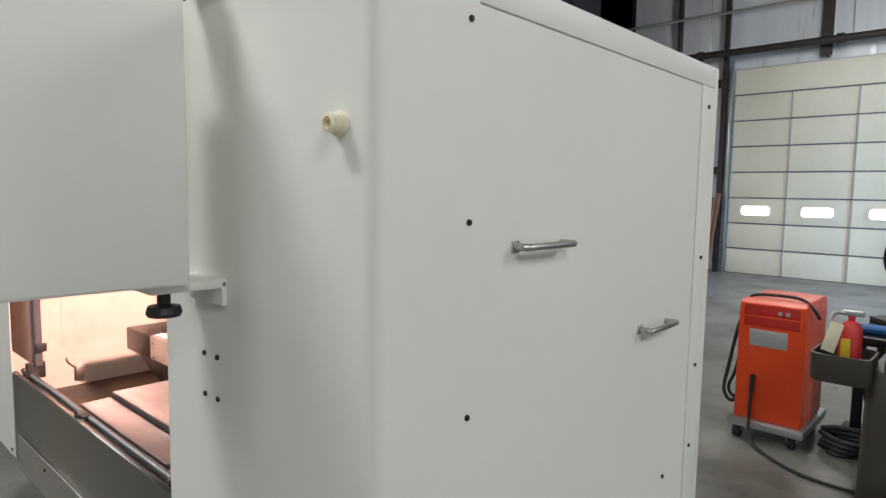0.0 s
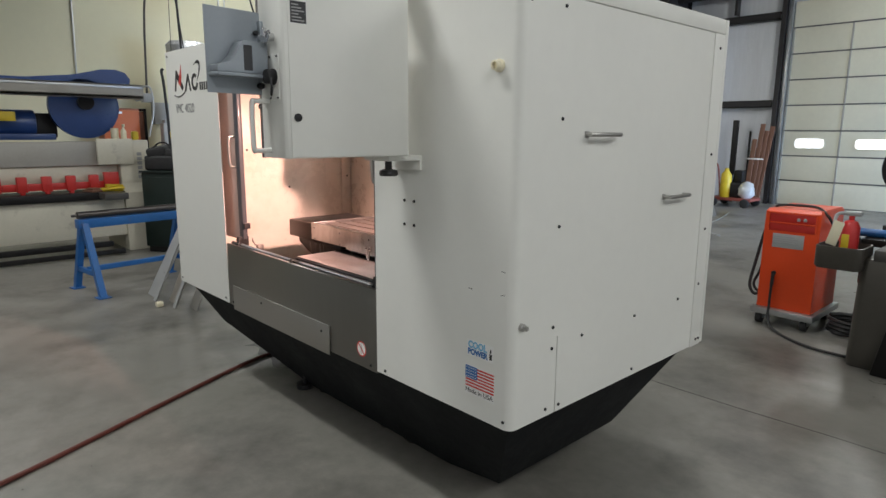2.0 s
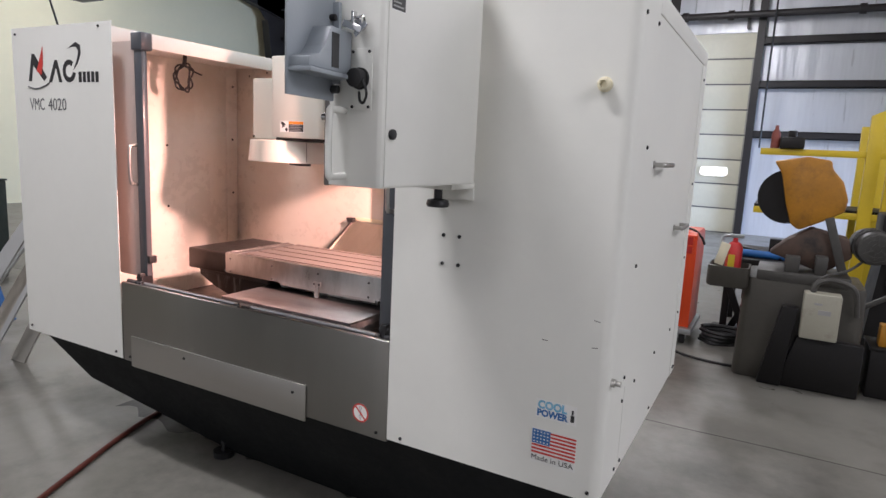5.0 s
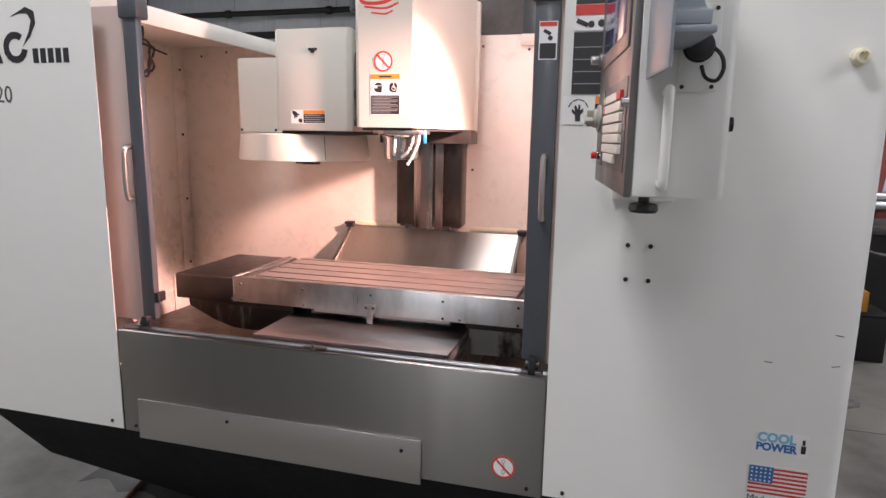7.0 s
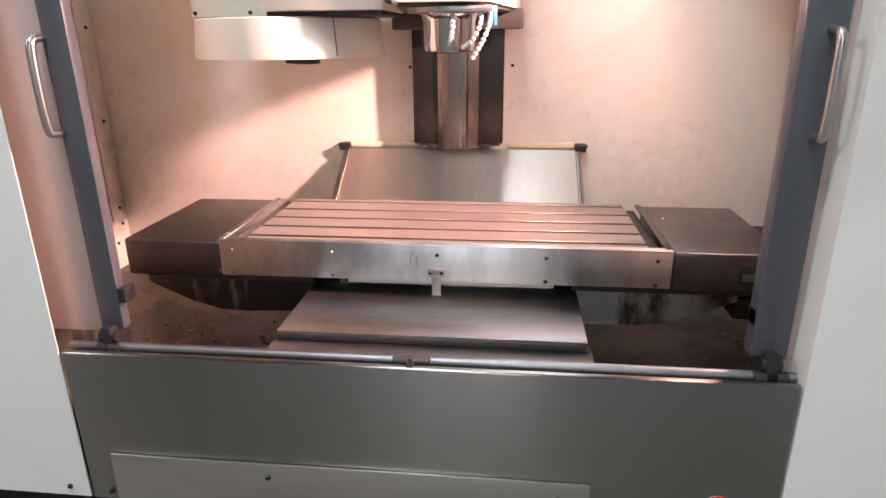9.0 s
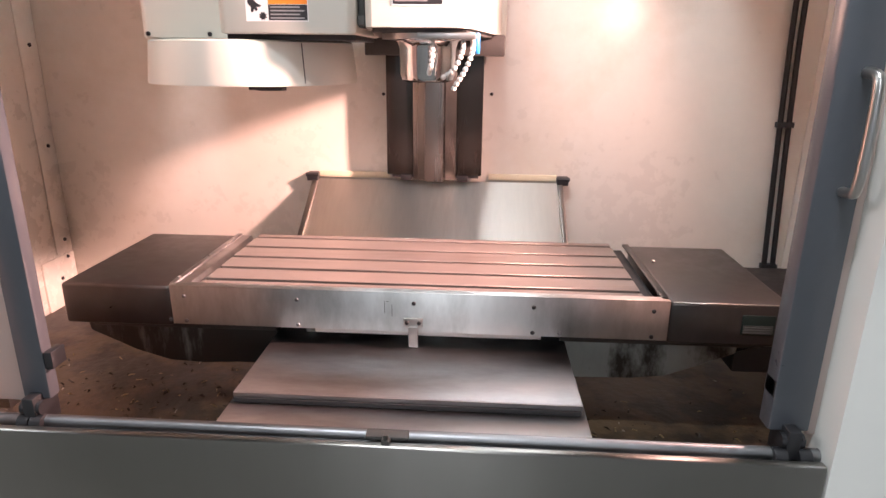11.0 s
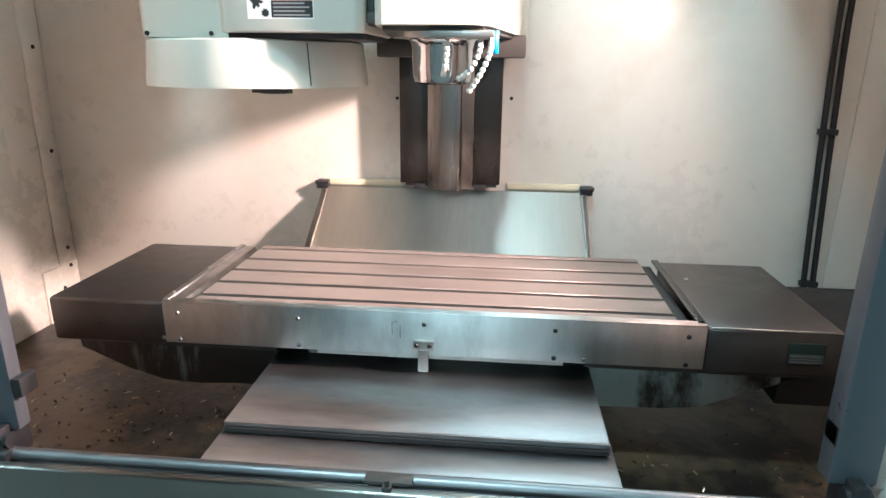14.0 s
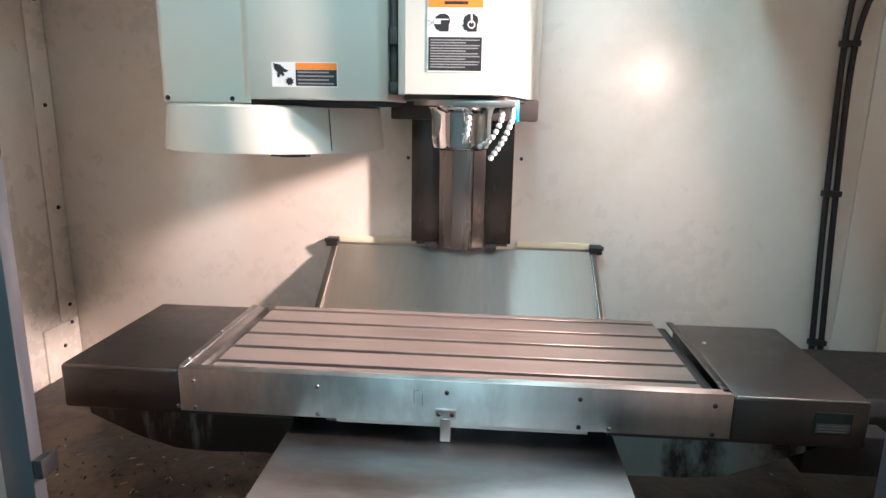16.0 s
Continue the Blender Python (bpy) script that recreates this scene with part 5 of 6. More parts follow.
purlins = [box(WX0, WX1, y - 0.05, y + 0.05, WH - 0.28, WH - 0.002, 0) for y in [WY0 + 0.8 + 1.5 * k for k in range(15)]]
solid("ceiling", joined(box(WX0 - 0.3, WX1 + 0.3, WY0 - 0.3, WY1 + 0.3, WH, WH + 0.15, 0)), ROOFDECK, "grey insulated roof deck", "ceiling", "structure")
solid("roof_purlin_trim", joined(*purlins), DARKSTEEL, "dark steel roof purlins under the deck", "purlin", "structure")


def rafter(x, column_y):
    """A dark portal frame: haunched rafter along y with its column."""
    r = thing("roof_frame", "dark primed steel portal frame of the roof", "frame", (x, column_y, 0), group="portal frames")
    L = column_y - WY0
    part("rafter", joined(prism([(-L, 6.15), (-4.5, 6.15), (-0.4, 5.45), (0.1, 5.45), (0.1, 6.70), (-L, 6.70)], "x", -0.012, 0.012), box(-0.11, 0.11, -L, 0.1, 6.68, 6.70, 0),
         prism([(-L, 6.13), (-4.5, 6.13), (-0.4, 5.43), (-0.4, 5.45), (-4.5, 6.15), (-L, 6.15)], "x", -0.11, 0.11)), DARKSTEEL, r)
    part("column", joined(prism([(-0.40, 0.0), (0.09, 0.0), (0.09, 6.6), (-1.5, 6.6), (-1.5, 5.7), (-1.15, 5.3)], "x", -0.012, 0.012), box(-0.11, 0.11, 0.08, 0.10, 0, 6.7, 0), prism([(-0.42, 0), (-0.40, 0), (-1.15, 5.3), (-1.17, 5.3)], "x", -0.13, 0.13)), DARKSTEEL, r)
    return r


rafter(-5.05, 14.15)
rafter(5.7, 14.15)
rafter(-12.6, 14.15)

# girts, posts and pipes on the far wall
for i, (x0, x1, z) in enumerate(((-4.9, -2.75, 2.32), (-4.9, -2.75, 4.28), (1.2, 8.4, 2.3), (1.2, 8.4, 4.35), (1.2, 8.4, 3.4), (-12.9, -5.2, 2.3), (-12.9, -5.2, 4.35))):
    solid("wall_girt_trim", joined(box(x0, x1, 14.10, 14.30, z - 0.07, z - 0.05, 0), box(x0, x1, 14.10, 14.12, z - 0.07, z + 0.09, 0), box(x0, x1, 14.10, 14.30, z + 0.07, z + 0.09, 0)), DARKSTEEL, "dark steel wall girt", "girt", "structure")
for x, z0, z1, w in ((-2.66, 0, 7.0, 0.05), (-0.70, 4.62, 7.0, 0.11), (1.18, 0, 7.0, 0.08), (-3.75, 4.4, 6.9, 0.03), (0.9, 4.62, 7, 0.03)):
    solid("wall_post_trim", joined(box(x - w, x + w, 14.06, 14.08, z0, z1, 0), box(x - w * 0.12, x + w * 0.12, 14.08, 14.30, z0, z1, 0)), DARKSTEEL, "dark steel wall post", "post", "structure")
pipe = thing("sprinkler_pipe", "dark pipe hung along the insulated wall", "pipe", (0, 13.75, 4.86))
part("pipe", cyl((-12.9, 0, 0), (8.4, 0, 0), 0.075, 16), DARKSTEEL, pipe)
for x in (-3.1, -0.4, 0.55, 3.0, -6.5, -9.5):
    part("coupling", cyl((x - 0.06, 0, 0), (x + 0.06, 0, 0), 0.105, 16), DARKSTEEL, pipe)
    part("hanger", cyl((x + 0.2, 0, 0.07), (x + 0.2, 0, 2.08), 0.012, 6), GALV, pipe)
solid("conduit_pipe", tube([(-12.9, 13.7, 5.74), (-5, 13.7, 5.72), (0.5, 13.7, 5.70), (8.4, 13.7, 5.68)], 0.032, 8, 2), GALV, "thin pale conduit under the roof", "conduit")

# overhead door
def slot_shape(x, z, hx, hz, r):
    """Outline of a window with rounded corners."""
    out = []
    for sx_, sz_, a0 in ((1, 1, 0), (-1, 1, 90), (-1, -1, 180), (1, -1, 270)):
        for k in range(5):
            a = radians(a0 + 22.5 * k)
            out.append((x + sx_ * (hx - r) + r * math.cos(a), z + sz_ * (hz - r) + r * math.sin(a)))
    return out


od = thing("overhead_door", "closed almond sectional overhead door with three windows", "door", (0, 14.22, 0))
tagged(od, kind="structure")
rows = 8
hh, pw = DH / rows, (DX1 - DX0) / 3
for k in range(rows):
    z0 = k * hh
    sec = part("door_section", box(DX0 + 0.02, DX1 - 0.02, 0, 0.05, z0 + 0.012, z0 + hh - 0.006, 0.004), DOORPANEL, od)
    part("section_rail", box(DX0 + 0.02, DX1 - 0.02, -0.012, 0.0, z0 - 0.012, z0 + 0.018, 0.002), DOORRIB, sec)
    for j in range(4 if k < rows - 1 else 0):
        x = DX0 + pw * j
        xa = min(max(x - 0.03, DX0 + 0.01), DX1 - 0.07)
        part("stile", box(xa + 0.012, xa + 0.048, -0.016, -0.001, z0 + 0.02, z0 + hh - 0.014, 0.002), DOORSTILE, sec)
    if k == 2:
        for j in range(3):
            x = DX0 + pw * (j + 0.5)
            part("window_frame", prism(slot_shape(x, z0 + 0.29, 0.335, 0.130, 0.08), "y", -0.012, 0.0), DOORPANEL, sec)
            part("pane", prism(slot_shape(x, z0 + 0.29, 0.295, 0.102, 0.075), "y", -0.017, -0.0125), DAYLIGHT, sec, "bright daylit pane")
for s in (DX0 - 0.02, DX1 + 0.02):
    part("track", box(s - 0.03, s + 0.03, -0.10, -0.03, 0, DH + 0.2, 0.004), GALV, od)
part("bottom_seal", box(DX0 + 0.02, DX1 - 0.02, -0.005, 0.05, 0.0, 0.012, 0), RUBBER, od)

# west wall: door, conduits, boxes
bd = thing("hinged_door", "rust-brown hinged door in a dark frame", "door", (WX0, 3.0, 0))
tagged(bd, kind="structure")
part("door_leaf", box(0.01, 0.05, -0.40, 0.40, 0.01, 2.05, 0.004), BROWNDOOR, bd)
part("door_frame", joined(box(0.0, 0.07, -0.46, -0.405, 0, 2.12, 0.004), box(0.0, 0.07, 0.405, 0.46, 0, 2.12, 0.004), box(0.0, 0.07, -0.46, 0.46, 2.06, 2.12, 0.004)), OILBLACK, bd)
part("door_closer", box(0.05, 0.10, -0.2, 0.15, 1.93, 1.99, 0.006), GALV, bd)


def conduit(points, r=0.016, material=GALV, label="thin grey conduit fixed to the wall"):
    return solid("conduit", tube(points, r, 8, 3), material, label, "conduit")


X = WX0 + 0.03
conduit([(X, 5.40, 6.99), (X, 5.40, 2.6)], 0.018)
conduit([(X, 5.55, 6.99), (X, 5.55, 2.6)], 0.018)
conduit([(X, 2.10, 6.98), (X, 2.10, 4.2), (X, 2.06, 2.5)], 0.02)
conduit([(X, -3.0, 5.85), (X, 3.0, 5.76), (X, 6.4, 5.68), (X, 9.0, 5.60)], 0.018, OILBLACK, "dark cable run along the wall")
jb = thing("junction_box", "grey junction box hung on a conduit above the shear", "electrical box", (-7.0, 1.60, 2.11))
part("box_body", box(-0.05, 0.05, -0.075, 0.075, -0.07, 0.06, 0.006), ELECTRIC, jb)
part("drop_conduit", tube([(0, 0.0, 0.06), (0, 0.05, 1.2), (0, 0.17, 2.3), (0, 0.26, 4.88)], 0.016, 8, 4), PITGREY, jb)
part("flexible_conduit", tube([(0, -0.075, -0.03), (0.03, -0.16, -0.05), (0.10, -0.22, 0.0), (0.2, -0.3, 0.05), (0.45, -0.36, 0.06)], 0.012, 8, 5), GALV, jb)
eb = thing("switch_box", "grey safety switch box on the yellow wall", "electrical box", (WX0, 3.78, 2.02))
part("box_body", box(0, 0.2, -0.18, 0.18, -0.25, 0.25, 0.01), ELECTRIC, eb)
part("switch_lever", box(0.08, 0.12, 0.18, 0.23, 0.0, 0.16, 0.006), BLACK, eb)
solid("wall_bracket", joined(box(0, 0.25, -0.02, 0.02, 0, 0.04, 0.004), box(0.15, 0.3, -0.09, 0.09, 0.02, 0.09, 0.01)), GALV, "small grey wall-mounted sensor", "sensor", place=(WX0, 5.18, 4.20))

# unit heater
uh = thing("unit_heater", "grey hanging unit heater with louvres", "heater", (-9.35, 5.17, 3.98))
part("heater_body", box(-0.30, 0.30, -0.25, 0.25, 0, 0.82, 0.012), HEATERGREY, uh)
for k in range(8):
    part("louvre", turned(box(-0.27, 0.27, -0.05, 0.05, -0.004, 0.004, 0), Matrix.Translation((0, 0.275, 0.09 + 0.092 * k)) @ pose(0, 0, 0, -35, 0, 0)), HEATERGREY, uh)
part("heater_throat", box(-0.28, 0.28, 0.242, 0.256, 0.03, 0.79, 0.002), OILBLACK, uh)
for y in (-0.2, 0.2):
    part("hanger_rod", cyl((0.0, y, 0.82), (0.0, y, 3.01), 0.012, 6), GALV, uh)
part("flue", tube([(-0.1, -0.25, 0.70), (-0.1, -0.34, 0.72), (-0.1, -0.38, 0.9), (-0.1, -0.38, 3.01)], 0.06, 12, 4), GALV, uh)
part("gas_pipe", tube([(0.1, -0.25, 0.05), (0.1, -0.38, 0.02), (0.1, -0.42, 0.5), (0.1, -0.42, 3.01)], 0.016, 8, 3), ELECTRIC, uh)

# tube fixtures over the floor, the unseen added ones included


def tube_fixture(x, y):
    f = thing("tube_fixture", "lit fluorescent fixture hung under the roof", "ceiling light", (x, y, 5.40), group="ceiling lights")
    part("housing", prism([(-0.16, 0.02), (0.16, 0.02), (0.08, 0.12), (-0.08, 0.12)], "x", -0.62, 0.62, 0.003), DECAL_WHITE, f)
    part("diffuser", box(-0.60, 0.60, -0.145, 0.145, 0.0, 0.019, 0.004), TUBEGLOW, f, "glowing diffuser")
    for s in (-0.5, 0.5):
        part("hanger", cyl((s, 0, 0.13), (s, 0, 1.60), 0.006, 6), GALV, f)
    return f


fx = tube_fixture(*TUBES[0][:2])
for lx, ly, watts in TUBES[1:]:
    copy_thing(fx, pose(lx, ly, 5.40))

solid("pull_rope", tube([(1.45, 13.5, 6.98), (1.45, 13.5, 5.5), (1.44, 13.5, 3.85), (1.44, 13.5, 2.0)], 0.022, 6, 4), RUBBER, "dark pull rope hanging beside the overhead door", "rope")
# cords hanging from the roof
for pts, r in (([(-7.0, 2.04, 6.99), (-7.0, 2.10, 4.37), (-7.0, 2.13, 3.4), (-7.0, 2.17, 2.33)], 0.018), ([(-7.0, 1.95, 6.99), (-7.0, 2.04, 4.28), (-7.0, 2.14, 3.3), (-6.98, 2.2, 2.7)], 0.009),
               ([(-8.5, 3.4, 6.99), (-8.5, 3.76, 5.06), (-8.5, 4.25, 3.36), (-8.5, 4.5, 2.4)], 0.016)):
    solid("extension_cord", tube(pts, r, 8, 5), RUBBER, "black power cord hanging from the roof", "cord")

# ---- blue roller stand ----
rs = thing("roller_stand", "blue painted roller stand with steel roller on floor", "roller stand", (-4.07, 0.42, 0), rz=98.0)
for s in (-0.50, 0.50):
    for t in (-1, 1):
        part("leg", loft([[(s - 0.03, t * 0.03 - 0.03, 0.72), (s + 0.03, t * 0.03 - 0.03, 0.72), (s + 0.03, t * 0.03 + 0.03, 0.72), (s - 0.03, t * 0.03 + 0.03, 0.72)],
                          [(s - 0.03, t * 0.31 - 0.03, 0.01), (s + 0.03, t * 0.31 - 0.03, 0.01), (s + 0.03, t * 0.31 + 0.03, 0.01), (s - 0.03, t * 0.31 + 0.03, 0.01)]]), BLUE, rs)
        part("foot_plate", box(s - 0.06, s + 0.06, t * 0.31 - 0.06, t * 0.31 + 0.06, 0, 0.012, 0.003), BLUE, rs)
    part("cross_tie", box(s - 0.02, s + 0.02, -0.235, 0.235, 0.20, 0.25, 0.004), BLUE, rs)
part("top_beam", joined(box(-0.56, 0.58, -0.05, 0.05, 0.67, 0.76, 0.005)), BLUE, rs)
part("stretcher", box(-0.50, 0.50, -0.025, 0.025, 0.22, 0.27, 0.004), BLUE, rs)
part("roller", joined(cyl((-0.55, 0, 0.80), (0.56, 0, 0.80), 0.036, 18), cyl((-0.60, 0, 0.80), (0.61, 0, 0.80), 0.014, 10)), COVER, rs, "dull steel roller")

# ---- power shear ----
sh = thing("power_shear", "cream power shear with red hold-downs and blue flywheel guard", "shear", (-6.25, 1.32, 0))
part("side_frame", prism([(0.10, 0.0), (0.10, 0.80), (0.0, 0.92), (0.0, 1.50), (-0.9, 1.50), (-0.9, 0.0)], "y", -0.38, 0.0, 0.012), BEIGE, sh, "cream side frame with unreadable lettering")
part("side_frame", prism([(0.10, 0.0), (0.10, 0.80), (0.0, 0.92), (0.0, 1.50), (-0.9, 1.50), (-0.9, 0.0)], "y", -3.9, -3.6, 0.012), BEIGE, sh)
part("frame_print", joined(*[box(0.0005, 0.004, -0.16, -0.10, 0.98 + 0.062 * k, 1.025 + 0.062 * k, 0) for k in range(6)]), DECAL_GREY, sh)
part("gap_block", box(0.002, 0.06, -0.66, -0.22, 1.18, 1.52, 0.01), BEIGE, sh)
part("apron", joined(box(-0.35, 0.06, -3.6, -0.38, 0.22, 0.72, 0.01)), BEIGE, sh, "cream lower apron")
part("bed", joined(box(-0.4, 0.16, -3.6, -0.39, 0.73, 0.83, 0.01)), OILBLACK, sh, "oily black bed")
part("upper_beam", joined(box(-0.40, -0.05, -3.6, -0.40, 1.17, 1.48, 0.015)), TAUPE, sh)
part("ram_face", box(-0.30, -0.10, -3.6, -0.39, 0.95, 1.165, 0.008), BEIGE, sh)
part("hold_down_bar", box(-0.08, -0.02, -3.6, -0.55, 0.87, 0.96, 0.006), SHEARRED, sh, "red hold-down bar")
for k in range(11):
    y = -0.72 - 0.27 * k
    part("hold_down", joined(box(-0.06, 0.03, y - 0.055, y + 0.055, 0.86, 1.05, 0.008), cyl((0.0, y, 0.83), (0.0, y, 0.87), 0.03, 12)), SHEARRED, sh)
part("hold_down", box(-0.05, 0.04, -0.60, -0.42, 0.86, 1.08, 0.008), SHEARRED, sh)
part("top_channel", joined(box(-0.35, -0.02, -3.3, 0.0, 2.06, 2.10, 0.004), box(-0.05, -0.02, -3.3, 0.0, 2.06, 2.24, 0.004), box(-0.35, -0.02, -3.3, 0.0, 2.20, 2.24, 0.004)), TAUPE, sh, "grey top channel")
part("channel_edge", box(-0.02, -0.012, -3.3, 0.0, 2.19, 2.22, 0.001), GALV, sh)
for y in (-1.75, -3.1):
    part("channel_post", box(-0.30, -0.22, y - 0.04, y + 0.04, 1.48, 2.08, 0.004), OILBLACK, sh)
# belt guard: a long rounded blue case behind the channel and the flywheel below it
guard_pts = [(-2.6, 2.30), (-1.3, 2.30), (-0.75, 2.36), (-0.40, 2.45), (-0.22, 2.455), (-0.10, 2.42), (-0.04, 2.34), (-0.05, 2.25), (-0.12, 2.16), (-0.24, 2.10), (-2.6, 2.12)]
part("belt_guard", prism(guard_pts, "x", -0.66, -0.42), NAVY, sh, "navy blue rounded belt guard")
part("flywheel", joined(lathe([(0.0, 0.0), (0.40, 0.0), (0.43, 0.03), (0.43, 0.12), (0.36, 0.14), (0.0, 0.14)], (-0.56, -0.64, 1.95), 36, "x")), NAVY, sh, "navy blue flywheel")
part("flywheel_hub", lathe([(0.10, 0.0), (0.10, 0.2), (0.0, 0.2)], (-0.54, -0.64, 2.0), 20, "x"), OILBLACK, sh)
part("drive_motor", joined(cyl((-0.7, -1.75, 1.72), (-0.7, -1.2, 1.72), 0.17, 18, b=0.02), box(-0.9, -0.5, -1.8, -1.0, 1.50, 1.58, 0.01)), NAVY, sh)
part("gear_case", box(-0.9, -0.62, -1.5, -0.95, 1.52, 1.85, 0.03), OILBLACK, sh)
part("guard_band", box(-0.44, -0.40, -2.2, -1.45, 1.74, 1.86, 0.004), BRIGHTYELLOW, sh, "yellow safety band")
part("conduit_drop", tube([(0.0, -0.02, 2.22), (0.03, 0.08, 2.2), (0.03, 0.10, 1.9), (0.02, 0.02, 1.55)], 0.014, 8, 4), GALV, sh)
part("pedal_bar", joined(box(0.12, 0.2, -3.3, -0.6, 0.10, 0.17, 0.008), box(0.30, 0.36, -3.4, -0.5, 0.02, 0.08, 0.006)), OILBLACK, sh)
part("squaring_arm", box(0.16, 0.48, -0.72, -0.44, 0.75, 0.83, 0.008), PITGREY, sh)
solid("yellow_tool_case", joined(box(-0.15, 0.12, -0.05, 0.06, 0, 0.045, 0.014), turned(box(-0.13, 0.10, -0.03, 0.03, 0, 0.05, 0.012), pose(0.02, 0.03, 0.04, 0, 6, 38)), cyl((-0.1, -0.06, 0.03), (0.14, -0.09, 0.05), 0.014, 10)), BRIGHTYELLOW, "yellow tool lying on the shear bed", "tool case", place=(-6.14, 0.80, 0.83), rz=70)
solid("glove_pile", joined(box(-0.10, 0.12, -0.07, 0.08, 0, 0.03, 0.012), box(-0.05, 0.1, -0.05, 0.06, 0.03, 0.055, 0.012)), LUMBER, "brown leather work gloves in a pile", "gloves", place=(-6.2, 0.55, 0.83), rz=20)
solid("coffee_can", lathe([(0.0, 0), (0.05, 0), (0.05, 0.16), (0.047, 0.16), (0.045, 0.01), (0.0, 0.01)], (0, 0, 0), 18), CREAM, "cream can standing on the shear frame", "can", place=(-6.6, 1.0, 1.50))
solid("spray_bottle", joined(lathe([(0.0, 0), (0.035, 0), (0.037, 0.12), (0.014, 0.16), (0.014, 0.19), (0.0, 0.19)], (0, 0, 0), 14), box(-0.015, 0.05, -0.012, 0.012, 0.18, 0.215, 0.004)), CREAM, "cream spray bottle on the shear frame", "bottle", place=(-6.55, 1.1, 1.50))
solid("yellow_rag", joined(box(-0.05, 0.05, -0.04, 0.04, 0, 0.12, 0.02)), BRIGHTYELLOW, "yellow block on the shear frame", "block", place=(-6.4, 1.2, 1.50))

# ---- things beside the shear ----
gc = thing("tool_cabinet", "dark green tool cabinet on the concrete", "cabinet", (-5.75, 1.50, 0), rz=35)
part("cabinet_body", box(-0.36, 0.36, -0.25, 0.25, 0.08, 1.08, 0.01), DARKGREEN, gc)
part("cabinet_door", box(-0.33, 0.33, -0.258, -0.2505, 0.12, 1.02, 0.003), DARKGREEN, gc)
part("cabinet_top", box(-0.37, 0.37, -0.27, 0.26, 1.0805, 1.10, 0.004), DARKGREEN, gc)
part("plinth", box(-0.34, 0.34, -0.22, 0.22, 0, 0.08, 0.004), OILBLACK, gc)
solid("tool_bag", joined(box(-0.24, 0.20, -0.15, 0.14, 0, 0.20, 0.035, 3), turned(box(-0.13, 0.13, -0.12, 0.12, 0, 0.16, 0.03, 3), pose(-0.08, 0.0, 0.16, 8, -10, 14)), turned(box(-0.09, 0.10, -0.10, 0.10, 0, 0.12, 0.03, 3), pose(0.13, -0.02, 0.15, -6, 14, -20)),
     tube([(-0.15, -0.05, 0.30), (-0.05, -0.05, 0.37), (0.06, -0.04, 0.36), (0.12, -0.03, 0.26)], 0.012, 8, 5)), RUBBER, "black tool bag slumped on the dark green cabinet", "tool bag", place=(-5.88, 1.42, 1.10), rz=35)
pear = thing("hanging_pendant_box", "yellow pear-shaped hoist control hanging on a cord", "hoist control", (-8.0, 2.34, 1.30))
part("case", lathe([(0.0, 0.0), (0.03, 0.005), (0.05, 0.08), (0.085, 0.20), (0.095, 0.28), (0.07, 0.36), (0.02, 0.40), (0.0, 0.40)], (0, 0, 0), 16), BRIGHTYELLOW, pear)
part("cord", tube([(0, 0, 0.40), (0.0, 0.01, 1.2), (-0.02, 0.05, 3.0), (-0.05, 0.1, 5.70)], 0.005, 6, 4), RUBBER, pear)
part("button", cyl((0.04, -0.03, 0.25), (0.09, -0.06, 0.26), 0.02, 10), BLACK, pear)
wr = thing("wrapped_machine", "tall machine wrapped in crinkled clear film on grey column", "wrapped machine", (-11.5, 3.98, 0))
part("film_wrap", loft([[(rr * (1 + 0.07 * math.sin(5 * a + z * 7)) * math.cos(a) * 0.8, rr * (1 + 0.06 * math.cos(4 * a - z * 9)) * math.sin(a) + sy, z) for a in [2 * math.pi * k / 30 for k in range(30)]]
     for rr, z, sy in ((0.10, 2.06, 0), (0.30, 2.12, 0), (0.29, 2.4, 0), (0.31, 2.7, 0), (0.29, 3.0, 0), (0.32, 3.22, 0), (0.42, 3.30, 0), (0.44, 3.46, 0), (0.36, 3.55, 0), (0.08, 3.58, 0))]), CLEARFILM, wr)
part("column", box(-0.16, 0.16, -0.34, -0.04, 0, 2.10, 0.02), GALV, wr, "grey column with dull patches")
part("side_post", box(0.0, 0.26, 0.02, 0.36, 0, 2.10, 0.01), REDOXIDE, wr, "red-brown steel post")
part("rail_bar", box(0.27, 0.30, 0.20, 0.26, 0, 2.10, 0.003), SHEARRED, wr)
part("wrap_band", box(-0.30, 0.30, -0.31, 0.31, 2.07, 2.12, 0.01), ELECTRIC, wr)
oc = thing("orange_cabinet", "rust-orange wall cabinet beside the yellow wall", "cabinet", (-12.3, 2.72, 0))
part("cabinet_body", box(-0.4, 0.0, -0.385, 0.385, 0.05, 2.10, 0.012), BROWNDOOR, oc)
part("cabinet_door", box(0.001, 0.02, -0.37, 0.37, 0.10, 2.06, 0.006), ORANGEDOOR, oc)
part("name_plate", box(0.0205, 0.024, -0.26, 0.02, 1.98, 2.03, 0.001), GALV, oc)
for y in (-0.38, 0.38):
    part("foot", box(-0.38, -0.02, y - 0.004 if y < 0 else y - 0.05, y + 0.05 if y < 0 else y + 0.004, 0, 0.05, 0.002), OILBLACK, oc)
solid("bent_rod", tube([(0, 0, 0), (0, -0.02, 0.5), (0, -0.03, 1.7), (0, -0.07, 2.6), (0, -0.10, 2.86), (0, -0.06, 2.91)], 0.03, 8, 5), RUBBER, "black bent hose standing beside the wrapped machine", "hose", place=(-11.2, 3.38, 0))
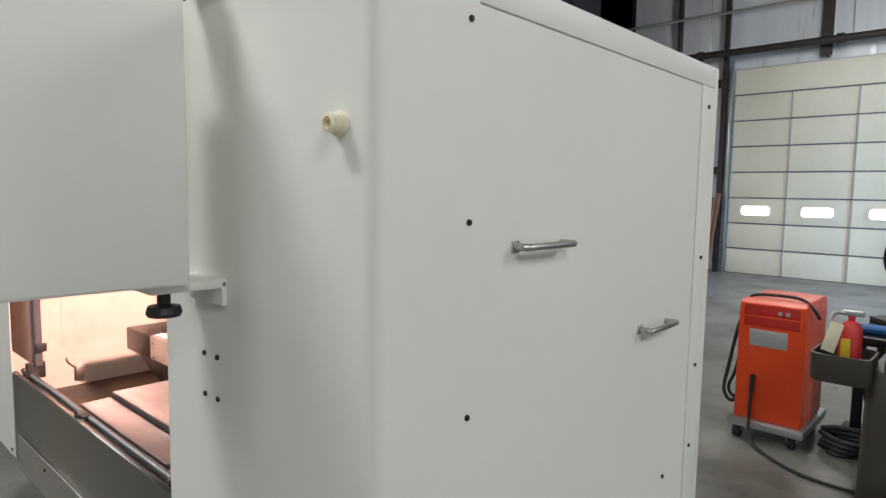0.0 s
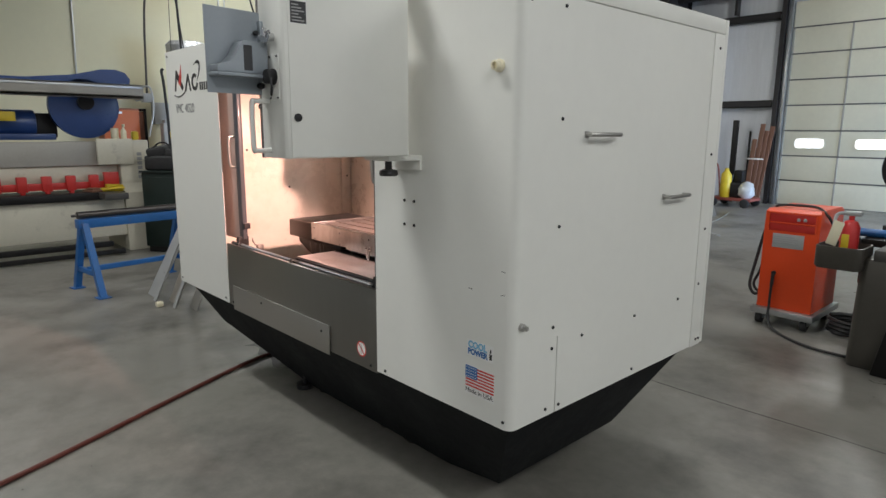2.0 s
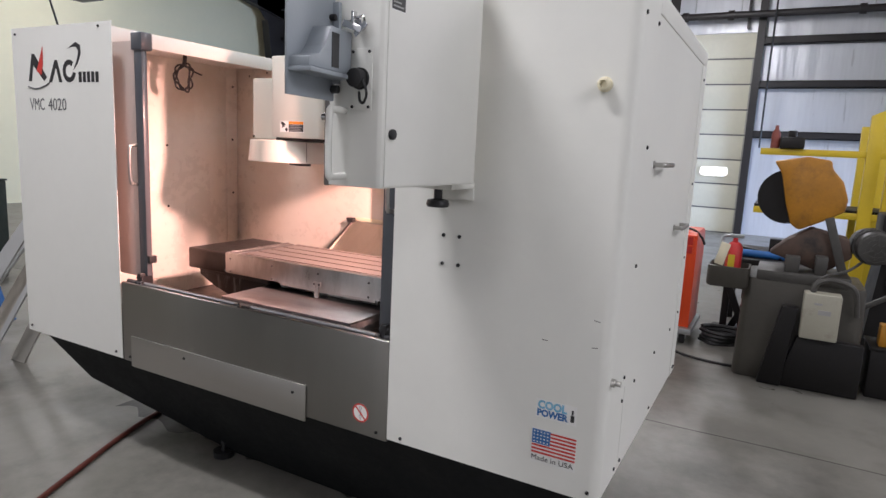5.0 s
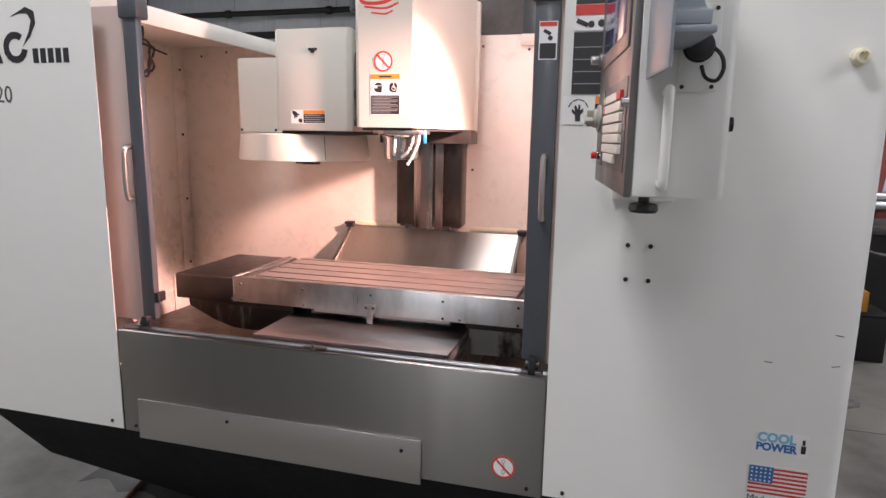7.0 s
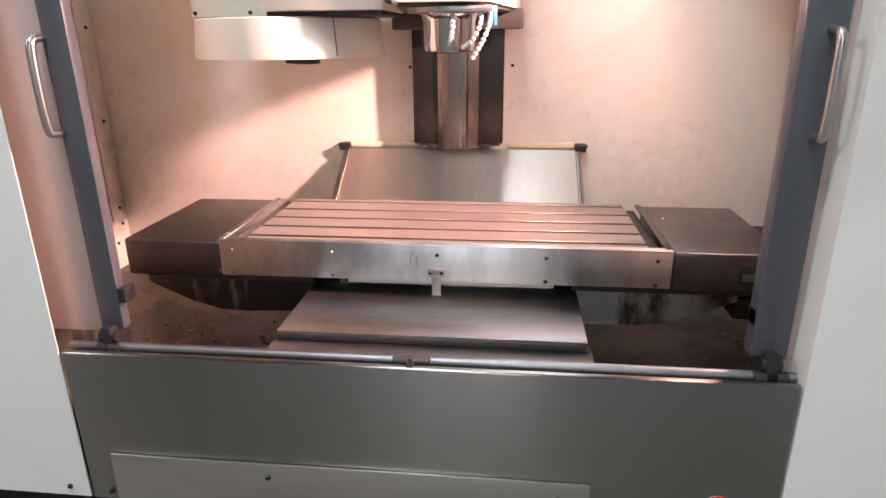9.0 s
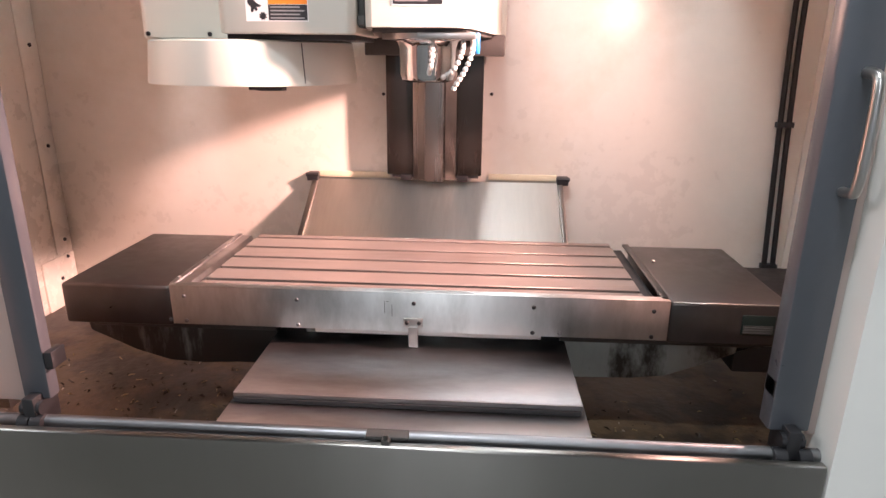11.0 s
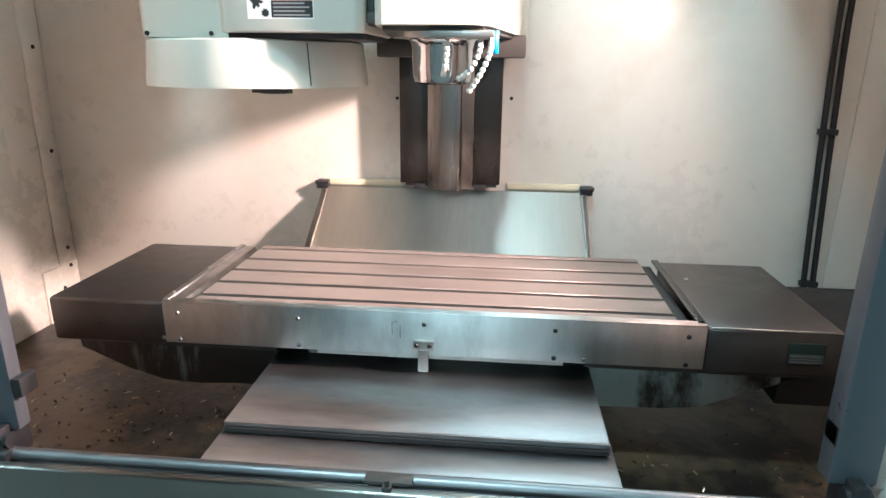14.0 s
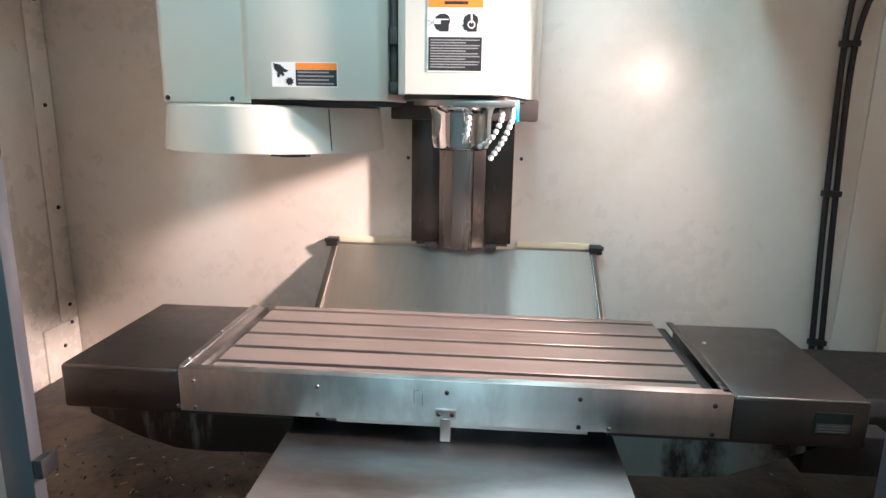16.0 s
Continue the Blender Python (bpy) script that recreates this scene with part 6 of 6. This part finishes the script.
solid("grey_regulator", joined(box(-0.12, 0.12, -0.16, 0.16, 0, 1.78, 0.02), box(-0.1, 0.1, -0.12, 0.14, 1.78, 1.86, 0.02)), ELECTRIC, "grey upright control cabinet beside the wrapped machine", "cabinet", place=(-11.6, 3.50, 0))

# sheets leaning against the machine
SHEETS = [(-3.58, 0.24, 0.355, 1.52, SHEET, "pale coated metal sheet leaning against the machine"), (-3.29, 0.07, 0.31, 1.58, SHEET, "narrow white strip leaning against the machine"),
          (-3.17, 0.20, 0.42, 1.46, LUMBER_PALE, "pale weathered board leaning against the machine"), (-2.91, 0.06, 0.36, 1.40, SHEET, "narrow white strip leaning against the machine"),
          (-2.80, 0.17, 0.48, 1.32, TAUPE, "grey panel leaning against the machine")]
for xb, wdt, yb, zt, m, label in SHEETS:
    xt = -1.63 - wdt * 0.9
    solid("leaning_sheet", loft([[(xb, yb, 0.0), (xb + wdt, yb, 0.0), (xb + wdt, yb + 0.012, 0.0), (xb, yb + 0.012, 0.0)], [(xt, yb + 0.05, zt), (xt + wdt * 0.9, yb + 0.05, zt), (xt + wdt * 0.9, yb + 0.062, zt), (xt, yb + 0.062, zt)]]), m,
          label, "metal sheet", group="leaning sheets")
solid("yellow_foam_block", box(-0.03, 0.03, -0.03, 0.03, 0, 0.045, 0.006), CREAM, "small cream block on the floor", "block", place=(-3.02, 0.28, 0))

# contact shadow and oil under the machine, painted as a dark patch on the slab
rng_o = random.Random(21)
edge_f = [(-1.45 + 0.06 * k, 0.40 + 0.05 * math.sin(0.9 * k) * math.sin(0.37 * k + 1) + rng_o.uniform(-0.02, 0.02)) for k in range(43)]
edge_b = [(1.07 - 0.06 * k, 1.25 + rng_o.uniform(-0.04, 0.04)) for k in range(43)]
solid("oil_stain_trim", prism(edge_f + edge_b, "z", 0.0004, 0.0012), SHADOWSTAIN, "dark patch for the contact shadow and oil on the concrete under the machine", "stain", "structure")

# hose on the floor
solid("air_hose", tube([(-0.46, -1.12, 0.014), (-0.765, -0.463, 0.014), (-0.901, -0.165, 0.014), (-1.05, 0.176, 0.014), (-1.15, 0.491, 0.014), (-1.22, 0.9, 0.014)], 0.013, 8, 6), HOSE, "red-brown air hose lying on the concrete", "hose")
solid("air_hose", tube([(-0.46, -1.12, 0.014), (-0.1, -1.95, 0.014), (0.5, -2.9, 0.014), (1.5, -3.6, 0.014)], 0.013, 8, 6), HOSE, "red-brown air hose lying on the concrete", "hose")

# ---- orange welder ----
we = thing("welding_machine", "bright orange welding power source on a wheeled trolley", "welder", (1.175, 4.05, 0))
body = part("cabinet", loft([[(-0.215, 0.0, 0.16), (0.215, 0.0, 0.16), (0.215, 0.60, 0.16), (-0.215, 0.60, 0.16)], [(-0.215, 0.0, 0.90), (0.215, 0.0, 0.90), (0.215, 0.60, 0.90), (-0.215, 0.60, 0.90)],
            [(-0.213, 0.004, 1.0), (0.213, 0.004, 1.0), (0.213, 0.60, 1.0), (-0.213, 0.60, 1.0)], [(-0.20, 0.03, 1.025), (0.20, 0.03, 1.025), (0.20, 0.59, 1.025), (-0.20, 0.59, 1.025)]]), WELDORANGE, we)
for za, zb in ((0.915, 0.985), (0.838, 0.902)):
    part("control_recess", joined(box(-0.178, 0.178, -0.003, 0.002, za, zb, 0.001)), SHEARRED, we, "dark red control recess")
    part("recess_lip", joined(box(-0.186, 0.186, -0.010, 0.002, zb, zb + 0.010, 0.002), box(-0.186, -0.178, -0.010, 0.002, za, zb, 0.001), box(0.178, 0.186, -0.010, 0.002, za, zb, 0.001)), WELDORANGE, we)
for x in (0.05, 0.10):
    part("knob", cyl((x, 0.0, 0.945), (x, -0.016, 0.945), 0.014, 14, b=0.003), ELECTRIC, we)
part("name_plate", box(-0.140, 0.105, -0.004, 0.001, 0.695, 0.815, 0.002), ELECTRIC, we, "grey plate with unreadable print")
part("plate_rows", joined(*[box(-0.13, 0.06 - 0.03 * (k % 2), -0.0052, -0.0038, 0.73 + 0.018 * k, 0.738 + 0.018 * k, 0) for k in range(4)]), DECAL_GREY, we)
part("cable_socket", joined(cyl((-0.10, 0.0, 0.47), (-0.10, -0.02, 0.47), 0.018, 12), cyl((-0.10, -0.02, 0.46), (-0.10, -0.03, 0.36), 0.014, 10)), RUBBER, we)
part("front_cable", tube([(-0.10, -0.03, 0.38), (-0.10, -0.04, 0.2), (-0.08, -0.08, 0.06), (0.05, -0.22, 0.015), (0.35, -0.42, 0.015), (0.75, -0.45, 0.015)], 0.011, 8, 6), RUBBER, we)
part("side_cable", tube([(-0.215, 0.2, 0.95), (-0.26, 0.15, 0.8), (-0.30, 0.1, 0.5), (-0.32, 0.08, 0.32), (-0.27, 0.07, 0.24), (-0.215, 0.1, 0.27)], 0.014, 8, 6), RUBBER, we)
part("side_cable", tube([(-0.215, 0.25, 0.85), (-0.24, 0.22, 0.7), (-0.27, 0.16, 0.45), (-0.30, 0.12, 0.33), (-0.26, 0.1, 0.27), (-0.215, 0.12, 0.30)], 0.012, 8, 6), RUBBER, we)
part("top_cable", tube([(-0.2, 0.15, 0.98), (-0.16, 0.12, 1.04), (0.0, 0.15, 1.05), (0.15, 0.12, 1.045), (0.23, 0.1, 0.99), (0.26, 0.15, 0.92)], 0.011, 8, 5), RUBBER, we)
part("trolley", joined(box(-0.25, 0.25, -0.05, 0.66, 0.10, 0.155, 0.008)), GALV, we, "grey steel trolley")
for x, y in ((-0.19, 0.03), (0.17, 0.03), (-0.19, 0.56), (0.17, 0.56)):
    w = part("castor", cyl((x - 0.025, y, 0.055), (x + 0.025, y, 0.055), 0.055, 18, b=0.008), RUBBER, we)
    part("fork", joined(box(x - 0.033, x - 0.027, y - 0.03, y + 0.03, 0.05, 0.11, 0.001), box(x + 0.027, x + 0.033, y - 0.03, y + 0.03, 0.05, 0.11, 0.001)), GALV, w)

# ---- chop saw on its stand ----
cs = thing("chop_saw", "abrasive chop saw with amber guard on a grey stand", "chop saw", (2.18, 3.72, 0))
def rounded(hx0, hx1, hy0, hy1, r, z):
    """A rectangle with rounded corners, as a ring of points."""
    ring = []
    for cx_, cy_, a0 in ((hx1 - r, hy1 - r, 0), (hx0 + r, hy1 - r, 90), (hx0 + r, hy0 + r, 180), (hx1 - r, hy0 + r, 270)):
        for k in range(6):
            a = radians(a0 + 18 * k)
            ring.append((cx_ + r * math.cos(a), cy_ + r * math.sin(a), z))
    return ring


part("stand_body", loft([rounded(-0.37, 0.46, -0.26, 0.42, 0.06, 0.0), rounded(-0.375, 0.46, -0.26, 0.42, 0.06, 0.03), rounded(-0.36, 0.45, -0.25, 0.41, 0.06, 0.76), rounded(-0.34, 0.44, -0.24, 0.40, 0.05, 0.79)]), STANDGREY, cs, "grimy grey sheet-metal stand")
part("stand_plinth", prism([(-0.06, 0.0), (0.47, 0.0), (0.47, 0.40), (0.04, 0.40)], "y", -0.345, -0.262, 0.012), OILBLACK, cs)
part("coolant_tray", loft([rounded(-0.62, -0.34, -0.33, -0.02, 0.045, 0.70), rounded(-0.63, -0.33, -0.34, -0.01, 0.05, 0.715), rounded(-0.63, -0.33, -0.34, -0.01, 0.05, 0.862), rounded(-0.62, -0.34, -0.33, -0.02, 0.045, 0.864), rounded(-0.615, -0.345, -0.325, -0.025, 0.045, 0.74)]), STANDGREY, cs, "grey catch tray")
part("tray_bracket", box(-0.37, -0.33, -0.20, -0.10, 0.60, 0.70, 0.006), STANDGREY, cs)
part("belt_case", prism([(-0.19, 0.0), (-0.03, 0.0), (0.03, 0.62), (-0.08, 0.62)], "y", -0.37, -0.262, 0.01), OILBLACK, cs)
part("switch_box", joined(box(0.05, 0.29, -0.40, -0.25, 0.41, 0.75, 0.012)), BOXBEIGE, cs, "beige switch box")
part("box_print", joined(box(0.12, 0.17, -0.4025, -0.3995, 0.67, 0.685, 0), box(0.15, 0.23, -0.4025, -0.3995, 0.60, 0.635, 0)), DECAL_GREY, cs)
part("box_hose", tube([(0.10, -0.33, 0.75), (0.14, -0.33, 0.83), (0.24, -0.33, 0.85), (0.36, -0.33, 0.80), (0.40, -0.30, 0.6)], 0.018, 8, 5), PITGREY, cs)
part("saw_bed", joined(box(-0.28, 0.34, -0.25, 0.25, 0.78, 0.86, 0.01), box(-0.10, 0.0, -0.22, 0.05, 0.86, 0.98, 0.008), box(0.1, 0.18, -0.22, 0.1, 0.86, 1.0, 0.008)), PITGREY, cs)
part("saw_arm", joined(prism([(-0.22, 0.98), (0.16, 0.86), (0.34, 1.0), (0.30, 1.14), (0.05, 1.20), (-0.1, 1.1)], "y", -0.10, 0.10, 0.02)), RUSTCAST, cs, "rust-brown saw arm casting")
part("arm_link", turned(box(-0.03, 0.03, -0.13, -0.09, -0.22, 0.22, 0.006), Matrix.Translation((0.22, -0.02, 1.08)) @ pose(0, 0, 0, 0, -18, 0)), PITGREY, cs)
part("blade", lathe([(0.0, -0.006), (0.21, -0.006), (0.21, 0.006), (0.0, 0.006)], (-0.14, -0.03, 1.42), 36, "y"), OILBLACK, cs, "black abrasive wheel")
gpoly = [(-0.26, 1.69), (-0.04, 1.735), (0.12, 1.71), (0.13, 1.65), (0.21, 1.56), (0.255, 1.43), (0.245, 1.34), (0.12, 1.26), (-0.04, 1.175), (-0.10, 1.22), (-0.15, 1.38), (-0.20, 1.60)]
part("wheel_guard", prism(gpoly, "y", -0.13, 0.06, 0.018, 2), SAWYELLOW, cs, "worn amber wheel guard")
mot = part("saw_motor", cyl((0.47, -0.14, 1.09), (0.44, 0.22, 1.09), 0.122, 24, b=0.015), PITGREY, cs, "grey electric motor with a fan grille")
for k in range(5):
    part("cooling_fin", lathe([(0.12, 0.0), (0.132, 0.0), (0.132, 0.012), (0.12, 0.012)], (0.46, -0.05 + 0.045 * k, 1.09), 24, "y", False), PITGREY, mot)
for r in (0.035, 0.068, 0.10):
    part("grille_ring", ring_y(0.47, -0.143, 1.09, r, 0.006, 0.008), PITGREY, mot)
for k in range(6):
    part("grille_bar", turned(box(-0.005, 0.005, -0.152, -0.144, 0.02, 0.112, 0.001), Matrix.Translation((0.47, 0, 1.09)) @ pose(0, 0, 0, 0, 60 * k, 0)), PITGREY, mot)
part("motor_cable", tube([(0.40, -0.10, 0.98), (0.30, -0.25, 0.92), (0.18, -0.30, 0.88), (0.10, -0.32, 0.80), (0.12, -0.33, 0.75)], 0.010, 8, 5), PITGREY, mot)
part("motor_cable", tube([(0.55, -0.05, 1.0), (0.62, -0.10, 0.9), (0.70, -0.12, 0.84), (0.95, -0.05, 0.80)], 0.014, 8, 5), PITGREY, mot)
solid("yellow_box", box(-0.07, 0.07, -0.06, 0.06, 0, 0.16, 0.008), SAWYELLOW, "amber box on a low crate beside the saw", "box", place=(2.82, 3.62, 0.38))
solid("low_crate", joined(box(-0.16, 0.16, -0.16, 0.2, 0, 0.36, 0.01), box(-0.17, 0.17, -0.17, 0.21, 0.36, 0.38, 0.004)), OILBLACK, "low black crate on the concrete beside the saw", "crate", place=(2.86, 3.66, 0))
dm = thing("lathe_machine", "oily black machine with grey handwheel behind the saw", "machine", (3.25, 4.95, 0))
part("machine_bed", loft([[(-0.5, -0.35, 0), (0.6, -0.35, 0), (0.6, 0.35, 0), (-0.5, 0.35, 0)], [(-0.42, -0.28, 0.85), (0.6, -0.28, 0.85), (0.6, 0.28, 0.85), (-0.42, 0.28, 0.85)]]), OILBLACK, dm)
part("machine_top", box(-0.5, 0.62, -0.32, 0.32, 0.85, 0.93, 0.01), PITGREY, dm)
part("head_stock", box(-0.45, -0.05, -0.22, 0.22, 0.93, 1.28, 0.03), OILBLACK, dm)
part("handwheel", lathe([(0.10, 0.0), (0.12, 0.0), (0.12, 0.02), (0.10, 0.02), (0.10, 0.0)], (-0.25, -0.34, 0.70), 24, "y", False), PITGREY, dm)
part("guide_rail", turned(box(-0.02, 0.02, -0.02, 0.02, -0.45, 0.45, 0.004), Matrix.Translation((-0.55, -0.42, 0.45)) @ pose(0, 0, 0, 0, 55, 0)), PITGREY, dm)
ex = thing("red_canister", "red canister with a yellow label and tag on the pan", "canister", (1.72, 3.56, 0.745))
part("canister_body", lathe([(0.0, 0.0), (0.055, 0.0), (0.06, 0.02), (0.06, 0.25), (0.04, 0.29), (0.018, 0.30), (0.018, 0.33), (0.0, 0.33)], (0, 0, 0), 20), RED, ex)
part("canister_label", box(-0.035, 0.012, -0.066, -0.056, 0.06, 0.20, 0.002), BRIGHTYELLOW, ex)
part("valve", joined(box(-0.05, 0.06, -0.015, 0.015, 0.33, 0.36, 0.004), tube([(-0.03, 0, 0.345), (-0.09, -0.02, 0.33), (-0.10, -0.04, 0.2)], 0.012, 8, 4)), GALV, ex)
part("tag", turned(box(-0.035, 0.035, -0.002, 0.002, -0.09, 0.09, 0.001), Matrix.Translation((-0.08, -0.06, 0.2)) @ pose(0, 0, 0, 0, 14, 0)), CREAM, ex)
tb = thing("work_stand", "blue steel work stand behind the saw", "work stand", (1.85, 4.9, 0))
part("stand_top", box(-0.25, 0.45, -0.5, 0.6, 0.74, 0.80, 0.008), OILBLACK, tb)
for x, y in ((-0.2, -0.45), (0.4, -0.45), (-0.2, 0.55), (0.4, 0.55)):
    part("leg", box(x - 0.03, x + 0.03, y - 0.03, y + 0.03, 0, 0.74, 0.004), OILBLACK, tb)
part("clamp_bar", joined(turned(box(-0.03, 0.03, -0.35, 0.35, 0.0, 0.05, 0.006), Matrix.Translation((0.0, -0.1, 0.80)) @ pose(0, 0, 0, 0, 0, 40)), box(0.1, 0.2, -0.2, -0.1, 0.80, 0.97, 0.01)), OILBLACK, tb)
part("roller", cyl((-0.3, -0.35, 0.835), (0.5, -0.35, 0.835), 0.035, 14), BLUE, tb)
part("brace", turned(box(-0.03, 0.03, -0.03, 0.03, -0.45, 0.45, 0.004), Matrix.Translation((-0.12, -0.5, 0.38)) @ pose(0, 0, 0, 0, -22, 0)), OILBLACK, tb)

coilpts = [((0.16 + 0.02 * math.sin(k * 2.1)) * math.cos(2 * math.pi * k / 14), (0.13 + 0.02 * math.cos(k * 1.3)) * math.sin(2 * math.pi * k / 14), 0.02 + 0.0022 * k) for k in range(64)]
solid("cable_coil", tube(coilpts, 0.017, 6, 2), RUBBER, "black welding cable coiled on the concrete", "cable coil", place=(1.66, 4.22, 0))
jr = thing("floor_jack", "black jack lying on the concrete beside the welder", "jack", (1.70, 4.60, 0))
part("jack_base", box(-0.16, 0.2, -0.12, 0.12, 0, 0.10, 0.02), OILBLACK, jr)
part("jack_arm", turned(box(-0.03, 0.03, -0.04, 0.04, 0, 0.42, 0.008), pose(0, 0, 0.08, 0, 24, 0)), OILBLACK, jr)

# ---- racks behind the saw ----
rk = thing("pallet_rack", "bright yellow upright rack with dark shelves", "rack", (2.9, 7.0, 0))
for x in (-0.02, 0.20):
    part("upright", prism([(-0.07, 0.0), (0.07, 0.0), (0.07, 2.48 if x > 0.1 else 2.34), (-0.07, 2.40 if x > 0.1 else 2.27)], "y", -0.06, 0.06, 0.005), BRIGHTYELLOW, rk).location.x += x
    part("upright", box(x - 0.06, x + 0.06, 1.0, 1.12, 0, 2.2, 0.006), BRIGHTYELLOW, rk)
part("beam", box(-1.2, 0.3, -0.04, 0.04, 1.78, 1.86, 0.006), BRIGHTYELLOW, rk)
part("beam", box(-1.2, 0.3, -0.04, 0.04, 1.05, 1.13, 0.006), BRIGHTYELLOW, rk)
part("shelf", box(-1.2, 0.3, 0.0, 1.0, 1.13, 1.16, 0.003), OILBLACK, rk)
solid("small_machine", joined(box(-0.15, 0.12, -0.1, 0.12, 0, 0.14, 0.02), cyl((-0.02, 0, 0.14), (-0.02, 0, 0.22), 0.05, 12, b=0.008)), OILBLACK, "small black machine part on the rack beam", "machine part", place=(2.05, 7.0, 1.86))
solid("red_bottle", lathe([(0, 0), (0.05, 0), (0.05, 0.18), (0.02, 0.24), (0.02, 0.28), (0, 0.28)], (0, 0, 0), 14), REDOXIDE, "dull red bottle on the rack beam", "bottle", place=(1.85, 7.0, 1.86))
fr = thing("material_rack", "red-oxide welded steel rack on the floor", "rack", (3.68, 6.6, 0))
for x in (-0.5, 0.1, 0.7):
    part("post", turned(box(-0.05, 0.05, -0.05, 0.05, 0, 2.0, 0.005), pose(x, 0, 0, 0, 6 if x > 0 else -4, 0)), REDOXIDE, fr)
part("rail", box(-0.7, 1.0, -0.05, 0.05, 1.93, 2.03, 0.005), REDOXIDE, fr)
part("rail", box(-0.7, 1.0, -0.05, 0.05, 0.8, 0.9, 0.005), REDOXIDE, fr)
solid("steel_tube_bundle", joined(*[cyl((-0.6, 0.07 * k, 0.06 + 0.1 * (k % 2)), (0.9, 0.07 * k, 0.06 + 0.1 * (k % 2)), 0.05, 14) for k in range(4)]), GALV, "bundle of grey steel tube on the frame rail", "tube bundle", place=(3.8, 6.5, 2.03 - 0.46 - 0.67))

# ---- bits along the far wall, beside the overhead door ----
lb = thing("lumber_bundle", "reddish boards stood on end against the wall", "lumber", (-2.85, 13.6, 0))
for k, (dx, h, a) in enumerate(((-0.10, 1.5, 2), (-0.02, 1.85, 3), (0.04, 1.7, 4), (0.10, 1.8, 5))):
    part("board", turned(box(-0.05, 0.05, -0.02, 0.02, 0, h, 0.003), pose(dx, 0.05 * k, 0.02, -5, a, 0)), LUMBER, lb)
part("strap", box(-0.12, 0.25, -0.10, -0.06, 1.05, 1.08, 0.002), DECAL_WHITE, lb)
ct = thing("hand_cart", "red-brown hand cart with black wheels", "cart", (-2.98, 13.0, 0))
part("deck", box(-0.45, 0.5, -0.3, 0.3, 0.14, 0.20, 0.01), REDOXIDE, ct)
for x in (-0.32, 0.38):
    part("wheel", cyl((x, -0.34, 0.10), (x, -0.28, 0.10), 0.10, 18, b=0.01), RUBBER, ct)
    part("wheel", cyl((x, 0.28, 0.10), (x, 0.34, 0.10), 0.10, 18, b=0.01), RUBBER, ct)
part("push_bar", tube([(-0.42, -0.25, 0.2), (-0.52, -0.25, 0.9), (-0.52, 0.25, 0.9), (-0.42, 0.25, 0.2)], 0.018, 8, 4), REDOXIDE, ct)
solid("yellow_drum", lathe([(0, 0), (0.10, 0), (0.115, 0.02), (0.12, 0.30), (0.115, 0.32), (0.12, 0.34), (0.11, 0.52), (0.05, 0.60), (0.04, 0.66), (0, 0.66)], (0, 0, 0), 18), BRIGHTYELLOW, "tall yellow plastic drum on the red cart", "drum", place=(-3.12, 12.88, 0.20))
solid("plastic_bag", loft([[(rr * (1 + 0.15 * math.sin(3 * a + z * 20)) * math.cos(a), rr * math.sin(a), z) for a in [2 * math.pi * k / 16 for k in range(16)]] for rr, z in ((0.1, 0), (0.17, 0.08), (0.18, 0.22), (0.12, 0.33), (0.03, 0.38))]), CLEARFILM, "crumpled clear plastic bag on the red cart", "bag", place=(-2.68, 12.95, 0.20))
solid("black_post", box(-0.06, 0.06, -0.04, 0.04, 0, 1.95, 0.004), OILBLACK, "black steel post stood against the wall", "post", place=(-3.43, 13.9, 0))
solid("black_post", box(-0.02, 0.02, -0.02, 0.02, 0, 1.7, 0.004), OILBLACK, "thin black bar stood against the wall", "bar", place=(-3.1, 13.95, 0))
solid("small_engine", joined(box(-0.2, 0.2, -0.2, 0.2, 0, 0.35, 0.04), cyl((-0.1, -0.05, 0.35), (-0.1, -0.05, 0.5), 0.1, 14, b=0.01), box(0.0, 0.18, -0.1, 0.12, 0.35, 0.62, 0.02)), OILBLACK, "black small engine on the red cart", "engine", place=(-2.98, 13.05, 0.20))
solid("leaning_plank", loft([[(-2.6, 10.8, 0.0), (-2.42, 10.9, 0.0), (-2.42, 10.9, 0.02), (-2.6, 10.8, 0.02)], [(-3.55, 12.4, 0.5), (-3.37, 12.5, 0.5), (-3.37, 12.5, 0.52), (-3.55, 12.4, 0.52)]]), GALV, "grey metal plank propped on the cart", "plank")
solid("extension_cord", tube([(-1.3, 8.5, 0.01), (-1.79, 8.83, 0.01), (-2.0, 9.6, 0.01), (-2.2, 10.6, 0.01), (-2.46, 11.6, 0.01)], 0.009, 6, 6), GALV, "pale cord lying on the concrete", "cord")
# saw-cut joint across the slab
rng_j = random.Random(5)
jp = [(-12.9 + 0.5 * k, 2.14 + rng_j.uniform(-0.012, 0.012)) for k in range(43)]
solid("floor_joint_trim", joined(*[loft([[(x, y - 0.005, 0.0003), (x, y + 0.005, 0.0003), (x, y + 0.005, 0.0010), (x, y - 0.005, 0.0010)], [(x2, y2 - 0.004, 0.0003), (x2, y2 + 0.004, 0.0003), (x2, y2 + 0.004, 0.0010), (x2, y2 - 0.004, 0.0010)]]) for (x, y), (x2, y2) in zip(jp, jp[1:])]), JOINTDIRT, "dirt-filled saw-cut joint in the concrete", "joint", "structure")
